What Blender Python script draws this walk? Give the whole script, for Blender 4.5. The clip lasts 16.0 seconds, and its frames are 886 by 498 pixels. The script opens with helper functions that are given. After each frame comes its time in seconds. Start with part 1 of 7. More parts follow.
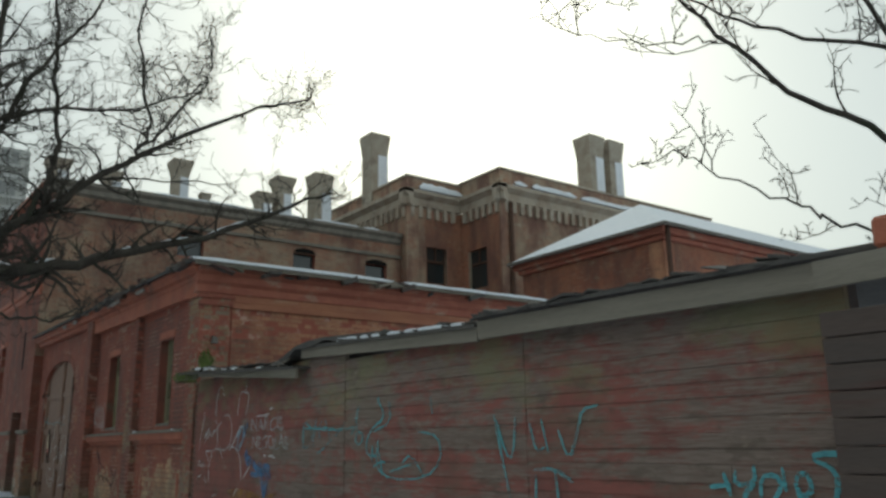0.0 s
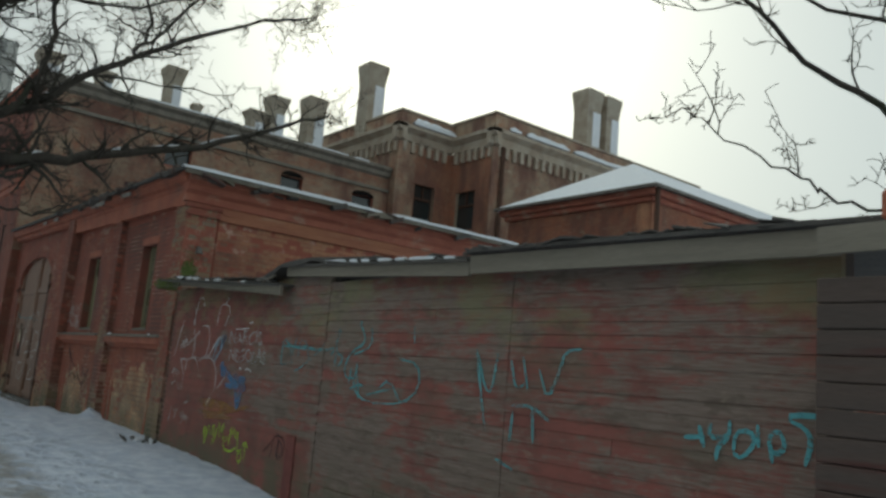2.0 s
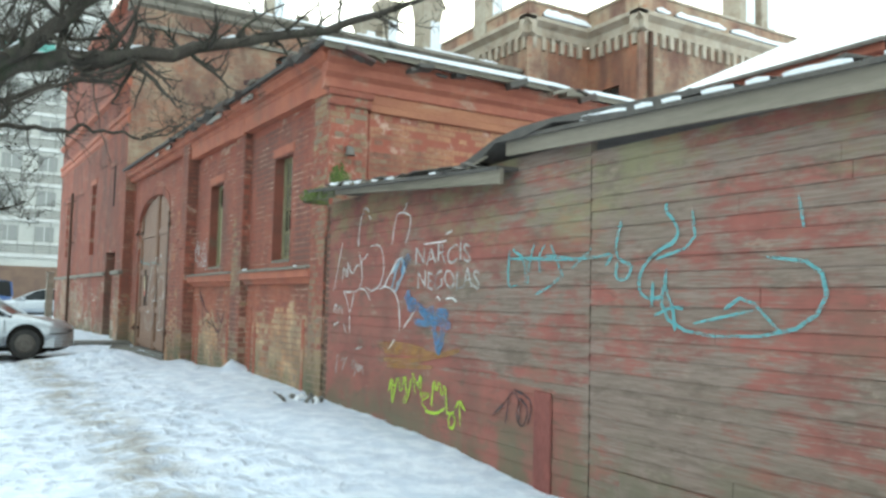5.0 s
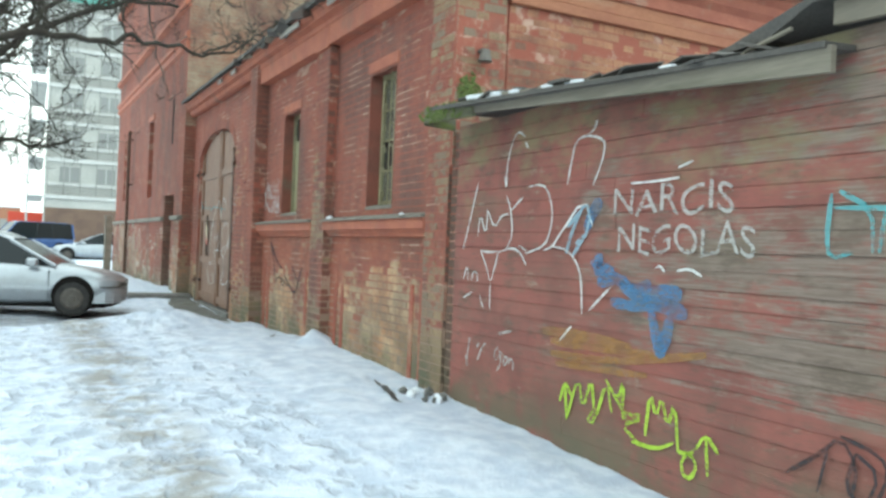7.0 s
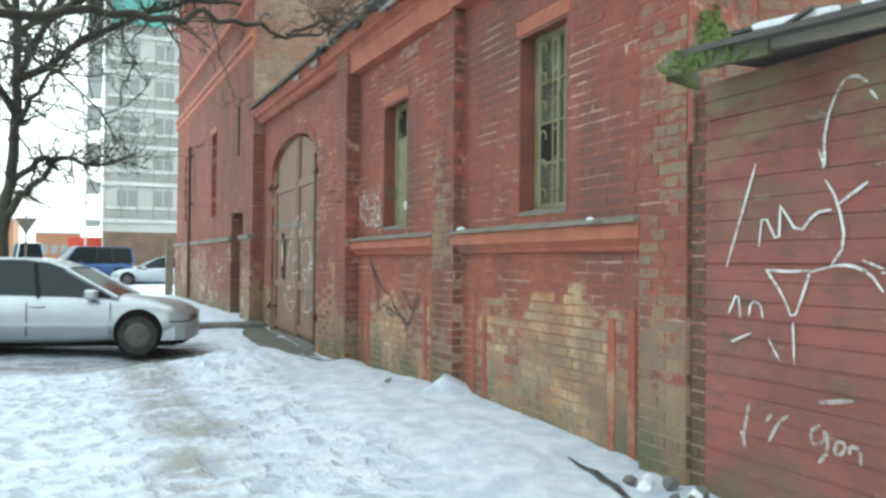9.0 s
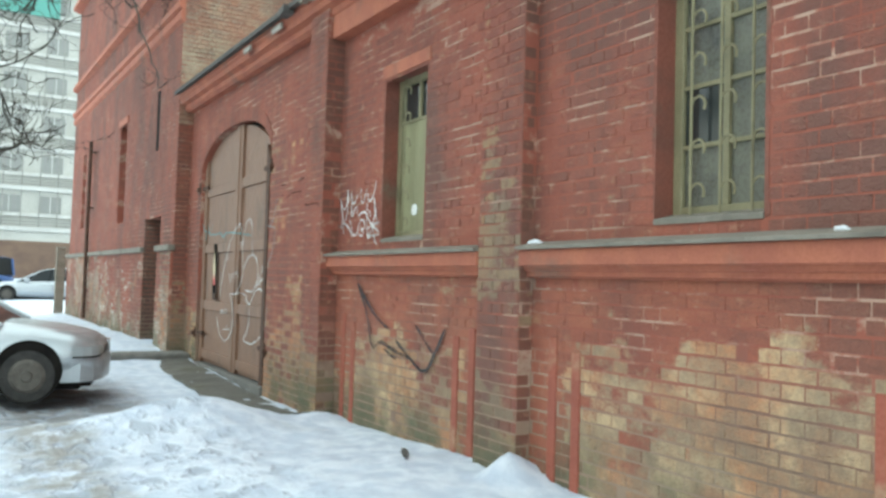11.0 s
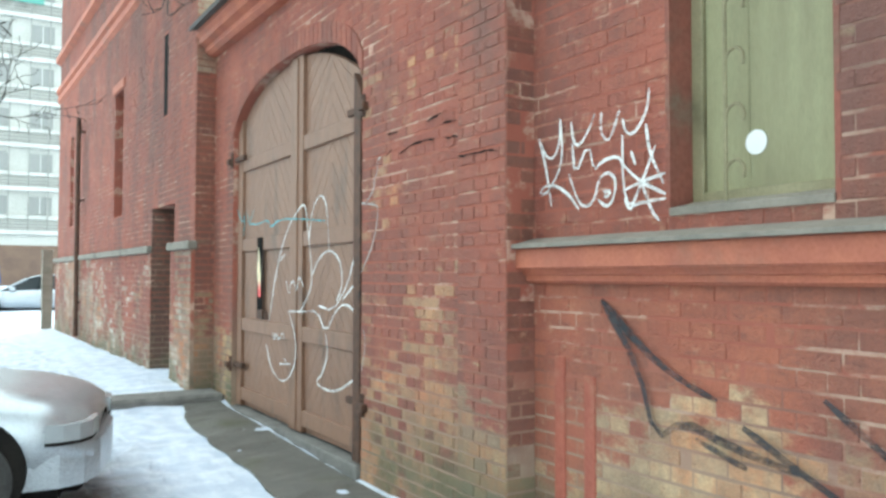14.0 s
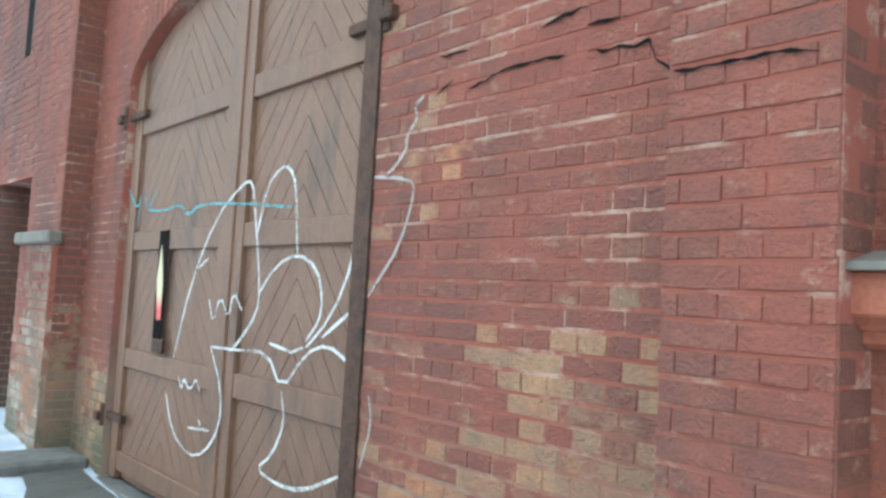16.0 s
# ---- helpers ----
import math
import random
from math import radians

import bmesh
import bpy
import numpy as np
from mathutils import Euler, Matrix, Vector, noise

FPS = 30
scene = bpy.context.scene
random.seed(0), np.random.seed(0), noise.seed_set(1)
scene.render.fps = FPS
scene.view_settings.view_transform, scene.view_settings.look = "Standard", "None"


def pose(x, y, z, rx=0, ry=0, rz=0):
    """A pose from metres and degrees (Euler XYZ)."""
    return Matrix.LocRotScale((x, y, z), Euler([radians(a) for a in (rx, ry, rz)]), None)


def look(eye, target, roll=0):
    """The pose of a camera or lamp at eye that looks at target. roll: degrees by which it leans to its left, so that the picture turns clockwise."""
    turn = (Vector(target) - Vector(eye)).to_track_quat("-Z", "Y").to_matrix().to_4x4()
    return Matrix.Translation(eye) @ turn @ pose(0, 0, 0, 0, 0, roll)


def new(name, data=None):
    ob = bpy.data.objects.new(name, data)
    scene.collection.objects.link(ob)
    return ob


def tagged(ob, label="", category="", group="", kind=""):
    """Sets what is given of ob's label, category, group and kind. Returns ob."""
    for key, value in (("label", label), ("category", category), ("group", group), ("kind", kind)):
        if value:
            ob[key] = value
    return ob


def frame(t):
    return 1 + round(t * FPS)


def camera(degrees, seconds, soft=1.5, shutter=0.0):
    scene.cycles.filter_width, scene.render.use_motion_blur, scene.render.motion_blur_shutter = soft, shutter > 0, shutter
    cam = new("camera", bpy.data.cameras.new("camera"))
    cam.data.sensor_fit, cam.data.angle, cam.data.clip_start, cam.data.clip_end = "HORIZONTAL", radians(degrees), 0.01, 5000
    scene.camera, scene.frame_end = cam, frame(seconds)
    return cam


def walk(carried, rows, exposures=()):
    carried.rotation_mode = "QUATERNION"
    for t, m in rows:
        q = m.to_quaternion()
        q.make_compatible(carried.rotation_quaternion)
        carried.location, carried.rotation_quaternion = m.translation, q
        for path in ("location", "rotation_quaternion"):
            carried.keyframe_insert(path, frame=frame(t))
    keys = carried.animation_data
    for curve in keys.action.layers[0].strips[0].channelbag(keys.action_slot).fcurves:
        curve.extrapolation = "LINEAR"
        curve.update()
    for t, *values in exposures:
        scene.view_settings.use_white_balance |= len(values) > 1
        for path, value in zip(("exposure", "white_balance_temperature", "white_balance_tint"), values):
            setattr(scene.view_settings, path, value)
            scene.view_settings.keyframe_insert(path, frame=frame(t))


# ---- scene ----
cam = camera(58.0, 16.0, soft=2.9)
PATH = [
    (0, (-4.577, -12.973, 1.523), (-3.417, -11.412, 1.991), -0.9),
    (0.5, (-4.587, -12.983, 1.526), (-3.409, -11.435, 1.993), -1.4),
    (1, (-4.611, -12.991, 1.521), (-3.421, -11.453, 1.984), -0.2),
    (1.5, (-4.618, -12.96, 1.492), (-3.416, -11.421, 1.926), 0.8),
    (2, (-4.672, -12.865, 1.434), (-3.454, -11.313, 1.76), 5.0),
    (2.5, (-4.593, -12.404, 1.353), (-3.48, -10.761, 1.604), 2.6),
    (3, (-4.632, -11.859, 1.27), (-3.622, -10.144, 1.468), 3.5),
    (3.5, (-4.547, -11.319, 1.252), (-3.505, -9.617, 1.387), -0.6),
    (6, (-3.525, -7.806, 1.383), (-2.502, -6.092, 1.506), 2.6),
    (6.5, (-3.446, -7.125, 1.411), (-2.442, -5.396, 1.46), 2.8),
    (7, (-3.359, -6.414, 1.414), (-2.44, -4.637, 1.422), 2.4),
    (7.5, (-3.333, -5.805, 1.475), (-2.501, -3.986, 1.467), 1.2),
    (8, (-3.273, -5.107, 1.482), (-2.428, -3.295, 1.523), 1.4),
    (8.5, (-3.318, -4.491, 1.495), (-2.501, -2.666, 1.522), 2.4),
    (9, (-3.327, -3.83, 1.462), (-2.52, -2.001, 1.496), 0.5),
    (9.5, (-3.396, -3.208, 1.502), (-2.6, -1.375, 1.587), 3.7),
    (12, (-3.278, 0.472, 1.488), (-2.122, 2.104, 1.551), 1.1),
    (12.5, (-3.209, 1.19, 1.516), (-2.055, 2.821, 1.593), 3.6),
    (13, (-2.989, 1.933, 1.547), (-1.908, 3.611, 1.681), 0.4),
    (13.5, (-2.893, 2.608, 1.572), (-1.833, 4.303, 1.649), 4.8),
    (14, (-2.706, 3.263, 1.584), (-1.67, 4.972, 1.654), 0.1),
    (14.5, (-2.57, 3.921, 1.597), (-1.456, 5.578, 1.71), 5.1),
    (15, (-2.385, 4.613, 1.611), (-1.156, 6.189, 1.696), 2.2),
    (15.5, (-2.281, 5.336, 1.62), (-1.074, 6.922, 1.779), 4.5),
    (16, (-2.086, 6.045, 1.61), (-0.799, 7.569, 1.741), 3.2),
]
walk(cam, [(t, look(eye, target, roll)) for t, eye, target, roll in PATH],
     [(0, -0.98, 6250, -6), (2.0, -1.1, 6250, -6), (2.55, 0.25, 6050, -6), (3.5, 0.65, 6150, -7), (6, 1.05, 6150, -10), (8.5, 1.0, 6100, -10), (12, 1.27, 6250, -9), (13.2, 1.47, 6200, -9), (14, 1.48, 6000, -9), (14.5, 1.4, 5700, -10), (15, 1.4, 5500, -11), (15.5, 1.42, 5500, -10), (16, 1.44, 5500, -9)])

# world, sun and exposure
SKY = bpy.data.worlds.new("sky")
scene.world = SKY
SKY.use_nodes = True
wn = SKY.node_tree.nodes
st = wn.new("ShaderNodeTexSky")
st.sky_type, st.sun_disc = "NISHITA", False
st.sun_elevation, st.sun_rotation = radians(30), radians(38)
st.air_density, st.dust_density, st.ozone_density = 1.0, 6.0, 2.0
# an even cloud layer over the clear sky
haze = wn.new("ShaderNodeMix")
haze.data_type = "RGBA"
haze.inputs[0].default_value = 0.72
haze.inputs[7].default_value = (9.2, 9.3, 9.6, 1)
SKY.node_tree.links.new(st.outputs[0], haze.inputs[6])
wn["Background"].inputs["Strength"].default_value = 0.15
SKY.node_tree.links.new(haze.outputs[2], wn["Background"].inputs["Color"])
sun_data = bpy.data.lights.new("sun", "SUN")
sun_data.energy, sun_data.angle, sun_data.color = 0.5, radians(25), (1.0, 0.95, 0.88)
sun = new("sun", sun_data)
sun.matrix_world = look((53, 68, 50), (0, 0, 0))


# ---------------------------------------------------------------- materials
def material(name, rough=0.8, metal=0.0):
    m = bpy.data.materials.new(name)
    m.use_nodes = True
    bsdf = m.node_tree.nodes["Principled BSDF"]
    bsdf.inputs["Roughness"].default_value = rough
    bsdf.inputs["Metallic"].default_value = metal
    return m, m.node_tree, bsdf


class Net:
    """Short hand for wiring nodes."""

    def __init__(self, tree):
        self.t = tree
        self.pos = tree.nodes.new("ShaderNodeNewGeometry").outputs["Position"]
        self.geo = tree.nodes[-1]

    def put(self, socket, v):
        if hasattr(v, "is_linked"):
            self.t.links.new(v, socket)
        elif isinstance(v, tuple) and len(v) == 3 and socket.type == "RGBA":
            socket.default_value = (*v, 1)
        else:
            socket.default_value = v

    def scaled(self, sx, sy, sz):
        n = self.t.nodes.new("ShaderNodeVectorMath")
        n.operation = "MULTIPLY"
        self.put(n.inputs[0], self.pos)
        n.inputs[1].default_value = (sx, sy, sz)
        return n.outputs[0]

    def noise(self, scale, detail=4.0, rough=0.55, vec=None, distort=0.0):
        n = self.t.nodes.new("ShaderNodeTexNoise")
        self.put(n.inputs["Vector"], vec if vec is not None else self.pos)
        n.inputs["Scale"].default_value, n.inputs["Detail"].default_value = scale, detail
        n.inputs["Roughness"].default_value, n.inputs["Distortion"].default_value = rough, distort
        return n.outputs["Fac"]

    def ramp(self, v, a, b, lo=0.0, hi=1.0):
        n = self.t.nodes.new("ShaderNodeMapRange")
        n.interpolation_type = "SMOOTHSTEP"
        self.put(n.inputs["Value"], v)
        n.inputs["From Min"].default_value, n.inputs["From Max"].default_value = a, b
        n.inputs["To Min"].default_value, n.inputs["To Max"].default_value = lo, hi
        return n.outputs["Result"]

    def math(self, op, a, b=0.0, clamp=False):
        n = self.t.nodes.new("ShaderNodeMath")
        n.operation, n.use_clamp = op, clamp
        self.put(n.inputs[0], a)
        self.put(n.inputs[1], b)
        return n.outputs[0]

    def mix(self, f, a, b):
        n = self.t.nodes.new("ShaderNodeMix")
        n.data_type = "RGBA"
        self.put(n.inputs[0], f)
        self.put(n.inputs[6], a)
        self.put(n.inputs[7], b)
        return n.outputs[2]

    def rand(self):
        """One number for each piece, joined or an object of its own."""
        o = self.t.nodes.new("ShaderNodeObjectInfo").outputs["Random"]
        return self.math("FRACT", self.math("ADD", o, self.geo.outputs["Random Per Island"]))

    def bump(self, bsdf, height, strength=0.4, dist=0.01):
        n = self.t.nodes.new("ShaderNodeBump")
        n.inputs["Strength"].default_value, n.inputs["Distance"].default_value = strength, dist
        self.put(n.inputs["Height"], height)
        self.t.links.new(n.outputs[0], bsdf.inputs["Normal"])


def grained(name, a, b, scale=6.0, rough=0.8, metal=0.0, fine=60.0, bump=0.3, stretch=(1, 1, 1), per_piece=0.0, dark=None):
    """Two tones in broad patches, a fine grain, and a shade of its own for every piece."""
    m, t, bsdf = material(name, rough, metal)
    n = Net(t)
    v = n.scaled(*stretch)
    f = n.ramp(n.noise(scale, 6, 0.6, v), 0.3, 0.7)
    g = n.noise(fine, 3, 0.6, v)
    if per_piece:
        f = n.math("ADD", n.math("MULTIPLY", f, 1 - per_piece), n.math("MULTIPLY", n.rand(), per_piece), True)
    c = n.mix(f, a, b)
    if dark:
        c = n.mix(n.ramp(n.noise(scale * 0.45, 5, 0.65, v), 0.52, 0.72), c, dark)
    c = n.mix(n.ramp(g, 0.35, 0.75, 0.0, 0.35), c, tuple(0.55 * x for x in a))
    n.put(bsdf.inputs["Base Color"], c)
    n.put(bsdf.inputs["Roughness"], n.ramp(g, 0.2, 0.8, max(0.05, rough - 0.12), min(1, rough + 0.1)))
    n.bump(bsdf, g, bump, 0.006)
    return m


def brick_paint(name, paint=(0.35, 0.105, 0.068), paint2=(0.25, 0.078, 0.056), bare=(0.52, 0.36, 0.19), wear=0.0, low=1.0, moss=1.0, soot=0.85, panels=(), bare2=(0.45, 0.19, 0.095), grey=0.7, gone=0.42, single=0.22, soft=0.12):
    """Brick with red limewash that has flaked off in chips and clusters; panels (y0, y1, z) have lost it in the middle."""
    m, t, bsdf = material(name, 0.85)
    n = Net(t)
    r = n.rand()
    mid = n.noise(2.6, 5, 0.6)
    fine = n.noise(70, 3, 0.6)
    chip = n.noise(11, 6, 0.72, n.scaled(1, 0.7, 1.3))
    z = t.nodes.new("ShaderNodeSeparateXYZ")
    n.put(z.inputs[0], n.pos)
    ragged = n.math("MULTIPLY", n.noise(2.0, 5, 0.65), 0.5)
    patch = n.ramp(n.noise(0.85, 5, 0.6), 0.40, 0.68)
    lowz = n.ramp(n.math("ADD", z.outputs[2], n.math("MULTIPLY", n.noise(0.7, 3, 0.5), 0.9)), 0.7, 1.9, 0.5 * low, 0.0)
    k = n.math("ADD", n.math("ADD", n.math("MULTIPLY", patch, 0.36), n.math("MULTIPLY", r, single)), n.math("MULTIPLY", chip, 0.6))
    k = n.math("ADD", n.math("ADD", k, lowz), wear)
    for y0, y1, top in panels:
        inside = n.math("MULTIPLY", n.ramp(n.math("ADD", z.outputs[1], ragged), y0 + 0.15, y0 + 0.45), n.ramp(n.math("ADD", z.outputs[1], ragged), y1 + 0.05, y1 + 0.3, 1, 0))
        inside = n.math("MULTIPLY", inside, n.ramp(n.math("ADD", z.outputs[2], ragged), top + 0.1, top + 0.4, 1, 0))
        k = n.math("ADD", k, n.math("MULTIPLY", inside, gone))
    worn = n.ramp(k, 0.79, 0.79 + soft)
    p = n.mix(n.ramp(n.noise(1.3, 5, 0.6), 0.35, 0.7), paint, paint2)
    p = n.mix(n.math("MULTIPLY", r, 0.3), p, (1.15 * paint[0], 1.35 * paint[1], 1.35 * paint[2]))
    p = n.mix(n.ramp(n.math("FRACT", n.math("MULTIPLY", r, 5.7)), 0.7, 0.9, 0, 0.35), p, (0.6 * paint[0], 0.68 * paint[1], 0.8 * paint[2]))
    p = n.mix(n.ramp(n.noise(7, 6, 0.75, n.scaled(1, 0.5, 1.6)), 0.5, 0.7, 0, 0.45), p, (0.58 * paint[0], 0.7 * paint[1], 0.85 * paint[2]))
    p = n.mix(n.ramp(n.noise(3.2, 6, 0.7, n.scaled(1, 0.5, 1.9)), 0.52, 0.72, 0, 0.55), p, (0.40, 0.15, 0.085))
    p = n.mix(n.ramp(n.noise(5.5, 6, 0.78, n.scaled(1, 0.8, 1.5)), 0.50, 0.66, 0, 0.5), p, (0.19, 0.085, 0.066))
    p = n.mix(n.ramp(chip, 0.58, 0.67, 0, 0.6), p, (0.47, 0.25, 0.16))
    tan = n.mix(n.ramp(mid, 0.38, 0.62), bare, bare2)
    tan = n.mix(n.ramp(n.math("FRACT", n.math("MULTIPLY", r, 7.3)), 0.6, 0.8, 0, grey), tan, (0.24, 0.19, 0.145))
    tan = n.mix(n.ramp(n.noise(1.9, 6, 0.7), 0.45, 0.66, 0, 0.65), tan, (0.22, 0.175, 0.125))
    tan = n.mix(n.ramp(n.noise(19, 5, 0.7), 0.45, 0.62, 0, 0.4), tan, (0.30, 0.22, 0.15))
    c = n.mix(worn, p, tan)
    grime = n.ramp(n.noise(0.8, 6, 0.65, n.scaled(1, 1.6, 0.5)), 0.40, 0.66, 0, soot)
    c = n.mix(grime, c, n.mix(worn, (0.165, 0.085, 0.068), (0.23, 0.165, 0.115)))
    c = n.mix(n.ramp(fine, 0.4, 0.75, 0, 0.3), c, (0.13, 0.06, 0.045))
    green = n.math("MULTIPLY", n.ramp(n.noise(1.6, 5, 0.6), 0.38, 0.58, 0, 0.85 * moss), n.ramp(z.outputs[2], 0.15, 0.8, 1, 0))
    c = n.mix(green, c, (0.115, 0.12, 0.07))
    n.put(bsdf.inputs["Base Color"], c)
    n.bump(bsdf, n.math("ADD", n.math("ADD", fine, n.math("MULTIPLY", mid, 0.6)), n.math("MULTIPLY", chip, 2.0)), 0.7, 0.018)
    return m


def mortar():
    """Joints washed over with red, with the pale lime showing in streaks."""
    m, t, bsdf = material("lime_joints", 0.9)
    n = Net(t)
    f = n.ramp(n.noise(2.4, 7, 0.75, n.scaled(1, 0.55, 1.3)), 0.50, 0.62)
    c = n.mix(n.noise(6, 4, 0.6), (0.29, 0.088, 0.060), (0.35, 0.115, 0.076))
    c = n.mix(f, c, (0.50, 0.33, 0.25))
    z = t.nodes.new("ShaderNodeSeparateXYZ")
    n.put(z.inputs[0], n.pos)
    c = n.mix(n.ramp(n.math("ADD", z.outputs[2], n.math("MULTIPLY", n.noise(1.4, 4, 0.6), 0.8)), 0.9, 1.7, 0.85, 0.0), c, (0.31, 0.24, 0.175))
    c = n.mix(n.ramp(n.noise(0.9, 5, 0.6), 0.5, 0.72, 0, 0.75), c, (0.155, 0.10, 0.08))
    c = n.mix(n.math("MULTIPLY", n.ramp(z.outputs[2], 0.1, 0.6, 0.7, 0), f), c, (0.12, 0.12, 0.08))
    n.put(bsdf.inputs["Base Color"], c)
    n.bump(bsdf, n.noise(80, 3, 0.6), 0.5, 0.006)
    return m


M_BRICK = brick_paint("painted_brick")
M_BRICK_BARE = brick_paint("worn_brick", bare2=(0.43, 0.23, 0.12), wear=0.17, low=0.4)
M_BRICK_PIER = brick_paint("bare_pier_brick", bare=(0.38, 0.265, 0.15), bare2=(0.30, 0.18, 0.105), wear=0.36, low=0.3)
# dark brick of the corner edges; on the door jamb it stands for shade
M_BRICK_DARK = brick_paint("dark_brick", paint=(0.15, 0.088, 0.06), paint2=(0.10, 0.068, 0.052), bare=(0.36, 0.28, 0.17), wear=0.0, low=0.3)
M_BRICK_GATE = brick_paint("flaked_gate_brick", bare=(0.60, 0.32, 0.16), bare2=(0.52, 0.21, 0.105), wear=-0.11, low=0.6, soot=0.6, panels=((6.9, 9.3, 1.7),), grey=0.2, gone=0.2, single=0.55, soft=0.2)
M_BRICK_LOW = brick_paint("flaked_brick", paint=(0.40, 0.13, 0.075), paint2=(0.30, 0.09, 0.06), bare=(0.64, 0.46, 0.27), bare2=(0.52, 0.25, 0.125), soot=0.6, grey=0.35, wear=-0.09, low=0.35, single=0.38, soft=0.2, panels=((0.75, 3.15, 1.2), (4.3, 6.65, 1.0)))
# darker brick for side faces: heavy soot plus their shade put into the colour
M_BRICK_FLANK = brick_paint("shaded_stained_brick", paint=(0.26, 0.092, 0.06), paint2=(0.18, 0.082, 0.055), bare=(0.38, 0.27, 0.15), wear=0.1, low=0.4, soot=0.95)
M_CHIM = grained("pale_sooty_brick", (0.46, 0.41, 0.33), (0.36, 0.30, 0.23), 2.5, 0.9, fine=25, bump=0.6, dark=(0.24, 0.19, 0.15))
M_BRICK_OLD = brick_paint("sooty_brick", paint=(0.43, 0.33, 0.23), paint2=(0.42, 0.20, 0.125), bare=(0.60, 0.52, 0.38), wear=0.02, low=0.0, moss=0.0, soot=0.9)
M_BRICK_ANGLE = brick_paint("red_angle_brick", paint=(0.42, 0.16, 0.09), paint2=(0.37, 0.21, 0.13), bare=(0.56, 0.47, 0.34), wear=0.0, low=0.0, moss=0.0, soot=0.8)
M_CORNICE = grained("pale_worn_cornice", (0.50, 0.44, 0.36), (0.40, 0.32, 0.24), 2.0, 0.9, fine=20, bump=0.5, dark=(0.20, 0.155, 0.12))
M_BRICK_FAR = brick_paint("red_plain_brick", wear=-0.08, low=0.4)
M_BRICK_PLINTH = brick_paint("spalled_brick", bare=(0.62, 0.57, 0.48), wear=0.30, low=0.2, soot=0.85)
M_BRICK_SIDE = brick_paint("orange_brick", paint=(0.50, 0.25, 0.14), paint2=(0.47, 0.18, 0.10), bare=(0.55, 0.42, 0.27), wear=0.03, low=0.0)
M_MORTAR = mortar()
M_FRIEZE = grained("flaked_orange_plaster", (0.43, 0.19, 0.105), (0.34, 0.13, 0.08), 2.2, 0.85, fine=40, bump=0.6, stretch=(0.5, 1, 2), dark=(0.50, 0.38, 0.26))
M_CEMENT = grained("cement_render", (0.27, 0.24, 0.20), (0.20, 0.18, 0.15), 4.0, 0.9, fine=50, bump=0.5, dark=(0.12, 0.105, 0.085))
M_WETPAVE = grained("wet_pavement", (0.14, 0.135, 0.12), (0.095, 0.09, 0.08), 3.0, 0.6, fine=60, bump=0.4, dark=(0.10, 0.10, 0.065))
M_PEELED = grained("peeling_red_plaster", (0.42, 0.15, 0.095), (0.33, 0.11, 0.075), 3.0, 0.85, fine=50, bump=0.5, stretch=(1, 1, 2), dark=(0.47, 0.38, 0.29))
M_STRIP = grained("red_band", (0.45, 0.15, 0.085), (0.35, 0.11, 0.07), 3.0, 0.8, fine=60, dark=(0.24, 0.12, 0.085))
M_STRIP_WORN = grained("flaking_red_strip", (0.36, 0.105, 0.066), (0.28, 0.082, 0.056), 3.0, 0.8, fine=50, dark=(0.44, 0.30, 0.19))
M_ZINC = grained("old_sheet_metal", (0.19, 0.17, 0.15), (0.12, 0.105, 0.09), 5.0, 0.65, 0.25, dark=(0.10, 0.055, 0.035))
M_RUST = grained("rusty_iron", (0.13, 0.065, 0.04), (0.07, 0.04, 0.03), 12.0, 0.75, 0.35, fine=80, dark=(0.03, 0.025, 0.02))
M_TILE = grained("dark_tar_roofing", (0.075, 0.07, 0.067), (0.13, 0.115, 0.10), 5.0, 0.9, per_piece=0.4)
M_FASCIA = grained("bare_grey_board", (0.28, 0.245, 0.195), (0.185, 0.16, 0.125), 2.0, 0.85, fine=30, bump=0.7, stretch=(1, 0.35, 5), per_piece=0.35, dark=(0.105, 0.10, 0.062))
M_PALEWOOD = grained("pale_split_wood", (0.46, 0.42, 0.37), (0.34, 0.30, 0.26), 6.0, 0.9, fine=30, stretch=(1, 0.5, 4), dark=(0.16, 0.13, 0.11))
M_MOSSY = grained("mossy_board", (0.17, 0.17, 0.10), (0.11, 0.10, 0.075), 4.0, 0.9, fine=40, stretch=(1, 0.4, 4), dark=(0.16, 0.20, 0.05))
M_GATE = grained("brown_painted_wood", (0.25, 0.135, 0.083), (0.195, 0.105, 0.066), 3.0, 0.6, fine=40, stretch=(1, 3, 0.6), per_piece=0.35, bump=0.25, dark=(0.135, 0.085, 0.06))
M_OLIVE = grained("olive_painted_wood", (0.31, 0.275, 0.16), (0.24, 0.21, 0.12), 4.0, 0.6, dark=(0.12, 0.10, 0.055))
M_BOARD = grained("boarded_panel", (0.35, 0.335, 0.19), (0.27, 0.25, 0.14), 1.6, 0.7, stretch=(1, 3, 0.5), dark=(0.21, 0.19, 0.11))
M_REVEAL = grained("dark_red_reveal", (0.27, 0.088, 0.06), (0.19, 0.075, 0.055), 4.0, 0.85, fine=40, dark=(0.17, 0.12, 0.085))
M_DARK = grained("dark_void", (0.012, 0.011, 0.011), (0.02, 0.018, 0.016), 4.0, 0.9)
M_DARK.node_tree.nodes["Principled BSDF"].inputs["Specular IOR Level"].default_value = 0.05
M_MOSS = grained("moss", (0.15, 0.185, 0.045), (0.085, 0.11, 0.035), 20.0, 0.95, fine=160, bump=0.9)
M_STONE = grained("grey_stone", (0.20, 0.19, 0.175), (0.12, 0.115, 0.105), 6.0, 0.85)
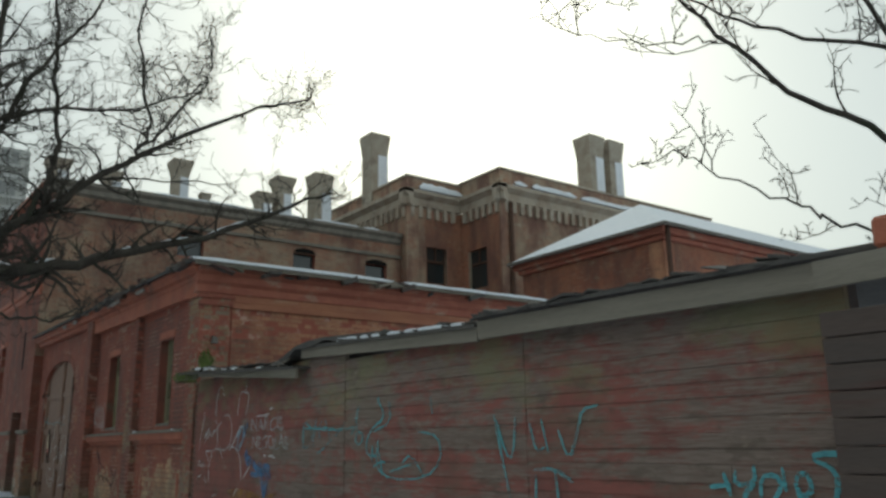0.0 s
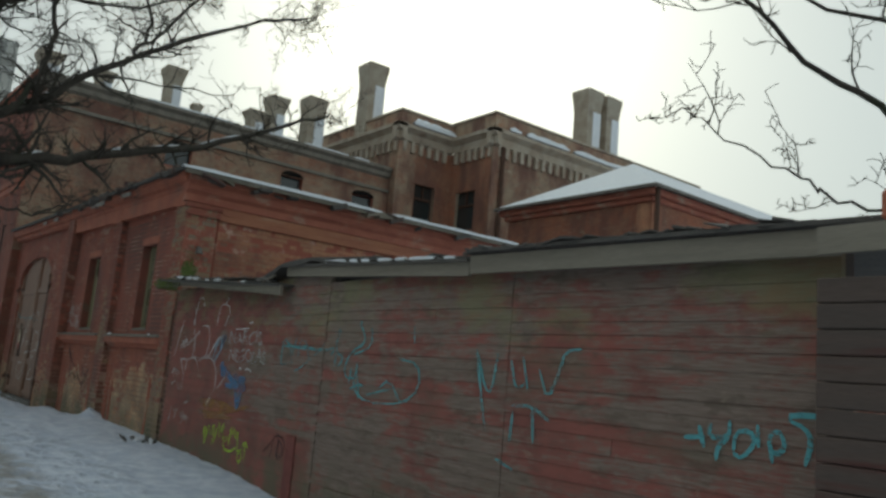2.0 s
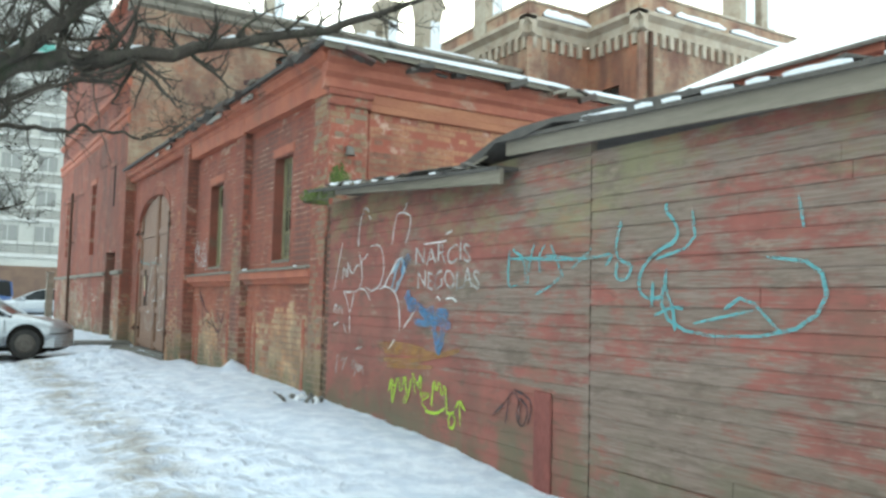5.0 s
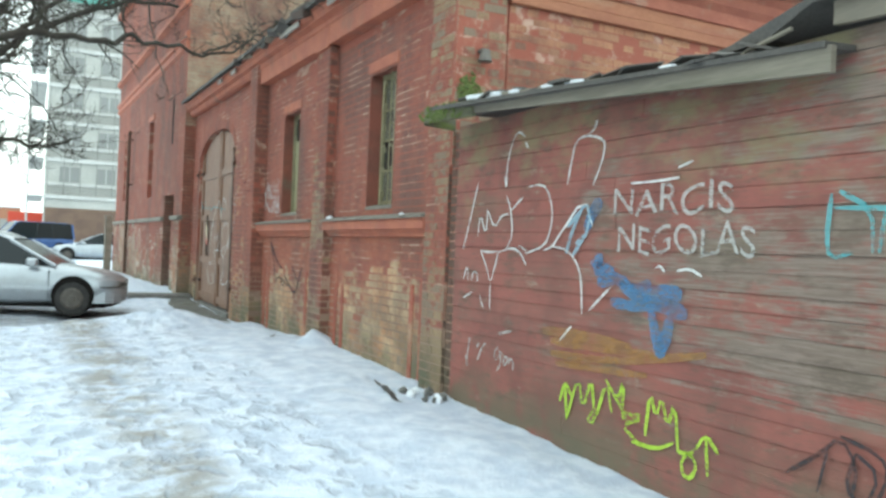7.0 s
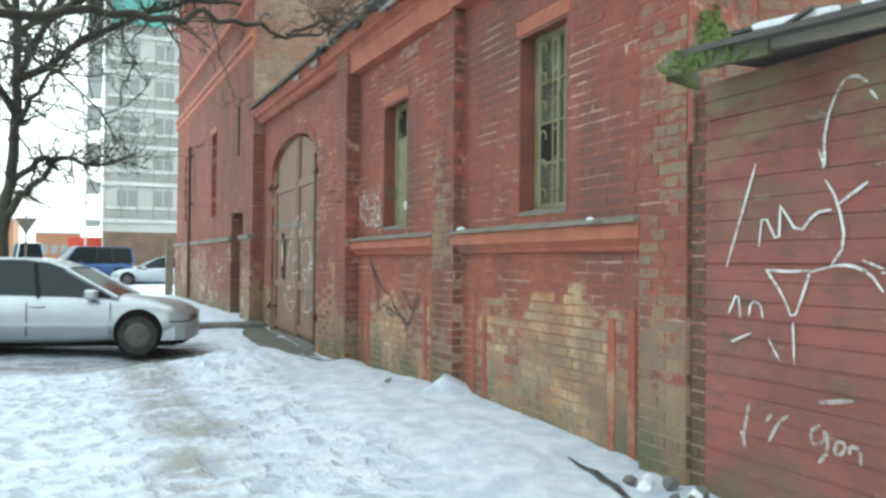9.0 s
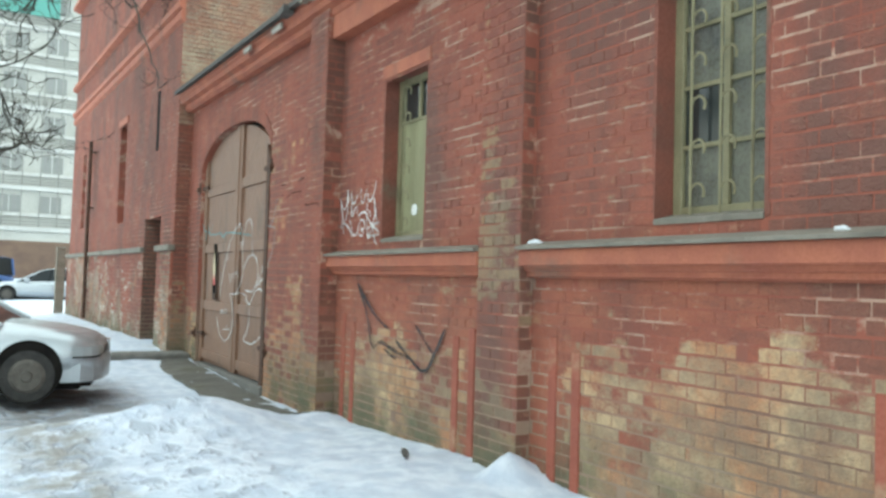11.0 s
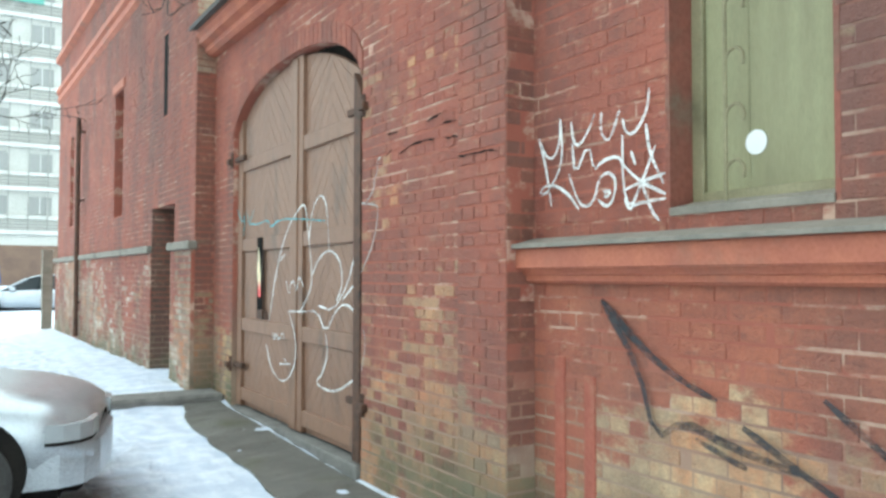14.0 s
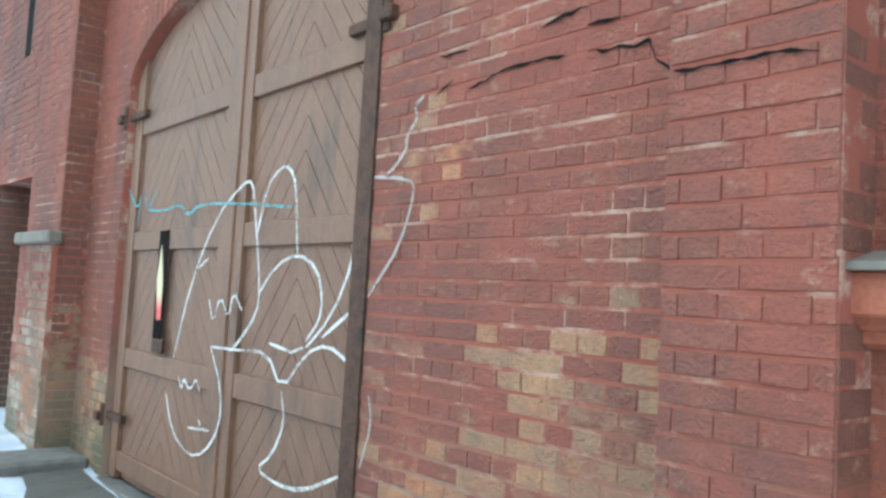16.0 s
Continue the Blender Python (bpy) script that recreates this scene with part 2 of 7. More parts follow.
M_BARK = grained("bark", (0.045, 0.038, 0.03), (0.075, 0.063, 0.05), 7.0, 0.95, fine=50, bump=0.8, stretch=(1, 1, 0.4), dark=(0.035, 0.045, 0.022))


def snow_material():
    m, t, bsdf = material("trodden_snow", 0.75)
    n = Net(t)
    lump = n.noise(5.0, 5, 0.55)
    dirt = n.ramp(n.noise(1.1, 6, 0.65), 0.56, 0.75)
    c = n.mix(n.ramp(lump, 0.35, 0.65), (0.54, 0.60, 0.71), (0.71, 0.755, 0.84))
    z = t.nodes.new("ShaderNodeSeparateXYZ")
    n.put(z.inputs[0], n.pos)
    # the trodden path down the middle of the pavement
    off = n.math("ABSOLUTE", n.math("ADD", z.outputs[0], n.math("ADD", 2.25, n.math("MULTIPLY", n.noise(0.5, 3, 0.5), 0.7))))
    path = n.math("MULTIPLY", n.ramp(off, 0.1, 0.5, 0.95, 0.0), n.math("MULTIPLY", n.ramp(z.outputs[1], -13, -9, 0, 1), n.ramp(z.outputs[1], 9, 14, 1, 0)))
    c = n.mix(n.math("MULTIPLY", path, n.ramp(n.noise(2.2, 6, 0.7), 0.36, 0.58)), c, (0.30, 0.285, 0.265))
    c = n.mix(n.math("MULTIPLY", dirt, 0.35), c, (0.42, 0.42, 0.42))
    # ruts and slush where wheels cross in front of the gate
    wheel = n.math("MULTIPLY", n.ramp(z.outputs[1], 6.9, 7.6, 0, 1), n.ramp(z.outputs[1], 10.5, 12.0, 1, 0))
    wheel = n.math("MULTIPLY", wheel, n.ramp(z.outputs[0], -1.1, -1.8, 0, 1))
    c = n.mix(n.math("MULTIPLY", wheel, n.ramp(n.noise(1.4, 6, 0.65, n.scaled(0.5, 1.5, 1)), 0.40, 0.58, 0.5, 0.9)), c, (0.17, 0.165, 0.165))
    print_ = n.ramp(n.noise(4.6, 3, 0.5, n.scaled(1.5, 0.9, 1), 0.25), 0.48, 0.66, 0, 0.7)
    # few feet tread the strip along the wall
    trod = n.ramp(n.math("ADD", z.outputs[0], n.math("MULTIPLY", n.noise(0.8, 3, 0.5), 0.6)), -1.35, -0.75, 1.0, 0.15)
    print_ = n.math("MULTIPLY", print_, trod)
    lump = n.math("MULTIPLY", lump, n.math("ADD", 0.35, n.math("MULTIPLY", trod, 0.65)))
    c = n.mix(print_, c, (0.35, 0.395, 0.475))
    n.put(bsdf.inputs["Base Color"], c)
    n.bump(bsdf, n.math("SUBTRACT", n.math("ADD", lump, n.math("MULTIPLY", n.noise(45, 3, 0.7), 0.25)), n.math("MULTIPLY", print_, 0.6)), 0.85, 0.07)
    return m


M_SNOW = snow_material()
M_SNOWCAP = grained("clean_snow", (0.86, 0.88, 0.91), (0.78, 0.81, 0.86), 6.0, 0.7, fine=30, bump=0.3)
M_ASPHALT = grained("wet_asphalt", (0.05, 0.05, 0.05), (0.085, 0.083, 0.08), 3.0, 0.6, fine=120)


def plank_material():
    m, t, bsdf = material("flaking_red_planks", 0.88)
    n = Net(t)
    r = n.rand()
    v = n.scaled(1, 0.3, 7)
    grain = n.noise(14, 5, 0.65, v)
    z = t.nodes.new("ShaderNodeSeparateXYZ")
    n.put(z.inputs[0], n.pos)
    # the low boards near the pier were painted last
    fresh = n.math("MULTIPLY", n.ramp(z.outputs[2], 0.62, 0.70, 1, 0), n.ramp(z.outputs[1], -4.9, -4.4, 0, 1))
    pier = n.ramp(z.outputs[1], -4.5, -0.5, 0, 0.14)
    blotch = n.math("ADD", n.math("MULTIPLY", n.noise(0.9, 5, 0.65, n.scaled(1, 0.7, 1.3)), 0.5), n.math("MULTIPLY", n.noise(2.4, 6, 0.75, n.scaled(1, 0.7, 2.0)), 0.5))
    k = n.math("ADD", n.math("ADD", blotch, n.math("MULTIPLY", r, 0.07)), n.math("MULTIPLY", grain, 0.25))
    k = n.math("SUBTRACT", k, n.math("ADD", pier, n.math("MULTIPLY", fresh, 0.35)))
    bare = n.ramp(k, 0.59, 0.70)
    red = n.mix(n.ramp(n.noise(2.0, 5, 0.6), 0.35, 0.68), (0.30, 0.10, 0.08), (0.21, 0.078, 0.064))
    grey = n.mix(n.ramp(grain, 0.35, 0.65), (0.18, 0.13, 0.105), (0.27, 0.205, 0.17))
    c = n.mix(bare, red, grey)
    c = n.mix(n.ramp(n.noise(1.3, 6, 0.65, n.scaled(1, 0.6, 2.2)), 0.50, 0.68, 0, 0.45), c, (0.155, 0.13, 0.09))
    c = n.mix(n.ramp(n.noise(2.1, 6, 0.75, n.scaled(1, 0.8, 2.4)), 0.54, 0.64, 0, 0.6), c, (0.115, 0.085, 0.062))
    c = n.mix(n.ramp(n.noise(3.3, 6, 0.75, n.scaled(1, 0.8, 2.1)), 0.60, 0.68, 0, 0.6), c, (0.33, 0.26, 0.20))
    c = n.mix(n.ramp(n.noise(26, 4, 0.7, n.scaled(1, 0.25, 3)), 0.5, 0.7, 0, 0.45), c, (0.11, 0.085, 0.065))
    c = n.mix(n.math("MULTIPLY", r, 0.18), c, (0.16, 0.125, 0.095))
    # algae on the upper boards
    high = n.ramp(z.outputs[2], 1.55, 2.05, 0, 1)
    c = n.mix(n.math("MULTIPLY", n.ramp(n.noise(0.8, 6, 0.7, n.scaled(1, 0.9, 1.8)), 0.47, 0.62, 0, 0.6), high), c, (0.235, 0.225, 0.115))
    c = n.mix(n.math("MULTIPLY", n.ramp(n.noise(1.7, 4, 0.6), 0.40, 0.56, 0, 0.8), n.ramp(z.outputs[2], 0.6, 0.1, 0, 1)), c, (0.14, 0.125, 0.08))
    n.put(bsdf.inputs["Base Color"], c)
    n.bump(bsdf, grain, 0.5, 0.008)
    return m


M_PLANK = plank_material()
M_PATCH = grained("dark_red_board", (0.24, 0.075, 0.06), (0.17, 0.058, 0.05), 5.0, 0.85, fine=40, stretch=(1, 1, 0.4), dark=(0.11, 0.08, 0.06))
M_PLANK_DARK = grained("sooty_planks", (0.12, 0.085, 0.07), (0.085, 0.068, 0.06), 3.0, 0.9, fine=30, stretch=(1, 0.35, 5), per_piece=0.4, dark=(0.10, 0.03, 0.026))


def plain(name, c, rough=0.5, metal=0.0, glow=0.0):
    m, t, bsdf = material(name, rough, metal)
    n = Net(t)
    f = n.noise(9, 4, 0.6)
    n.put(bsdf.inputs["Base Color"], n.mix(n.ramp(f, 0.3, 0.75, 0, 0.3), c, tuple(0.7 * x for x in c)))
    if glow:
        n.put(bsdf.inputs["Emission Color"], c)
        bsdf.inputs["Emission Strength"].default_value = glow
    return m


def glass_material(name="dim_glass", c=(0.03, 0.035, 0.035), shine=0.8):
    m, t, bsdf = material(name, 0.08)
    bsdf.inputs["Base Color"].default_value = (*c, 1)
    bsdf.inputs["Specular IOR Level"].default_value = shine
    n = Net(t)
    n.bump(bsdf, n.noise(3, 2, 0.5), 0.05, 0.02)
    return m


M_GLASS = glass_material()
M_DUSTY = grained("dusty_glass", (0.17, 0.165, 0.125), (0.11, 0.105, 0.085), 5.0, 0.3, fine=40, bump=0.1, dark=(0.05, 0.05, 0.045))


# ---------------------------------------------------------------- mesh helpers
def mesh_ob(name, bm_or_data, mat, parent=None, label="", smooth=False):
    if isinstance(bm_or_data, bmesh.types.BMesh):
        me = bpy.data.meshes.new(name)
        bm_or_data.normal_update()
        bm_or_data.to_mesh(me)
        bm_or_data.free()
    else:
        me = bpy.data.meshes.new(name)
        me.from_pydata(bm_or_data[0], [], bm_or_data[1])
    if mat is not None:
        me.materials.append(mat)
    if smooth:
        me.polygons.foreach_set("use_smooth", [True] * len(me.polygons))
    ob = new(name, me)
    if parent is not None:
        ob.parent = parent
    if label:
        ob["label"] = label
    return ob


def part(name, bm, mat, parent, label="", smooth=False):
    return mesh_ob(name, bm, mat, parent, label, smooth)


def thing(name, label, category, at=(0, 0, 0), rz=0.0, group=""):
    ob = new(name)
    ob.matrix_basis = pose(*at, 0, 0, rz)
    return tagged(ob, label, category, group)


def structure(ob, label):
    return tagged(ob, label, "", "", "structure")


def box(bm, x0, x1, y0, y1, z0, z1, bevel=0.0):
    vs = [bm.verts.new(p) for p in ((x0, y0, z0), (x1, y0, z0), (x1, y1, z0), (x0, y1, z0), (x0, y0, z1), (x1, y0, z1), (x1, y1, z1), (x0, y1, z1))]
    fs = [bm.faces.new([vs[i] for i in f]) for f in ((3, 2, 1, 0), (4, 5, 6, 7), (0, 1, 5, 4), (1, 2, 6, 5), (2, 3, 7, 6), (3, 0, 4, 7))]
    if bevel:
        bmesh.ops.bevel(bm, geom=list({e for f in fs for e in f.edges}), offset=bevel, segments=1, affect="EDGES")
    return bm


def boxes(rows, bevel=0.0):
    bm = bmesh.new()
    for r in rows:
        box(bm, *r, bevel=bevel)
    return bm


def prism(outline, axis, a, b):
    """The outline (pairs) drawn out along an axis from a to b."""
    bm = bmesh.new()
    mk = {"x": lambda p, t: (t, p[0], p[1]), "y": lambda p, t: (p[0], t, p[1]), "z": lambda p, t: (p[0], p[1], t)}[axis]
    lo = [bm.verts.new(mk(p, a)) for p in outline]
    hi = [bm.verts.new(mk(p, b)) for p in outline]
    n = len(outline)
    bm.faces.new(lo)
    bm.faces.new(hi[::-1])
    for i in range(n):
        bm.faces.new((lo[i], hi[i], hi[(i + 1) % n], lo[(i + 1) % n]))
    bmesh.ops.recalc_face_normals(bm, faces=bm.faces)
    return bm


def tube(points, radii, sides=7):
    """Vertices and faces of a tapered round bar through the points."""
    vs, fs = [], []
    up = Vector((0.31, 0.17, 0.93))
    for i, p in enumerate(points):
        a, b = Vector(points[max(0, i - 1)]), Vector(points[min(len(points) - 1, i + 1)])
        d = (b - a).normalized()
        u = d.cross(up)
        u = (u if u.length > 0.05 else d.cross(Vector((1, 0, 0)))).normalized()
        w = d.cross(u)
        for k in range(sides):
            q = Vector(p) + radii[i] * (math.cos(k * math.tau / sides) * u + math.sin(k * math.tau / sides) * w)
            vs.append(tuple(q))
    for i in range(len(points) - 1):
        for k in range(sides):
            k2 = (k + 1) % sides
            fs.append((i * sides + k, i * sides + k2, (i + 1) * sides + k2, (i + 1) * sides + k))
    fs.append(tuple(range(sides))[::-1])
    fs.append(tuple((len(points) - 1) * sides + k for k in range(sides)))
    return vs, fs


def merge(chunks):
    vs, fs = [], []
    for v, f in chunks:
        o = len(vs)
        vs.extend(v)
        fs.extend(tuple(i + o for i in q) for q in f)
    return vs, fs


# ---------------------------------------------------------------- ground
def smooth(a, b, t):
    t = min(1.0, max(0.0, (t - a) / (b - a)))
    return t * t * (3 - 2 * t)


def foot(y):
    """Height of the snow at the foot of the walls."""
    z = -0.20 + 0.32 * smooth(-7, -0.5, y) + 0.05 * smooth(0.5, 3.2, y)
    return z - 0.17 * smooth(3.6, 7.6, y) + 0.10 * smooth(8.5, 13, y) + 0.12 * smooth(13, 15, y)


def ground_z(x, y):
    near = 1 - smooth(0.4, 4.0, abs(x))
    street = -0.06 + 0.10 * smooth(-12, 6, y)
    z = street + (foot(y) - street) * near
    if y > -12 and y < 20 and -7 < x < 0:
        z += 0.035 * (noise.noise(Vector((x * 1.3, y * 0.9, 0.3)))) + 0.028 * noise.noise(Vector((x * 5, y * 5, 1.7)))
    # a bank shoved up beside the driveway and little drifts against the pilasters
    z += 0.30 * math.exp(-((x + 1.45) / 0.85) ** 2 - ((y - 6.7) / 0.6) ** 2) + 0.10 * math.exp(-((x + 2.8) / 1.2) ** 2 - ((y - 6.5) / 0.5) ** 2)
    z += 0.20 * math.exp(-((x + 0.1) / 0.17) ** 2 - ((y - 3.4) / 0.15) ** 2)
    z += 0.10 * math.exp(-((x + 0.1) / 0.25) ** 2 - ((y - 6.7) / 0.25) ** 2)
    z -= 0.05 * smooth(7.2, 8.0, y) * (1 - smooth(12.6, 13.2, y)) * (1 - smooth(1.5, 4, abs(x + 1)))
    z += 0.75 * smooth(28, 62, y) * (1 - smooth(200, 800, y))
    return z


def ground_sheet():
    xs = [-3000, -800, -200, -80, -40, -25, -16, -12, -10, -8.5] + [-7.5 + 0.09 * i for i in range(84)] + [0.3, 1, 3, 8, 20, 40, 80, 200, 800, 3000]
    ys = [-3000, -800, -200, -80, -40, -25, -18] + [-14 + 0.11 * i for i in range(310)] + [21, 23, 26, 30, 36, 45, 60, 90, 150, 300, 800, 3000]
    vs = [(x, y, ground_z(x, y)) for y in ys for x in xs]
    w = len(xs)
    fs = [(j * w + i, j * w + i + 1, (j + 1) * w + i + 1, (j + 1) * w + i) for j in range(len(ys) - 1) for i in range(w - 1)]
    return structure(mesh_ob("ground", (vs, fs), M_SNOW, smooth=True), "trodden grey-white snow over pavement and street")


ground_sheet()


# ---------------------------------------------------------------- brickwork
def lay(y0, y1, z0, z1, holes=(), course=0.083, length=0.262, joint=0.008, rng=None, start=0):
    """Bricks (y0, y1, z0, z1) in courses of stretchers and headers by turns, cut at the holes (ya, yb, za, zb)."""
    rng = rng or random.Random(3)
    out = []
    rows = max(1, round((z1 - z0) / course))
    h = (z1 - z0) / rows
    for r in range(rows):
        za, zb = z0 + r * h + joint * 0.6, z0 + (r + 1) * h - joint * 0.6
        zm = (za + zb) / 2
        step = length if (r + start) % 2 else length / 2
        y = y0 - (0 if (r + start) % 2 else length / 4)
        cuts = [(a, b) for a, b, c, d in holes if c < zm < d]
        while y < y1:
            a, b = max(y, y0) + joint * 0.22, min(y + step, y1) - joint * 0.22
            y += step * rng.uniform(0.985, 1.015)
            for ca, cb in cuts:
                if a < cb and b > ca:
                    if ca <= a and b <= cb:
                        b = a
                    elif a < ca:
                        b = min(b, ca)
                    else:
                        a = max(a, cb)
            if b - a > 0.03:
                out.append((a, b, za + rng.uniform(-0.003, 0.003), zb + rng.uniform(-0.003, 0.003)))
    return out


def brick_mesh(rows, place, proud=0.001, rng=None):
    """All the bricks of a list as one mesh; place(u, z, out) gives the point."""
    rng = rng or random.Random(5)
    vs, fs = [], []
    for a, b, c, d in rows:
        o, e, i = len(vs), proud + rng.uniform(-0.0025, 0.003), 0.003
        t = rng.uniform(-0.0015, 0.0015)
        vs += [place(a, c, -0.01), place(b, c, -0.01), place(b, d, -0.01), place(a, d, -0.01)]
        vs += [place(a + i, c + i, e), place(b - i, c + i, e + t), place(b - i, d - i, e + t), place(a + i, d - i, e)]
        fs += [(o + 4, o + 5, o + 6, o + 7), (o, o + 1, o + 5, o + 4), (o + 1, o + 2, o + 6, o + 5), (o + 2, o + 3, o + 7, o + 6), (o + 3, o, o + 4, o + 7)]
    return vs, fs


def front(x):
    """Points on a wall that faces the street at x."""
    return lambda u, z, out: (x - out, u, z)


def flank(y, s=-1):
    """Points on a wall that faces along the street at y."""
    return lambda u, z, out: (u, y + s * out, z)


def brick_field(name, parent, rows, place, mat, proud=0.001):
    ob = part(name, brick_mesh(rows, place, proud), mat, parent)
    ob["kind"] = "stuff"
    return ob


# ---------------------------------------------------------------- low brick building
EAVES_RISE = 0.016
GATE_Y0, GATE_Y1, GATE_SPRING, GATE_TOP = 9.17, 12.75, 3.24, 3.80
RECESS, BAY = 0.12, 0.10
W_Z0, W_Z1 = 1.90, 3.46
WIN = ((1.57, 2.33), (5.06, 5.89))
low_wall = thing("wall_low_building", "red limewashed brick wall with pilasters, flaking", "wall")
low_wall["kind"] = "structure"


def gate_top(y):
    """Underside of the gate's flat arch."""
    k = abs(2 * y - GATE_Y0 - GATE_Y1) / (GATE_Y1 - GATE_Y0)
    return GATE_SPRING + (GATE_TOP - GATE_SPRING) * max(0.0, 1 - k ** 2.4) ** 0.62


def low_core():
    bm = bmesh.new()
    x0, x1 = RECESS + 0.002, 0.56
    for ya, yb, (wa, wb) in ((0.03, 3.7, WIN[0]), (3.7, 7.4, WIN[1])):
        box(bm, x0, x1, ya, wa, -0.5, 4.5)
        box(bm, x0, x1, wb, yb, -0.5, 4.5)
        box(bm, x0, x1, wa, wb, -0.5, W_Z0)
        box(bm, x0, x1, wa, wb, W_Z1, 4.5)
    g0 = BAY + 0.002
    box(bm, g0, x1, 7.4, GATE_Y0, -0.5, 4.5)
    box(bm, g0, x1, GATE_Y1, 13.6, -0.5, 4.5)
    n = 28
    for i in range(n):
        a, b = (GATE_Y0 + (GATE_Y1 - GATE_Y0) * k / n for k in (i, i + 1))
        vs = [(x, y, z) for x in (g0, x1) for y, z in ((a, gate_top(a)), (b, gate_top(b)), (b, 4.5), (a, 4.5))]
        q = [bm.verts.new(v) for v in vs]
        for f in ((0, 1, 2, 3), (7, 6, 5, 4), (0, 4, 5, 1), (3, 2, 6, 7)):
            bm.faces.new([q[k] for k in f])
    return part("masonry", bm, M_MORTAR, low_wall)


low_core()
PIER_X = -0.08
part("pilaster_core", boxes([(0.004, RECESS + 0.02, 0.03, 0.49, -0.5, 4.1), (0.004, RECESS + 0.02, 3.47, 4.0, -0.5, 4.1), (PIER_X + 0.004, RECESS + 0.02, 6.91, 7.42, -0.5, 4.45)]), M_MORTAR, low_wall)


def rising(bm):
    """The eaves climb a little along the street."""
    for v in bm.verts:
        v.co.z += EAVES_RISE * v.co.y
    return bm


# the frieze steps out above the panels
part("frieze_core", rising(boxes([(-0.03, RECESS + 0.02, 0.5, 3.47, 3.98, 4.4), (-0.03, RECESS + 0.02, 4.0, 6.908, 3.98, 4.4), (-0.034, RECESS + 0.02, 0.03, 0.49, 3.95, 4.4), (-0.034, RECESS + 0.02, 3.47, 4.0, 3.95, 4.4)])), M_STRIP, low_wall)
part("cornice", rising(prism([(0.0, 4.2), (-0.05, 4.24), (-0.05, 4.3), (-0.13, 4.33), (-0.13, 4.4), (-0.17, 4.44), (-0.17, 4.52), (0.13, 4.52), (0.13, 4.2)], "y", -0.1, 13.54)), M_STRIP, low_wall)

rng_b = random.Random(11)
lower = [(0.49, 3.47, WIN[0]), (4.0, 6.93, WIN[1])]
for ya, yb, (wa, wb) in lower:
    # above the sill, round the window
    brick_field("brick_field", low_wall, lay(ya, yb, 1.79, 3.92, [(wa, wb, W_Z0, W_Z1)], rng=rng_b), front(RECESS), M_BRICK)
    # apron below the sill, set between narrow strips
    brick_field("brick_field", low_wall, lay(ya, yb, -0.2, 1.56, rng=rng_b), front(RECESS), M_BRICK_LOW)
    for k, u in enumerate((0.18, 0.42)):
        for a in (ya + u, yb - u - 0.11):
            part("panel_strip", boxes([(0.108, RECESS + 0.02, a, a + 0.085, -0.3, 1.15 - 0.08 * k)], 0.006), M_STRIP_WORN, low_wall)
    part("sill_band", boxes([(-0.015, RECESS + 0.02, ya, yb, 1.63, 1.745)], 0.008), M_STRIP, low_wall, "red rendered band under the sill")
    part("sill_moulding", prism([(0.03, 1.63), (0.04, 1.60), (0.06, 1.595), (0.06, 1.565), (0.09, 1.55), (RECESS + 0.02, 1.55), (RECESS + 0.02, 1.63)], "y", ya, yb), M_STRIP, low_wall)
    part("sill", prism([(-0.05, 1.745), (-0.05, 1.765), (RECESS + 0.02, 1.81), (RECESS + 0.02, 1.745)], "y", ya, yb), M_CEMENT, low_wall, "grey cement sill, sloping")
    # reveals and lintel of the window
    part("lintel", boxes([(RECESS - 0.012, RECESS + 0.05, wa - 0.05, wb + 0.05, W_Z1, W_Z1 + 0.13)], 0.005), M_STRIP, low_wall)
for (a, b), m in (((0.03, 0.49), M_BRICK_PIER), ((3.47, 4.0), M_BRICK_BARE), ((6.91, 7.42), M_BRICK)):
    if a < 6:
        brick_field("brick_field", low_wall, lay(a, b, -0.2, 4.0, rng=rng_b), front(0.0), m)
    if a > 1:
        # pilaster flanks: stain and side-face shade share one darker colour
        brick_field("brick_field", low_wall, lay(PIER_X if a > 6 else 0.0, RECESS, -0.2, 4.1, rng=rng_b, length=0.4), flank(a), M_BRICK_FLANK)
brick_field("brick_field", low_wall, lay(0.0, 0.55, -0.2, 2.3, rng=rng_b), flank(0.03), M_BRICK_DARK)
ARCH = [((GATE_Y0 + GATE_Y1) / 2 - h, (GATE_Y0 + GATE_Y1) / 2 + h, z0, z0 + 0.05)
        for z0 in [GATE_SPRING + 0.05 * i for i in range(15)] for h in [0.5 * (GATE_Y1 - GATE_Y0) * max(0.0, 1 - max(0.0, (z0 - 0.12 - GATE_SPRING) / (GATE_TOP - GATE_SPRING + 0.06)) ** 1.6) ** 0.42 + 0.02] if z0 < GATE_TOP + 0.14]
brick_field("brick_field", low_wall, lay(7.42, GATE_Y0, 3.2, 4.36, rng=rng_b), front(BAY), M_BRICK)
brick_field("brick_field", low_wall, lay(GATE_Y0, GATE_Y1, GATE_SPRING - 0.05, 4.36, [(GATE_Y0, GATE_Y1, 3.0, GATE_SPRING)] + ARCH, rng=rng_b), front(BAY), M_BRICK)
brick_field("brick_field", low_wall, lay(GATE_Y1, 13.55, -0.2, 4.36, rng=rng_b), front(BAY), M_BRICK)


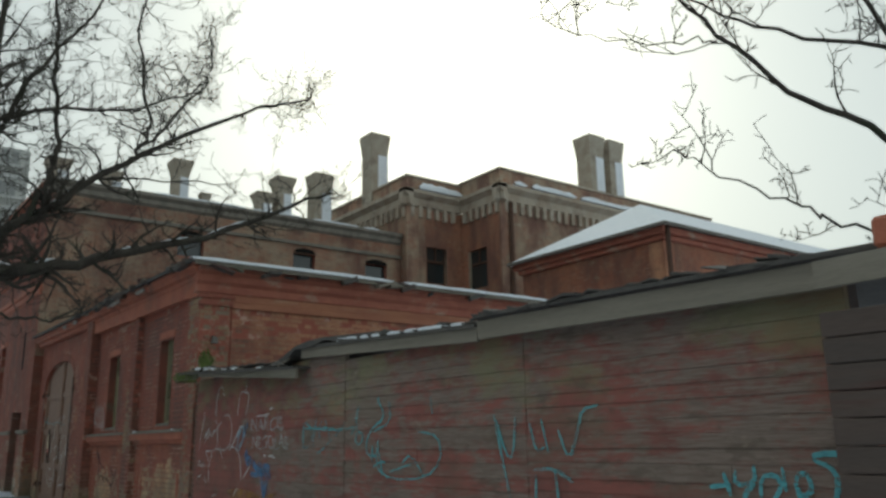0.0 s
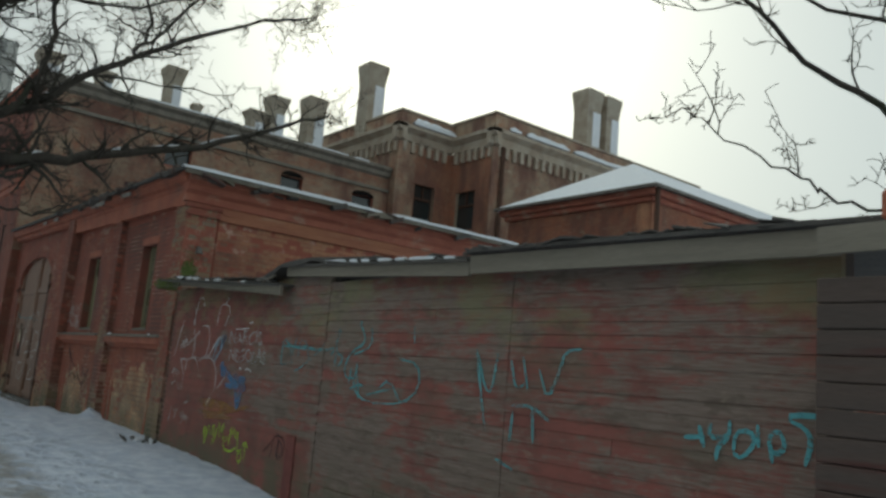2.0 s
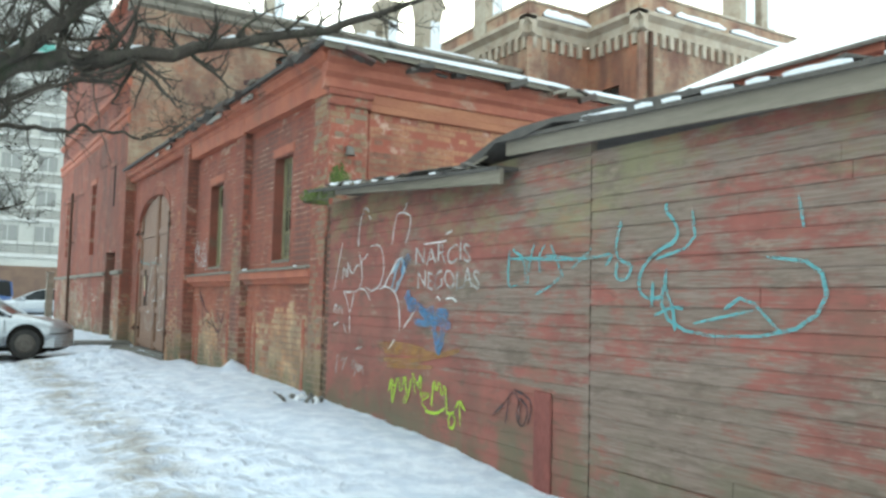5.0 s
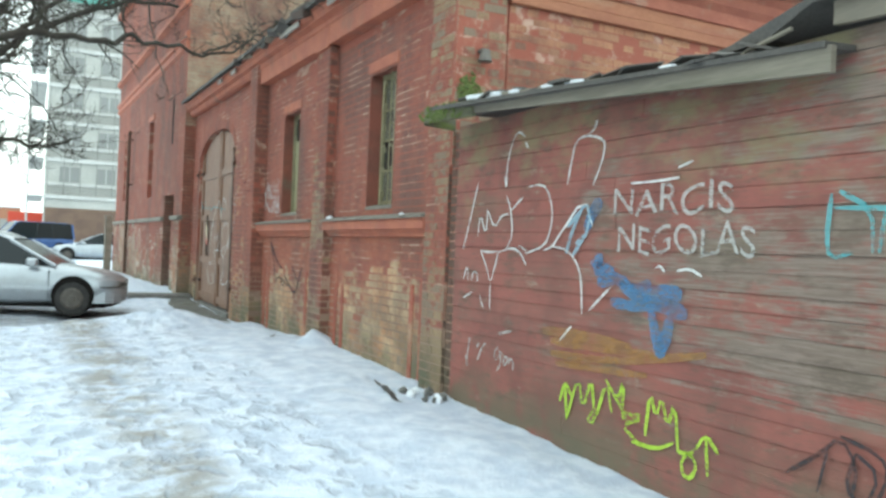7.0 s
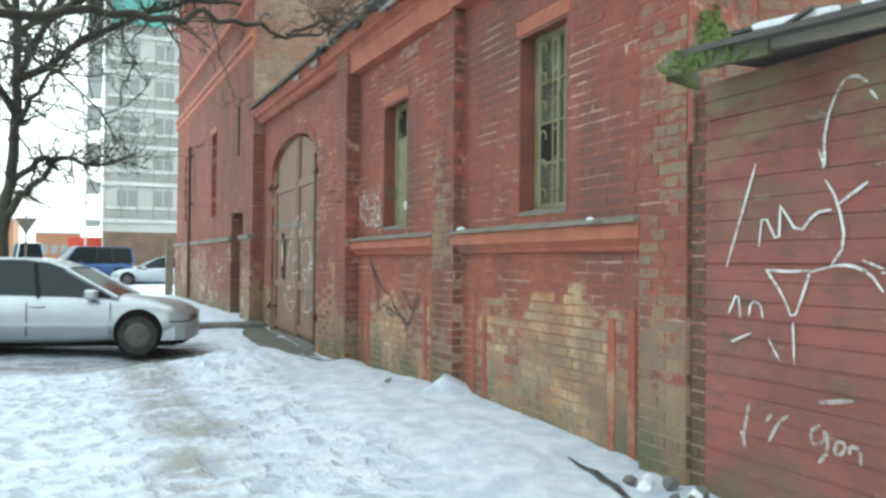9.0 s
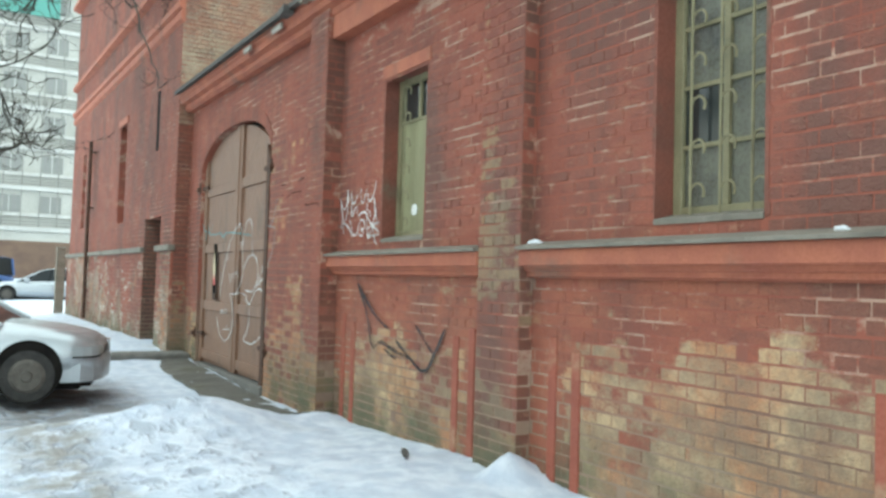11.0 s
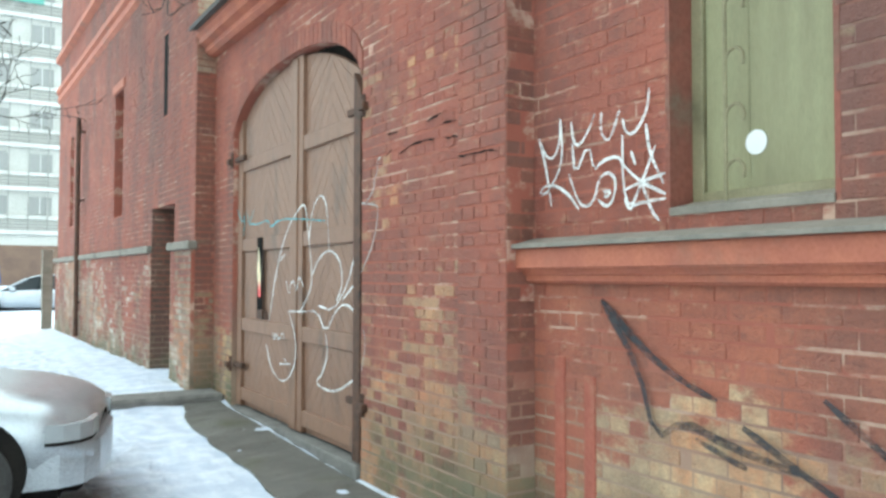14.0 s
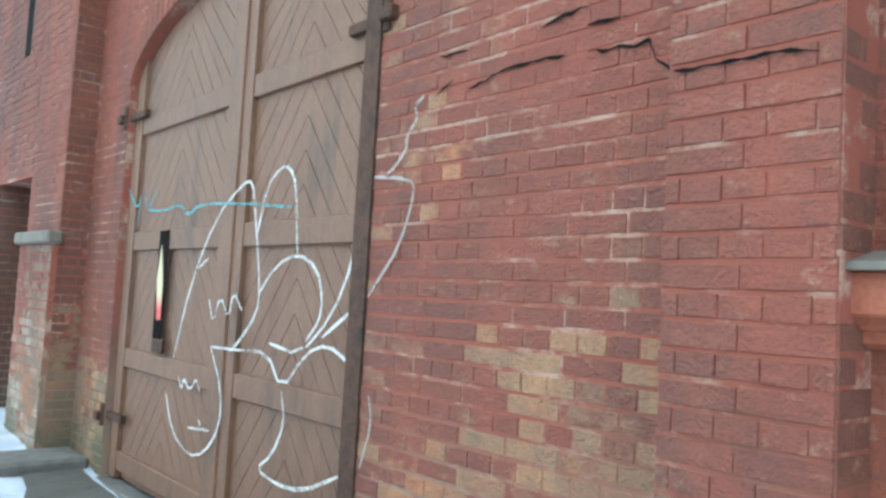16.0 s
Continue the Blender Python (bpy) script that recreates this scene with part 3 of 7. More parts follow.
def arch_ring():
    vs, fs = [], []
    n = 34
    for i in range(n):
        a, b = (GATE_Y0 - 0.02 + (GATE_Y1 - GATE_Y0 + 0.04) * (k + s) / n for k, s in ((i, 0.06), (i + 1, -0.06)))
        o = len(vs)
        za, zb = gate_top(a), gate_top(b)
        q = ((a, za), (b, zb), (b, zb + 0.2), (a, za + 0.2))
        vs += [(BAY + 0.012, y, z) for y, z in q] + [(BAY - 0.012, y, z) for y, z in q]
        fs += [(o + 4, o + 5, o + 6, o + 7), (o, o + 1, o + 5, o + 4), (o + 1, o + 2, o + 6, o + 5), (o + 2, o + 3, o + 7, o + 6), (o + 3, o, o + 4, o + 7)]
    ob = part("arch_bricks", (vs, fs), M_BRICK, low_wall)
    ob["kind"] = "stuff"


arch_ring()


# ---------------------------------------------------------------- windows of the low building
def barred_window(y0, y1, boarded, label):
    w = thing("window_barred", label, "window")
    w["kind"] = "structure"
    x = RECESS + 0.15
    part("window_frame", boxes([(x, x + 0.07, y0, y0 + 0.07, W_Z0, W_Z1), (x, x + 0.07, y1 - 0.07, y1, W_Z0, W_Z1), (x, x + 0.07, y0 + 0.07, y1 - 0.07, W_Z1 - 0.07, W_Z1), (x, x + 0.07, y0 + 0.07, y1 - 0.07, W_Z0, W_Z0 + 0.08)], 0.006), M_OLIVE, w)
    m = (y0 + y1) / 2
    zs = [W_Z0 + 0.08 + k * (W_Z1 - W_Z0 - 0.15) / 4 for k in range(5)]
    low = zs[3] if boarded else zs[0]
    part("mullion", boxes([(x + 0.005, x + 0.05, m - 0.022, m + 0.022, low, W_Z1 - 0.07)], 0.004), M_OLIVE, w)
    if boarded:
        part("board", boxes([(x + 0.02, x + 0.04, y0 + 0.07, m + 0.1, zs[0], low - 0.012)], 0.004), M_BOARD, w, "olive painted board over the panes")
        part("board", boxes([(x + 0.024, x + 0.04, m + 0.103, y1 - 0.07, zs[0], low - 0.012)], 0.004), M_BOARD, w, "olive painted board over the panes")
    for za, zb in zip(zs, zs[1:]):
        for a, b in ((y0 + 0.07, m - 0.022), (m + 0.022, y1 - 0.07)):
            if not boarded or za > low - 0.01:
                part("pane", boxes([(x + 0.03, x + 0.036, a, b, za, zb)]), M_GLASS if boarded or (za == zs[1] and a > m) else M_DUSTY, w, "dusty glass pane")
    for z in zs[1:4]:
        if z > low - 0.01:
            part("glazing_bar", boxes([(x + 0.01, x + 0.05, y0 + 0.07, m - 0.022, z - 0.012, z + 0.012), (x + 0.01, x + 0.05, m + 0.022, y1 - 0.07, z - 0.012, z + 0.012)]), M_OLIVE, w)
    part("reveal", boxes([(RECESS - 0.002, x, y1 - 0.006, y1 + 0.02, W_Z0, W_Z1), (RECESS - 0.002, x, y0 - 0.02, y0 + 0.006, W_Z0, W_Z1), (RECESS - 0.002, x, y0 + 0.006, y1 - 0.006, W_Z1 - 0.006, W_Z1 + 0.02)]), M_REVEAL, w, "dark red painted reveal")
    part("inner_sill", prism([(RECESS - 0.01, W_Z0 - 0.03), (RECESS - 0.01, W_Z0 + 0.004), (x, W_Z0 + 0.04), (x, W_Z0 - 0.03)], "y", y0 + 0.006, y1 - 0.006), M_CEMENT, w)
    # iron grille in front, with scrolled ties
    for y in ((y0 + 0.05, y1 - 0.24) if boarded else (y0 + 0.16, y0 + 0.37, y0 + 0.58)):
        part("grille_bar", tube([(x - 0.05, y, W_Z0 + 0.01), (x - 0.05, y, W_Z1 - 0.02)], [0.009, 0.009], 6), M_OLIVE, w)
        for k in range(6):
            z = W_Z0 + 0.15 + k * 0.25
            arc = [(x - 0.05, y - 0.05 + 0.05 * math.cos(t), z + 0.055 * math.sin(t)) for t in [j * math.pi / 6 for j in range(8)]]
            part("grille_scroll", tube(arc, [0.008] * 8, 5), M_OLIVE, w)
    # black sheet closing the opening, in place of an unlit room
    part("jamb_back", boxes([(0.5, 0.54, y0 - 0.05, y1 + 0.05, W_Z0 - 0.05, W_Z1 + 0.05)]), M_DARK, w)
    return w


barred_window(*WIN[0], False, "olive-framed window with dusty panes behind iron bars")
barred_window(*WIN[1], True, "olive window boarded up behind iron bars")
sticker = bmesh.new()
bmesh.ops.create_cone(sticker, cap_ends=True, segments=24, radius1=0.055, radius2=0.055, depth=0.004, matrix=pose(RECESS + 0.166, 5.54, 2.18, 0, 90, 0))
part("sticker", sticker, plain("white_paper", (0.8, 0.8, 0.78), 0.6), None)
tagged(bpy.data.objects["sticker"], "round white paper sticker on the boarded window", "sticker")


# ---------------------------------------------------------------- the gate
def timber_gate():
    g = thing("gate_double", "brown double carriage gate with herringbone boards, closed", "gate")
    x = BAY + 0.06
    mid = 10.8
    for n, (a, b) in enumerate(((GATE_Y0 + 0.02, mid - 0.01), (mid + 0.01, GATE_Y1 - 0.02))):
        leaf = part("leaf", gate_sheet(x + 0.045, x + 0.075, a, b), M_GATE, g)
        for k, (s0, s1) in enumerate(((a, a + 0.16), (b - 0.16, b))):
            part("stile", gate_sheet(x - 0.005, x + 0.045, s0, s1), M_GATE, leaf)
        for z in (0.14, 0.95, 1.88, 2.82):
            part("rail", boxes([(x, x + 0.045, a + 0.16, b - 0.16, z, z + 0.15)], 0.006), M_GATE, leaf)
        c = (a + b) / 2
        for z0, z1 in ((0.29, 0.95), (1.1, 1.88), (2.03, 2.82), (2.97, 3.9)):
            for side in (-1, 1):
                ya, yb = (a + 0.16, c) if side < 0 else (c, b - 0.16)
                step = 0.125
                k = -12
                while k < 14:
                    # boards rise towards the middle line
                    poly = band_in_rect(ya, yb, z0, z1, k * step, step - 0.005, -side)
                    k += 1
                    if len(poly) < 3:
                        continue
                    poly = [(y, min(z, gate_top(y) - 0.03 - 0.12 * smooth(10.8, 9.4, y))) for y, z in poly]
                    if max(p[1] for p in poly) - min(p[1] for p in poly) < 0.02:
                        continue
                    part("board", prism(poly, "x", x + 0.03, x + 0.045), M_GATE, leaf)
    # iron edge strip, hinges and the pintles in the wall
    part("edge_strip", gate_sheet(x - 0.075, x - 0.02, GATE_Y0 + 0.002, GATE_Y0 + 0.13), M_RUST, g, "rusty iron edge strip")
    # black sheet paints the shade seen through gaps round the leaves
    part("dark_gap", boxes([(x + 0.1, x + 0.12, GATE_Y0, GATE_Y1, 0.05, GATE_TOP)]), M_DARK, g, "black sheet standing in for the darkness behind the leaves")
    part("meeting_strip", boxes([(x - 0.02, x + 0.0, mid - 0.05, mid + 0.05, 0.1, 3.75)], 0.005), M_GATE, g)
    for y, s in ((GATE_Y0, -1), (GATE_Y1, 1)):
        for z in (0.55, 2.98):
            h = part("hinge", boxes([(x - 0.045, x - 0.003, min(y, y - s * 0.34), max(y, y - s * 0.34), z - 0.03, z + 0.03)], 0.006), M_RUST, g, "rusty strap hinge")
            part("pintle", tube([(x - 0.05, y + s * 0.035, z - 0.09), (x - 0.05, y + s * 0.035, z + 0.09)], [0.035, 0.035], 10), M_RUST, h)
            part("wall_plate", boxes([(0.045, 0.12, min(y + s * 0.02, y + s * 0.12), max(y + s * 0.02, y + s * 0.12), z - 0.05, z + 0.02)], 0.008), M_RUST, h)
    # a dark slot on the left leaf with a cream-to-red diamond plate over it
    slot = part("slot", boxes([(x - 0.012, x - 0.006, 11.82, 11.98, 1.22, 2.02)]), M_DARK, g, "dark upright slot")
    bm = bmesh.new()
    v = [bm.verts.new((x - 0.018, y, z)) for y, z in ((11.91, 1.93), (11.835, 1.62), (11.83, 1.36), (11.91, 1.36), (11.96, 1.66))]
    bm.faces.new(v)
    part("diamond_plate", bm, two_tone_plate_material(), slot, "diamond plate, cream above and red below")
    part("lock_plate", boxes([(x - 0.03, x - 0.01, 11.74, 11.94, 1.12, 1.22)], 0.006), M_RUST, g)
    return g


def gate_sheet(x0, x1, a, b):
    """An upright board of the gate cut to the arch."""
    n = max(1, int((b - a) / 0.12))
    ys = [a + (b - a) * i / n for i in range(n + 1)]
    return prism([(a, 0.08), (b, 0.08)] + [(y, gate_top(y) - 0.02 - 0.12 * smooth(10.8, 9.4, y)) for y in reversed(ys)], "x", x0, x1)


def band_in_rect(ya, yb, z0, z1, off, width, slope):
    """The part of a slanting board that lies within a rectangle."""
    base = ya if slope > 0 else yb
    f = lambda p: (p[1] - z0) - slope * (p[0] - base) * 1.25
    poly = [(ya, z0), (yb, z0), (yb, z1), (ya, z1)]
    for lim, sign in ((off * 1.6, 1), ((off + width) * 1.6, -1)):
        out = []
        for i, p in enumerate(poly):
            q = poly[(i + 1) % len(poly)]
            dp, dq = sign * (f(p) - lim), sign * (f(q) - lim)
            if dp >= 0:
                out.append(p)
            if dp * dq < 0:
                t = dp / (dp - dq)
                out.append((p[0] + t * (q[0] - p[0]), p[1] + t * (q[1] - p[1])))
        poly = out
        if len(poly) < 3:
            return []
    return poly


def two_tone_plate_material():
    m, t, bsdf = material("cream_and_red_plate", 0.35)
    n = Net(t)
    z = t.nodes.new("ShaderNodeSeparateXYZ")
    n.put(z.inputs[0], n.pos)
    n.put(bsdf.inputs["Base Color"], n.mix(n.ramp(z.outputs[2], 1.42, 1.56), (0.75, 0.06, 0.05), (0.72, 0.60, 0.36)))
    return m


timber_gate()
part("threshold", boxes([(0.06, 0.3, GATE_Y0 + 0.005, GATE_Y1 - 0.005, -0.3, 0.06)], 0.01), M_STONE, None)
structure(bpy.data.objects["threshold"], "worn grey stone threshold under the gate")


# ---------------------------------------------------------------- side wall and roof of the low building
side_wall = thing("wall_low_building_side", "tan and red brick side wall rising above the shed", "wall")
side_wall["kind"] = "structure"
part("masonry", boxes([(0.57, 9.5, 0.03, 0.5, -0.3, 4.5)]), M_MORTAR, side_wall)
part("corner_pier", boxes([(0.0, 0.52, -0.02, 0.03, 2.2, 3.95)], 0.01), M_MORTAR, side_wall)
brick_field("brick_field", side_wall, lay(0.0, 0.52, 2.2, 3.9, rng=random.Random(8)), flank(-0.02), M_BRICK_PIER)
brick_field("brick_field", side_wall, lay(0.58, 9.0, 2.2, 3.78, rng=random.Random(9)), flank(0.03), M_BRICK_SIDE)
part("pier_cap", boxes([(-0.03, 0.56, -0.06, 0.03, 3.8, 3.92), (-0.05, 0.58, -0.09, 0.03, 3.92, 4.0)], 0.008), M_BRICK_BARE, side_wall, "crumbling tan capital")
part("frieze", boxes([(0.56, 9.5, -0.03, 0.03, 3.78, 3.88), (0.56, 9.5, -0.015, 0.03, 3.88, 4.02)], 0.008), M_FRIEZE, side_wall)
part("cornice", prism([(0.03, 4.0), (-0.05, 4.02), (-0.05, 4.14), (-0.12, 4.2), (-0.12, 4.3), (-0.2, 4.36), (-0.2, 4.44), (0.05, 4.44), (0.05, 4.0)], "x", -0.1, 9.5), M_PEELED, side_wall)
lamp = thing("wall_lamp", "small grey weathered lamp on the brick pier", "lamp")
part("bracket", boxes([(0.22, 0.26, -0.11, -0.02, 3.25, 3.285)], 0.006), M_ZINC, lamp)
bm = bmesh.new()
bmesh.ops.create_cone(bm, cap_ends=True, segments=14, radius1=0.065, radius2=0.04, depth=0.11, matrix=pose(0.24, -0.13, 3.21))
part("shade", bm, M_ZINC, lamp)

low_roof = thing("roof_low_building", "dark tarred roof with snow lying along the eaves", "roof")
low_roof["kind"] = "structure"


def roof_sheet(pts, faces, thick, mat, name, parent, label=""):
    bm = bmesh.new()
    v = [bm.verts.new(q) for q in pts]
    for f in faces:
        bm.faces.new([v[k] for k in f])
    bmesh.ops.recalc_face_normals(bm, faces=bm.faces)
    bmesh.ops.solidify(bm, geom=bm.faces[:], thickness=thick)
    return part(name, bm, mat, parent, label)


e = 4.5
roof_sheet([(-0.26, -0.33, e + 0.03), (9.6, -0.33, e), (-0.26, 13.5, e + 0.25), (3.6, 3.6, e + 0.7), (3.6, 13.5, e + 0.8), (9.6, 3.6, e + 0.7), (9.6, 13.5, e + 0.8)],
           ((0, 1, 5, 3), (0, 3, 4, 2), (3, 5, 6, 4)), 0.05, M_TILE, "roof_deck", low_roof)
part("eaves_board", rising(boxes([(-0.265, -0.24, -0.34, 13.5, 4.47, 4.53)], 0.004)), M_TILE, low_roof)
part("eaves_board", boxes([(-0.24, 9.6, -0.355, -0.33, 4.41, 4.5)], 0.004), M_FASCIA, low_roof)
rng_s = random.Random(31)


def snow_strip(a, b, width, height, parent, steps=26, gap=0.15):
    """Lumpy snow lying along an edge from a to b, with bare stretches."""
    a, b = Vector(a), Vector(b)
    d = (b - a)
    side = Vector((-d.y, d.x, 0)).normalized()
    if side.x < 0 and abs(side.x) > abs(side.y):
        side = -side
    if side.y < 0 and abs(side.y) >= abs(side.x):
        side = -side
    run, out = [], []
    for i in range(steps + 1):
        if rng_s.random() < gap:
            if len(run) > 2:
                out.append(run)
            run = []
        run.append(a + d * (i / steps))
    if len(run) > 2:
        out.append(run)
    for run in out:
        vs, fs = [], []
        for i, p in enumerate(run):
            k = 0.35 if i in (0, len(run) - 1) else rng_s.uniform(0.7, 1.1)
            w, h = width * k, height * k
            for u, z in ((-0.02, -0.02), (-0.03, h * 0.6), (w * 0.25, h), (w * 0.8, h * 0.7), (w, 0.02)):
                vs.append(tuple(p + side * u + Vector((0, 0, z))))
        n = 5
        for i in range(len(run) - 1):
            fs += [(i * n + k, i * n + k + 1, (i + 1) * n + k + 1, (i + 1) * n + k) for k in range(n - 1)]
        part("snow", (vs, fs), M_SNOWCAP, parent, "strip of snow", smooth=True)


snow_strip((-0.3, -0.37, 4.5), (9.4, -0.37, 4.5), 0.4, 0.06, low_roof, 40, 0.06)
for y, l in ((2.6, 0.5), (4.3, 0.9), (8.1, 0.35), (9.3, 0.3)):
    part("loose_board", rising(boxes([(-0.21, -0.175, y, y + l, 4.36, 4.44)], 0.01)), M_PALEWOOD, low_roof, "pale splintered board under the eaves")


# rotten boards and rubbish along the eaves
for i in range(54):
    along = rng_s.random()
    l, w, h = rng_s.uniform(0.1, 0.45), rng_s.uniform(0.03, 0.1), rng_s.uniform(0.012, 0.05)
    o = part("eaves_scrap", boxes([(-w, w, -l / 2, l / 2, -h, h)], 0.005), (M_FASCIA, M_TILE, M_PLANK_DARK, M_TILE)[i % 4], low_roof)
    if i % 3:
        o.matrix_basis = pose(-0.22 + rng_s.uniform(-0.05, 0.08), 0.1 + 8.5 * along ** 1.5, 4.50 + EAVES_RISE * 8.5 * along ** 1.5 + rng_s.uniform(-0.05, 0.05), rng_s.uniform(-12, 12), rng_s.uniform(-30, 30), rng_s.uniform(-15, 15))
    else:
        o.matrix_basis = pose(-0.2 + 6.0 * along, -0.3 + rng_s.uniform(-0.08, 0.1), 4.42 + rng_s.uniform(-0.06, 0.06), rng_s.uniform(-30, 30), rng_s.uniform(-10, 10), 90 + rng_s.uniform(-15, 15))


# ---------------------------------------------------------------- tall brick building
main_front = thing("wall_tall_building", "tall red brick front with slit windows and a patched plinth", "wall")
main_front["kind"] = "structure"
FX, SY = -0.15, 13.55
main_front.matrix_basis = pose(FX, SY, 0) @ pose(0, 0, 0, 0, 0, 1.7) @ pose(-FX, -SY, 0)
DOOR = (14.55, 15.7, 0.1, 2.6)
SLIT = (15.0, 15.22, 3.9, 5.08)
ARCHW = (18.05, 18.8, 2.65, 4.9)
WIN3 = (23.6, 24.1, 2.75, 4.9)
FAR = 26.05
bmw = bmesh.new()
ys = [SY, DOOR[0], DOOR[1], ARCHW[0], ARCHW[1], WIN3[0], WIN3[1], FAR]
for a, b, h in ((SY, DOOR[0], None), (DOOR[0], DOOR[1], DOOR), (DOOR[1], ARCHW[0], None), (ARCHW[0], ARCHW[1], ARCHW), (ARCHW[1], WIN3[0], None), (WIN3[0], WIN3[1], WIN3), (WIN3[1], FAR, None)):
    if h is None:
        box(bmw, FX + 0.003, 0.5, a, b, -0.5, 9.8)
    else:
        box(bmw, FX + 0.003, 0.5, a, b, -0.5, h[2])
        box(bmw, FX + 0.003, 0.5, a, b, h[3], 9.8)
part("masonry", bmw, M_MORTAR, main_front)
# black sheets put the depth's shade into the three openings
part("reveal_back", boxes([(0.3, 0.35, h[0], h[1], h[2], h[3]) for h in (DOOR, ARCHW, WIN3)]), M_DARK, main_front, "black sheet standing in for the shade inside an opening")
rng_m = random.Random(14)
holes = [DOOR, (SLIT[0], SLIT[1], SLIT[2], SLIT[3]), ARCHW, WIN3]
brick_field("brick_field", main_front, lay(DOOR[0], FAR, 2.05, 9.6, holes, rng=rng_m), front(FX), M_BRICK_FAR, 0.003)
brick_field("brick_field", main_front, lay(SY, DOOR[0], 4.4, 9.6, rng=rng_m), front(FX), M_BRICK_FAR, 0.003)
brick_field("brick_field", main_front, lay(DOOR[0], FAR, -0.1, 1.93, holes, rng=rng_m), front(FX - 0.05), M_BRICK_PLINTH, 0.003)
part("plinth", boxes([(FX - 0.045, FX + 0.02, SY, DOOR[0], -0.5, 1.93), (FX - 0.045, FX + 0.02, DOOR[1], FAR, -0.5, 1.93)]), M_MORTAR, main_front)
part("plinth_cap", boxes([(FX - 0.11, FX + 0.02, SY - 0.07, DOOR[0], 1.93, 2.04), (FX - 0.11, FX + 0.02, DOOR[1], FAR, 1.93, 2.04)], 0.015), M_CEMENT, main_front, "mossy cement ledge")
# the slit is not cut: a flat black sheet stands for its shade
part("slit_black_sheet", boxes([(FX - 0.002, FX + 0.012, SLIT[0], SLIT[1], SLIT[2], SLIT[3])]), M_DARK, main_front)
for z, o in ((6.03, 0.06), (6.24, 0.09), (7.05, 0.12), (9.56, 0.22)):
    part("string_course", prism([(FX, z), (FX - o, z + 0.06), (FX - o, z + 0.17), (FX - o * 0.4, z + 0.24), (FX + 0.02, z + 0.24), (FX + 0.02, z)], "y", SY - 0.07, FAR + 0.05), M_STRIP, main_front)
part("arch_trim", boxes([(FX - 0.03, FX + 0.02, ARCHW[0] - 0.12, ARCHW[1] + 0.12, ARCHW[3], ARCHW[3] + 0.16)], 0.01), M_STRIP, main_front)
# the return's shade is put into its darker brick colour
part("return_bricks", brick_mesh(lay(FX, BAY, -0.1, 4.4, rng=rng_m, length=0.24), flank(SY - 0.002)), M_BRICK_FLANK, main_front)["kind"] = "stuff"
# door jamb: the shade of the recess is put into the brick colour
brick_field("brick_field", main_front, lay(FX - 0.04, 0.3, DOOR[2], DOOR[3], rng=rng_m, length=0.24), flank(DOOR[1] - 0.003), M_BRICK_DARK)
pipe = thing("downpipe", "dark rusty rainwater downpipe on the brick front", "pipe")
part("pipe", tube([(FX - 0.38, 22.1, 0.3), (FX - 0.38, 22.1, 5.0)], [0.05, 0.05], 10), M_RUST, pipe)
for z in (1.0, 3.2, 4.7):
    part("bracket", boxes([(FX - 0.4, FX - 0.2, 22.07, 22.13, z, z + 0.05)]), M_RUST, pipe)
part("yard_post", boxes([(-0.85, -0.6, 26.3, 26.55, 0.0, 2.2), (-0.86, -0.59, 26.29, 26.56, 2.2, 2.28)], 0.01), M_FASCIA, None)
tagged(bpy.data.objects["yard_post"], "dark weathered timber gate post by the building's corner", "post")

main_side = thing("wall_tall_building_side", "sooty tan brick side wall with small arched windows", "wall")
main_side["kind"] = "structure"
SW = ((8.2, 9.1, 7.7, 8.45), (11.3, 12.3, 7.6, 8.4), (3.9, 4.8, 7.8, 8.5))
bms = bmesh.new()
xs = sorted([0.5, 13.2] + [q for w in SW for q in w[:2]])
for a, b in zip(xs, xs[1:]):
    w = [h for h in SW if h[0] == a]
    if w:
        box(bms, a, b, SY + 0.01, SY + 0.5, 3, w[0][2])
        box(bms, a, b, SY + 0.01, SY + 0.5, w[0][3], 9.8)
    else:
        box(bms, a, b, SY + 0.01, SY + 0.5, 3, 9.66)
part("masonry", bms, M_MORTAR, main_side)
brick_field("brick_field", main_side, lay(FX, 13.0, 4.2, 9.58, SW, rng=rng_m), flank(SY), M_BRICK_OLD, 0.005)
for a, b, c, d in SW:
    arch = [(a, d)] + [((a + b) / 2 - (b - a) / 2 * math.cos(t), d + 0.2 * math.sin(t)) for t in [k * math.pi / 8 for k in range(1, 8)]] + [(b, d)]
    part("window_head", prism(arch, "y", SY - 0.03, SY + 0.02), M_DARK, main_side, "dark arched window head")
    part("dark_opening", boxes([(a, b, SY + 0.2, SY + 0.25, c, d)]), M_GLASS, main_side)
part("parapet_cornice", prism([(SY + 0.02, 9.31), (SY - 0.1, 9.41), (SY - 0.1, 9.56), (SY - 0.22, 9.66), (SY - 0.22, 9.78), (SY + 0.5, 9.78), (SY + 0.5, 9.31)], "x", FX - 0.1, 12.95), M_CEMENT, main_side)
part("string_course", boxes([(FX, 12.95, SY - 0.1, SY, 8.75, 8.87)], 0.01), M_CEMENT, main_side)
snow_strip((3.0, SY - 0.2, 9.78), (12.8, SY - 0.2, 9.78), 0.4, 0.06, main_side, 40, 0.12)
main_roof = structure(mesh_ob("roof_tall_building", boxes([(FX + 0.3, 13.0, SY + 0.5, 25.5, 9.46, 9.76)], 0.02), M_TILE), "flat dark roof of the tall brick building")


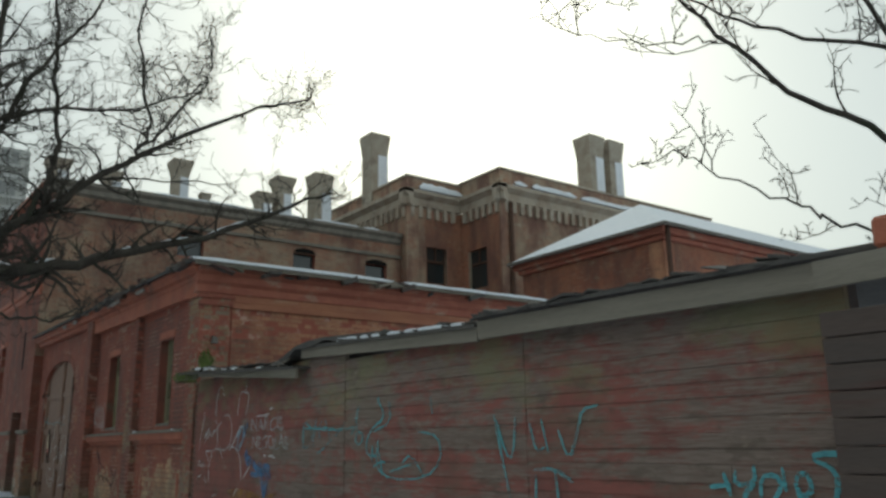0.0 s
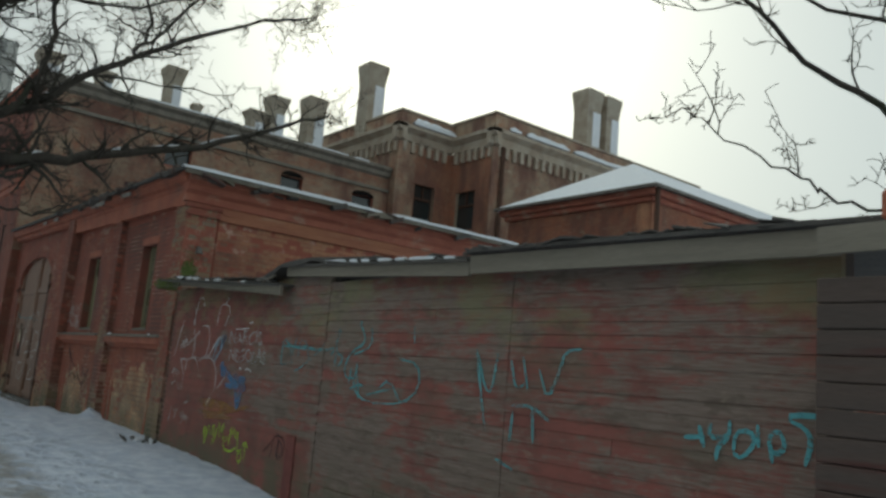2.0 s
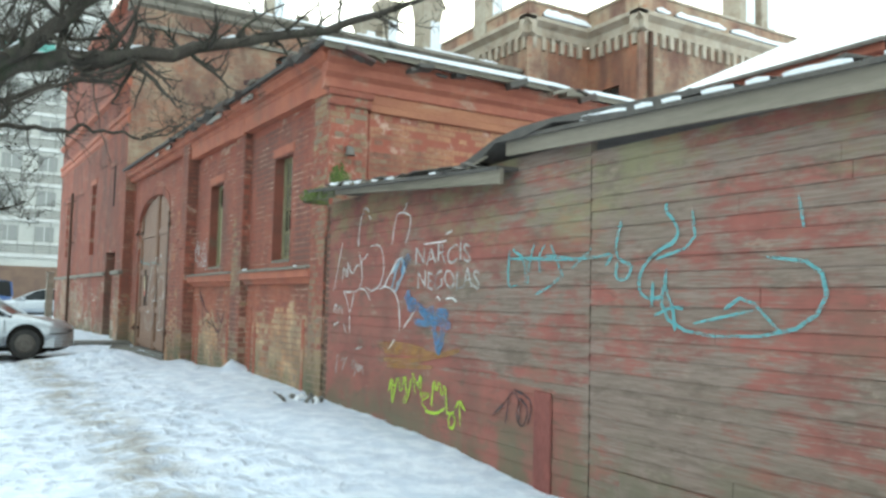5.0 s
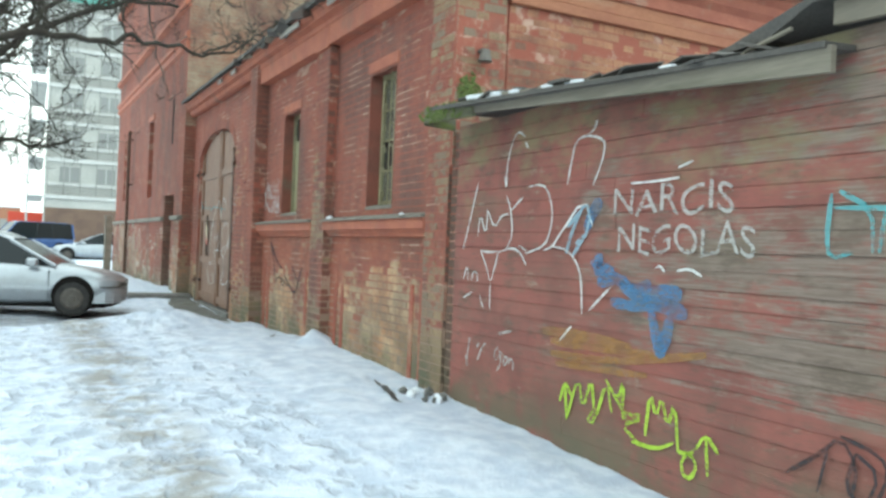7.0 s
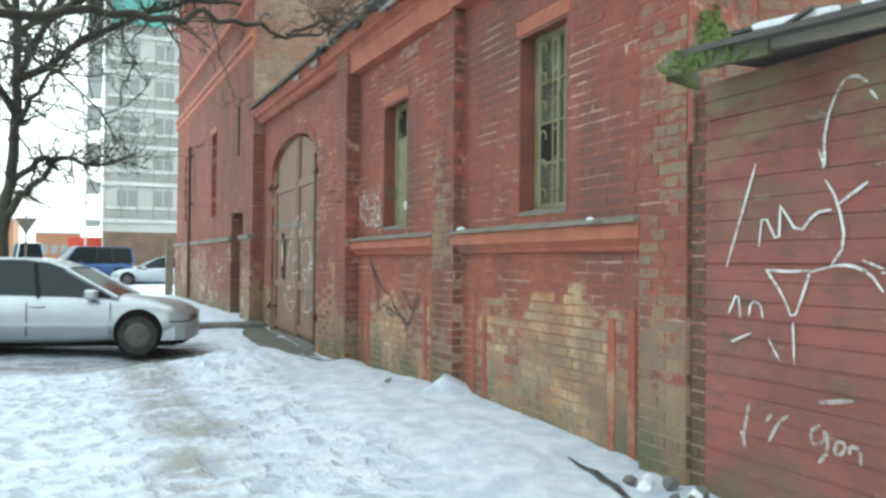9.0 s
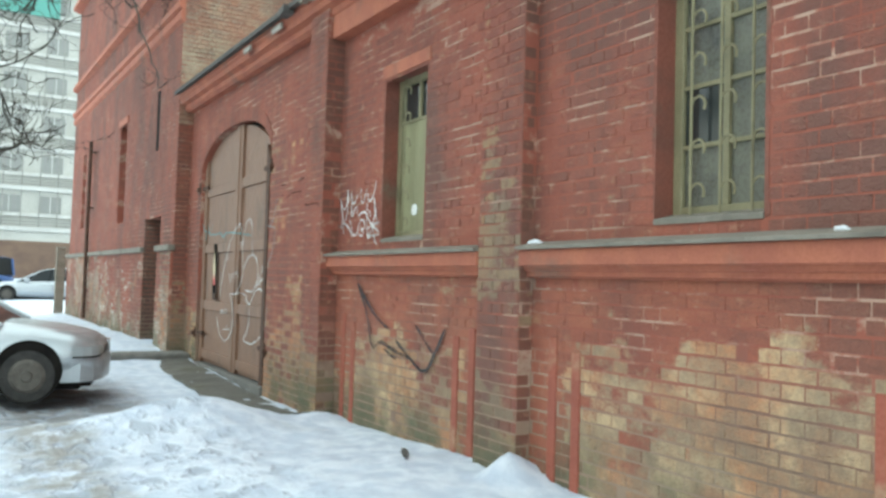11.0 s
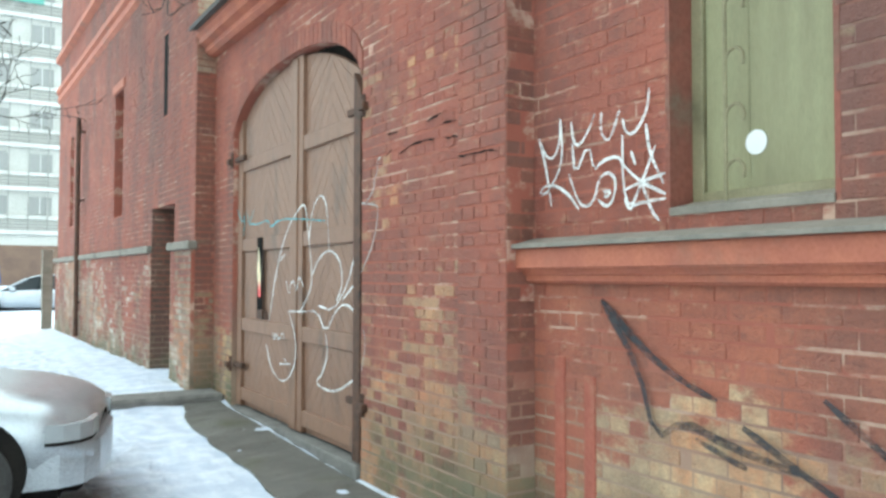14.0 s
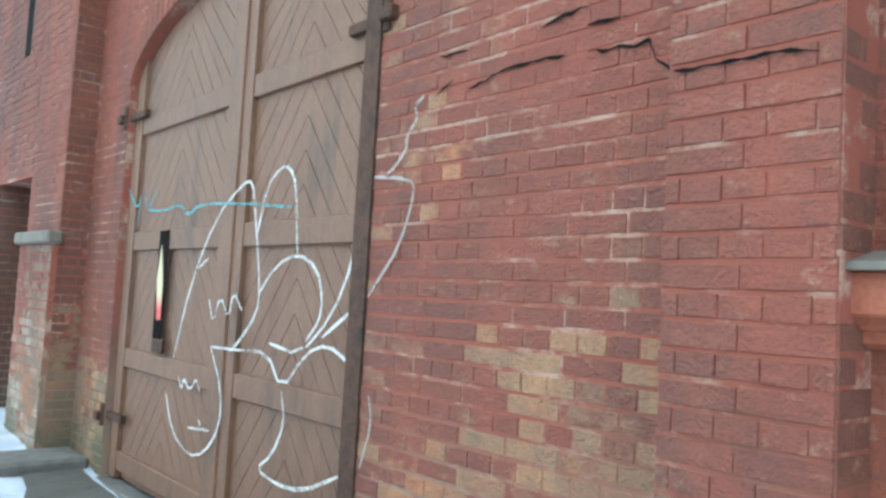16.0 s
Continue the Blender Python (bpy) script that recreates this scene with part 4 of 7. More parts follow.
def chimney(x, y, z0, z1, w, label, snow=True):
    c = thing("chimney", label, "chimney", (x, y, z0), 0, "chimneys on the brick roofs")
    h = z1 - z0
    flare = 0.42 if w < 0.7 else 0.2
    part("shaft", boxes([(-w / 2, w / 2, -w / 2, w / 2, -0.4, h * 0.72)], 0.02), M_CHIM, c)
    vs = [(w / 2 * k * sx, w / 2 * k * sy, z) for k, z in ((1.0, h * 0.70), (1.0 + 0.3 * flare, h * 0.80), (1.0 + flare, h * 0.95), (1.0 + flare, h)) for sx, sy in ((-1, -1), (1, -1), (1, 1), (-1, 1))]
    fs = [(r * 4 + k, r * 4 + (k + 1) % 4, r * 4 + 4 + (k + 1) % 4, r * 4 + 4 + k) for r in range(3) for k in range(4)] + [(12, 13, 14, 15)]
    part("head", (vs, fs), M_CHIM, c, "flared corbelled chimney head")
    if snow:
        part("snow", boxes([(-w * 0.1, w * 0.5, -w / 2 - 0.02, -w / 2, h * 0.1, h * 0.68)], 0.008), M_SNOWCAP, c, "snow plastered on one face")
    return c


for x, z1, w in ((4.6, 12.0, 0.55), (2.2, 11.1, 0.5), (5.6, 10.9, 0.3), (7.95, 11.3, 0.55), (8.8, 12.1, 0.6), (10.5, 12.55, 0.75), (0.4, 11.2, 0.6)):
    chimney(x, 16.0, 9.9, z1, w, "flared tan brick chimney on the flat roof")


# ---------------------------------------------------------------- corner block with dentil cornice
def block():
    b = thing("corner_block", "tan and red brick block with dentil cornice and dark windows", "building")
    TZ = 11.0
    part("wall", boxes([(13.0, 13.95, 13.1, 26, 3, TZ), (13.95, 15.0, 13.1, 26, 3, 7.8), (13.95, 15.0, 13.1, 26, 9.35, TZ), (15.0, 30, 13.1, 26, 3, TZ), (13.9, 15.1, 13.35, 13.5, 7.7, 9.5)]), M_BRICK_OLD, b)
    part("wall", boxes([(15.8, 30, 10.5, 11.45, 3, TZ), (15.8, 30, 11.45, 12.65, 3, 7.6), (15.8, 30, 11.45, 12.65, 9.25, TZ), (15.8, 30, 12.65, 13.09, 3, TZ)]), M_BRICK_OLD, b)
    part("pane", boxes([(14.0, 14.95, 13.28, 13.3, 7.8, 9.35)]), M_GLASS, b, "dark window")
    part("pane", boxes([(15.95, 15.97, 11.45, 12.65, 7.6, 9.25)]), M_GLASS, b, "dark window")
    part("sash", boxes([(14.0, 14.95, 13.2, 13.26, 8.7, 8.8), (14.44, 14.5, 13.2, 13.26, 8.8, 9.35)]), M_RUST, b)
    part("sash", boxes([(15.88, 15.93, 11.5, 12.6, 8.6, 8.7), (15.88, 15.93, 12.02, 12.08, 8.7, 9.25)]), M_RUST, b)
    prof = [(0.05, TZ - 0.1), (-0.1, TZ), (-0.1, TZ + 0.3), (-0.34, TZ + 0.46), (-0.34, TZ + 0.6), (0.1, TZ + 0.66), (0.1, TZ - 0.1)]
    part("cornice", prism([(13.0 + u, z) for u, z in prof], "y", 12.76, 26), M_CORNICE, b)
    part("cornice", prism([(15.8 + u, z) for u, z in prof], "y", 10.16, 13.0), M_CORNICE, b)
    part("cornice", prism([(13.1 + u, z) for u, z in prof], "x", 12.66, 15.7), M_CORNICE, b)
    part("cornice", prism([(10.5 + u, z) for u, z in prof], "x", 15.46, 30), M_CORNICE, b)
    part("parapet", boxes([(13.0, 13.4, 13.1, 26, TZ + 0.6, 12.2), (13.4, 15.8, 13.1, 13.5, TZ + 0.6, 12.2), (15.8, 16.2, 10.5, 13.5, TZ + 0.6, 12.3), (16.2, 30, 10.5, 10.9, TZ + 0.6, 12.3)]), M_BRICK_OLD, b)
    part("coping", boxes([(12.93, 13.47, 13.03, 26, 12.2, 12.3), (13.47, 15.72, 13.03, 13.57, 12.2, 12.3), (15.73, 16.27, 10.43, 13.57, 12.305, 12.4), (16.27, 30, 10.43, 10.97, 12.305, 12.4)], 0.01), M_CORNICE, b)
    for k in range(24):
        if k < 20:
            part("dentil", boxes([(12.86, 13.0, 13.15 + 0.42 * k, 13.33 + 0.42 * k, TZ - 0.5, TZ - 0.02)], 0.01), M_CORNICE, b)
            part("dentil", boxes([(15.95 + 0.42 * k, 16.13 + 0.42 * k, 10.36, 10.5, TZ - 0.5, TZ - 0.02)], 0.01), M_CORNICE, b)
        if k < 6:
            part("dentil", boxes([(15.66, 15.8, 10.55 + 0.42 * k, 10.73 + 0.42 * k, TZ - 0.5, TZ - 0.02)], 0.01), M_CORNICE, b)
            part("dentil", boxes([(13.1 + 0.42 * k, 13.28 + 0.42 * k, 12.96, 13.1, TZ - 0.5, TZ - 0.02)], 0.01), M_CORNICE, b)
    part("pilaster", boxes([(12.9, 13.5, 12.98, 13.1, 3, TZ - 0.1), (15.7, 16.3, 10.38, 10.5, 3, TZ - 0.1)], 0.01), M_BRICK_OLD, b)
    for rows, place, m in ((lay(13.1, 21.0, 7.0, TZ - 0.1, rng=rng_m), front(13.0), M_BRICK_OLD), (lay(13.0, 13.9, 7.0, TZ - 0.1, rng=rng_m), flank(13.1), M_BRICK_OLD),
                           (lay(13.9, 15.8, 7.0, TZ - 0.1, [(13.95, 15.0, 7.8, 9.35)], rng=rng_m), flank(13.1), M_BRICK_ANGLE),
                           (lay(10.5, 13.1, 7.0, TZ - 0.1, [(11.45, 12.65, 7.6, 9.25)], rng=rng_m), front(15.8), M_BRICK_ANGLE), (lay(15.8, 26.0, 7.0, TZ - 0.1, rng=rng_m), flank(10.5), M_BRICK_OLD)):
        brick_field("brick_field", b, rows, place, m, 0.006)
    part("downpipe", tube([(16.15, 10.28, 6.0), (16.15, 10.28, TZ - 0.1)], [0.09, 0.09], 8), M_RUST, b)
    snow_strip((13.4, 12.74, TZ + 0.66), (15.6, 12.74, TZ + 0.66), 0.3, 0.3, b, 10, 0.0)
    snow_strip((16.3, 10.14, TZ + 0.66), (24, 10.14, TZ + 0.66), 0.3, 0.22, b, 24, 0.05)
    return b


block()
chimney(13.35, 16.2, 11.9, 15.0, 0.85, "tall tan brick chimney streaked with snow")
chimney(22.75, 11.9, 12.3, 15.6, 0.9, "tall paired brick chimney streaked with snow")
chimney(24.1, 11.9, 12.3, 15.6, 0.9, "tall paired brick chimney streaked with snow")


# ---------------------------------------------------------------- hipped building
def hipped():
    h = thing("hipped_building", "red brick outbuilding with a snow-covered hipped roof", "building")
    part("wall", boxes([(12.76, 30, 0.36, 6.0, -0.5, 6.75)]), M_MORTAR, h)
    brick_field("brick_field", h, lay(12.75, 24.0, 4.0, 6.72, rng=rng_m), flank(0.355), M_BRICK_ANGLE, 0.005)
    brick_field("brick_field", h, lay(0.35, 6.0, 4.0, 6.72, rng=rng_m), front(12.755), M_BRICK_ANGLE, 0.005)
    part("eaves_cornice", boxes([(12.62, 30, 0.22, 6.1, 6.74, 6.88), (12.48, 30, 0.08, 6.2, 6.88, 7.08)], 0.03), M_PEELED, h)
    part("corner_trim", boxes([(12.68, 13.1, 0.28, 0.35, 2, 6.7), (12.68, 12.75, 0.35, 0.8, 2, 6.7)], 0.01), M_BRICK_SIDE, h)
    roof_sheet([(12.35, -0.05, 7.12), (30, -0.05, 7.12), (12.35, 6.25, 7.12), (15.0, 2.85, 8.75), (30, 2.85, 8.75), (30, 6.25, 7.12)], ((0, 1, 4, 3), (0, 3, 2), (2, 3, 4, 5)), 0.08, M_SNOWCAP, "snow_roof", h, "smooth snow over the roof")
    part("gutter", boxes([(12.28, 12.35, -0.1, 6.25, 7.02, 7.12), (12.35, 30, -0.12, -0.05, 7.02, 7.12)], 0.01), M_ZINC, h)
    part("downpipe", tube([(12.6, 0.05, 3), (12.6, 0.05, 7.05)], [0.07, 0.07], 8), M_RUST, h)
    return h


hipped()


# ---------------------------------------------------------------- plank shed with its low roof
shed = thing("wall_plank_shed", "weathered red plank wall covered in graffiti", "wall")
shed["kind"] = "structure"
part("framing", boxes([(0.075, 0.18, -10.68, -4.0, -0.6, 2.4), (0.075, 0.18, -4.0, -0.11, -0.6, 2.5)]), M_PLANK_DARK, shed)
rng_p = random.Random(17)
SEAMS = ((-0.11, -4.868), (-4.872, -7.908), (-7.912, -10.68))
for ya, yb in SEAMS:
    z = -0.35
    while z < (2.5 if ya > -1 else 2.44 if ya > -5 else 2.36):
        h = rng_p.uniform(0.098, 0.128)
        cut = [ya, yb] if rng_p.random() < 0.45 else [ya, ya + (yb - ya) * rng_p.uniform(0.3, 0.7), yb]
        for a, b in zip(cut, cut[1:]):
            x = 0.020 + rng_p.uniform(-0.003, 0.003)
            lean = rng_p.uniform(0.0005, 0.0035)
            # each board overlaps the one below
            part("plank", prism([(x - lean, z), (x + 0.004, z + h - 0.002), (0.074, z + h - 0.002), (0.074, z)], "y", b + 0.0015, a - 0.0015), M_PLANK, shed)
        z += h
for y in (-4.87,):
    part("seam_batten", boxes([(0.02, 0.074, y - 0.0015, y + 0.0015, -0.3, 2.4)]), M_DARK, shed)
part("base_board", boxes([(0.0, 0.016, -4.46, -4.25, -0.25, 0.66)], 0.008), M_PATCH, shed, "dark red patch board")
part("base_rail", boxes([(-0.008, 0.01, -10.6, -5.2, 0.0, 0.2)], 0.006), M_PLANK, shed)
part("brick_edge", boxes([(0.035, 0.18, -0.108, 0.026, -0.5, 2.5)]), M_MORTAR, low_wall)
brick_field("brick_field", low_wall, lay(-0.108, 0.026, -0.2, 2.5, rng=rng_p, length=0.2), front(0.033), M_BRICK_DARK, 0.004)
end_wall = thing("wall_shed_end", "dark plank end wall set forward of the shed", "wall")
end_wall["kind"] = "structure"
for k in range(18):
    part("plank", boxes([(-0.40, 0.0, -12.6, -10.74, -0.35 + 0.14 * k, -0.216 + 0.14 * k)], 0.006), M_PLANK_DARK, end_wall)
part("brick_stub", boxes([(-0.42, 0.35, -12.6, -11.08, 2.452, 2.62)], 0.02), M_STRIP, end_wall, "red painted box on the wall head")

shed_roof = thing("roof_plank_shed", "mossy low shed roof with bare grey edge boards", "roof")
shed_roof["kind"] = "structure"


def edge_board(a, b, h, name="edge_board", mat=M_FASCIA):
    """A board on edge from a to b, each a point on its lower outer edge."""
    vs = []
    for dx in (0, 0.035):
        vs += [(a[0] + dx, a[1], a[2]), (a[0] + dx, a[1], a[2] + h), (b[0] + dx, b[1], b[2] + h), (b[0] + dx, b[1], b[2])]
    part(name, (vs, [(3, 2, 1, 0), (4, 5, 6, 7), (0, 1, 5, 4), (1, 2, 6, 5), (2, 3, 7, 6), (3, 0, 4, 7)]), mat, shed_roof)


edge_board((-0.285, -0.88, 2.53), (-0.18, -4.0, 2.30), 0.127)
edge_board((-0.07, -3.92, 2.55), (-0.15, -7.5, 2.375), 0.14)
edge_board((-0.16, -7.52, 2.39), (-0.16, -10.75, 2.335), 0.16)
edge_board((-0.46, -10.77, 2.285), (-0.46, -12.7, 2.305), 0.15)
edge_board((-0.43, -0.30, 2.50), (-0.30, -0.90, 2.50), 0.13, "gutter_board", M_MOSSY)
edge_board((-0.425, -0.295, 2.48), (-0.05, -0.10, 2.50), 0.10, "gutter_end", M_MOSSY)
roof_sheet([(-0.42, -0.32, 2.63), (-0.2, -3.98, 2.445), (3.5, -0.04, 2.80), (3.5, -3.98, 2.65)], ((0, 1, 3, 2),), 0.03, M_TILE, "roof_deck", shed_roof)
roof_sheet([(-0.1, -3.8, 2.70), (-0.18, -7.5, 2.53), (3.5, -3.8, 2.86), (3.5, -7.5, 2.70)], ((0, 1, 3, 2),), 0.03, M_TILE, "roof_deck", shed_roof)
roof_sheet([(-0.2, -7.5, 2.575), (-0.2, -12.7, 2.47), (3.5, -7.5, 2.68), (3.5, -12.7, 2.57)], ((0, 1, 3, 2),), 0.03, M_TILE, "roof_deck", shed_roof)
# broken tiles and felt along the edge
for y0, y1, za, zb, xa, n in ((-0.5, -3.6, 2.65, 2.48, -0.24, 22), (-3.9, -7.4, 2.70, 2.55, -0.04, 30), (-7.4, -10.6, 2.59, 2.545, -0.13, 34)):
    for i in range(n):
        k = (i + rng_p.uniform(0.1, 0.9)) / n
        w, l, h = rng_p.uniform(0.10, 0.2), rng_p.uniform(0.14, 0.28), rng_p.uniform(0.01, 0.022)
        t = part("broken_tile", boxes([(-l / 2, l / 2, -w / 2, w / 2, -h / 2, h / 2)], 0.003), M_TILE, shed_roof)
        t.matrix_basis = pose(xa + (0.06 * k if n == 22 else 0) + rng_p.uniform(0.0, 0.14), y0 + (y1 - y0) * k, za + (zb - za) * k + rng_p.uniform(0, 0.035), rng_p.uniform(-18, 18), rng_p.uniform(-16, 6), rng_p.uniform(-25, 25))
snow_strip((-0.19, -3.4, 2.48), (-0.25, -1.4, 2.615), 0.10, 0.018, shed_roof, 30, 0.5)
snow_strip((-0.26, -1.3, 2.62), (-0.28, -0.8, 2.66), 0.10, 0.02, shed_roof, 10, 0.2)
snow_strip((-0.14, -7.3, 2.555), (-0.1, -4.9, 2.67), 0.2, 0.025, shed_roof, 30, 0.3)
felt = [(-6.0, 2.655), (-5.2, 2.70), (-4.6, 2.735), (-4.2, 2.735), (-3.85, 2.70), (-3.6, 2.63), (-3.35, 2.56), (-3.05, 2.525)]
part("curled_felt", prism(felt + [(u, z - 0.035 - 0.05 * (i % 2)) for i, (u, z) in reversed(list(enumerate(felt)))], "x", -0.13, 1.3), M_TILE, shed_roof, "drooping sheet of roofing felt")
part("lath", tube([(-0.14, -3.75, 2.56), (-0.16, -3.5, 2.50), (-0.17, -3.42, 2.45)], [0.012, 0.012, 0.01], 5), M_FASCIA, shed_roof)


def moss_patch(at, turn, ru, rv, n, seed, label, mat=M_MOSS):
    """Many little cushions of moss scattered over a face that looks along its local z."""
    rng = random.Random(seed)
    ch = []
    for _ in range(n):
        u = v = 2.0
        while u * u + v * v > 1 - 0.5 * rng.random():
            u, v = rng.gauss(0, 0.5), rng.gauss(0, 0.5)
        u, v, r = u * ru, v * rv, rng.uniform(0.005, 0.02)
        m, vs = 8, []
        for k, h in ((1.0, -0.003), (0.8, 0.35), (0.4, 0.6)):
            vs += [(u + r * k * rng.uniform(0.8, 1.2) * math.cos(i * math.tau / m), v + r * k * rng.uniform(0.8, 1.2) * math.sin(i * math.tau / m), h * min(r, 0.018)) for i in range(m)]
        fs = [(j * m + i, j * m + (i + 1) % m, (j + 1) * m + (i + 1) % m, (j + 1) * m + i) for j in (0, 1) for i in range(m)] + [tuple(2 * m + i for i in range(m))]
        ch.append((vs, fs))
    ob = mesh_ob("moss", merge(ch), mat, smooth=True)
    ob.matrix_basis = pose(*at, *turn)
    return tagged(ob, label, "moss", "", "stuff")


moss_patch((0.15, -0.03, 2.86), (90, 0, 0), 0.14, 0.22, 330, 3, "bright green moss on the brick pier")
moss_patch((-0.392, -0.53, 2.56), (90, 0, -78), 0.3, 0.09, 90, 4, "thin moss on the gutter board")

# rubble at the broken foot of the pier
for i in range(9):
    b = bmesh.new()
    bmesh.ops.create_icosphere(b, subdivisions=1, radius=rng_p.uniform(0.03, 0.075))
    for v in b.verts:
        v.co *= rng_p.uniform(0.7, 1.2)
    y, x = rng_p.uniform(-0.28, 0.35), rng_p.uniform(-0.3, -0.06)
    o = part("rubble_stone", b, M_STONE if i % 3 else M_SNOWCAP, None)
    o.matrix_basis = pose(x, y, ground_z(x, y) + 0.03, 20 * i, 31 * i, 50 * i)
    tagged(o, "broken stone lying at the foot of the pier", "stone", "rubble at the pier")

# little heaps of snow left on the sills
for y, r in ((3.34, 0.05), (1.1, 0.03)):
    b = bmesh.new()
    bmesh.ops.create_icosphere(b, subdivisions=2, radius=r)
    for v in b.verts:
        v.co = (v.co.x * 0.7, v.co.y * 1.3 * (1 + 0.2 * noise.noise(v.co * 30)), max(-0.01, v.co.z * 0.55 + 0.01 * noise.noise(v.co * 40)))
    o = part("snow_heap", b, M_SNOWCAP, None, smooth=True)
    o.matrix_basis = pose(0.03, y, 1.79, 0, 0, 12)
    tagged(o, "small heap of snow on the cement sill", "snow", "snow on the sills")

# bare wet strip along the foot of the walls, step beside the driveway
strip = [(-0.25, 6.9), (-0.55, 8.0), (-0.66, 8.9), (-0.6, 12.0), (-0.4, 13.2)]
vs, fs = [], []
N = 34
for i in range(N):
    y = 6.9 + 6.3 * i / (N - 1)
    k = max(j for j in range(len(strip)) if strip[j][1] <= y + 1e-6)
    a, b = strip[k], strip[min(k + 1, len(strip) - 1)]
    t = 0 if b[1] == a[1] else (y - a[1]) / (b[1] - a[1])
    w = a[0] + (b[0] - a[0]) * t + 0.06 * noise.noise(Vector((y * 1.7, 0, 0)))
    for x in (w, w / 2, 0.02):
        vs.append((x, y, ground_z(x, y) + 0.014))
fs = [(3 * i + k, 3 * i + k + 1, 3 * i + k + 4, 3 * i + k + 3) for i in range(N - 1) for k in (0, 1)]
structure(mesh_ob("pavement", (vs, fs), M_WETPAVE), "bare wet cement strip in front of the gate")
for ya, yb in ((-0.3, 0.9), (4.3, 4.8)):
    vs = []
    for i in range(9):
        y = ya + (yb - ya) * i / 8
        w = 0.025 * math.sin(math.pi * i / 8) + 0.006
        for x in (-0.52 - w + 0.03 * i, -0.52 + w + 0.03 * i):
            vs.append((x + 0.12 * (ya > 3), y, ground_z(x, y) + 0.013))
    tagged(mesh_ob("bare_patch", (vs, [(2 * i, 2 * i + 1, 2 * i + 3, 2 * i + 2) for i in range(8)]), M_ASPHALT), "dark wet ground showing through the snow", "ground", "", "structure")
part("kerb_step", boxes([(-1.4, 0.08, 12.95, 13.5, -0.3, 0.175)], 0.03), M_STONE, None)
structure(bpy.data.objects["kerb_step"], "grey stone step beside the driveway")


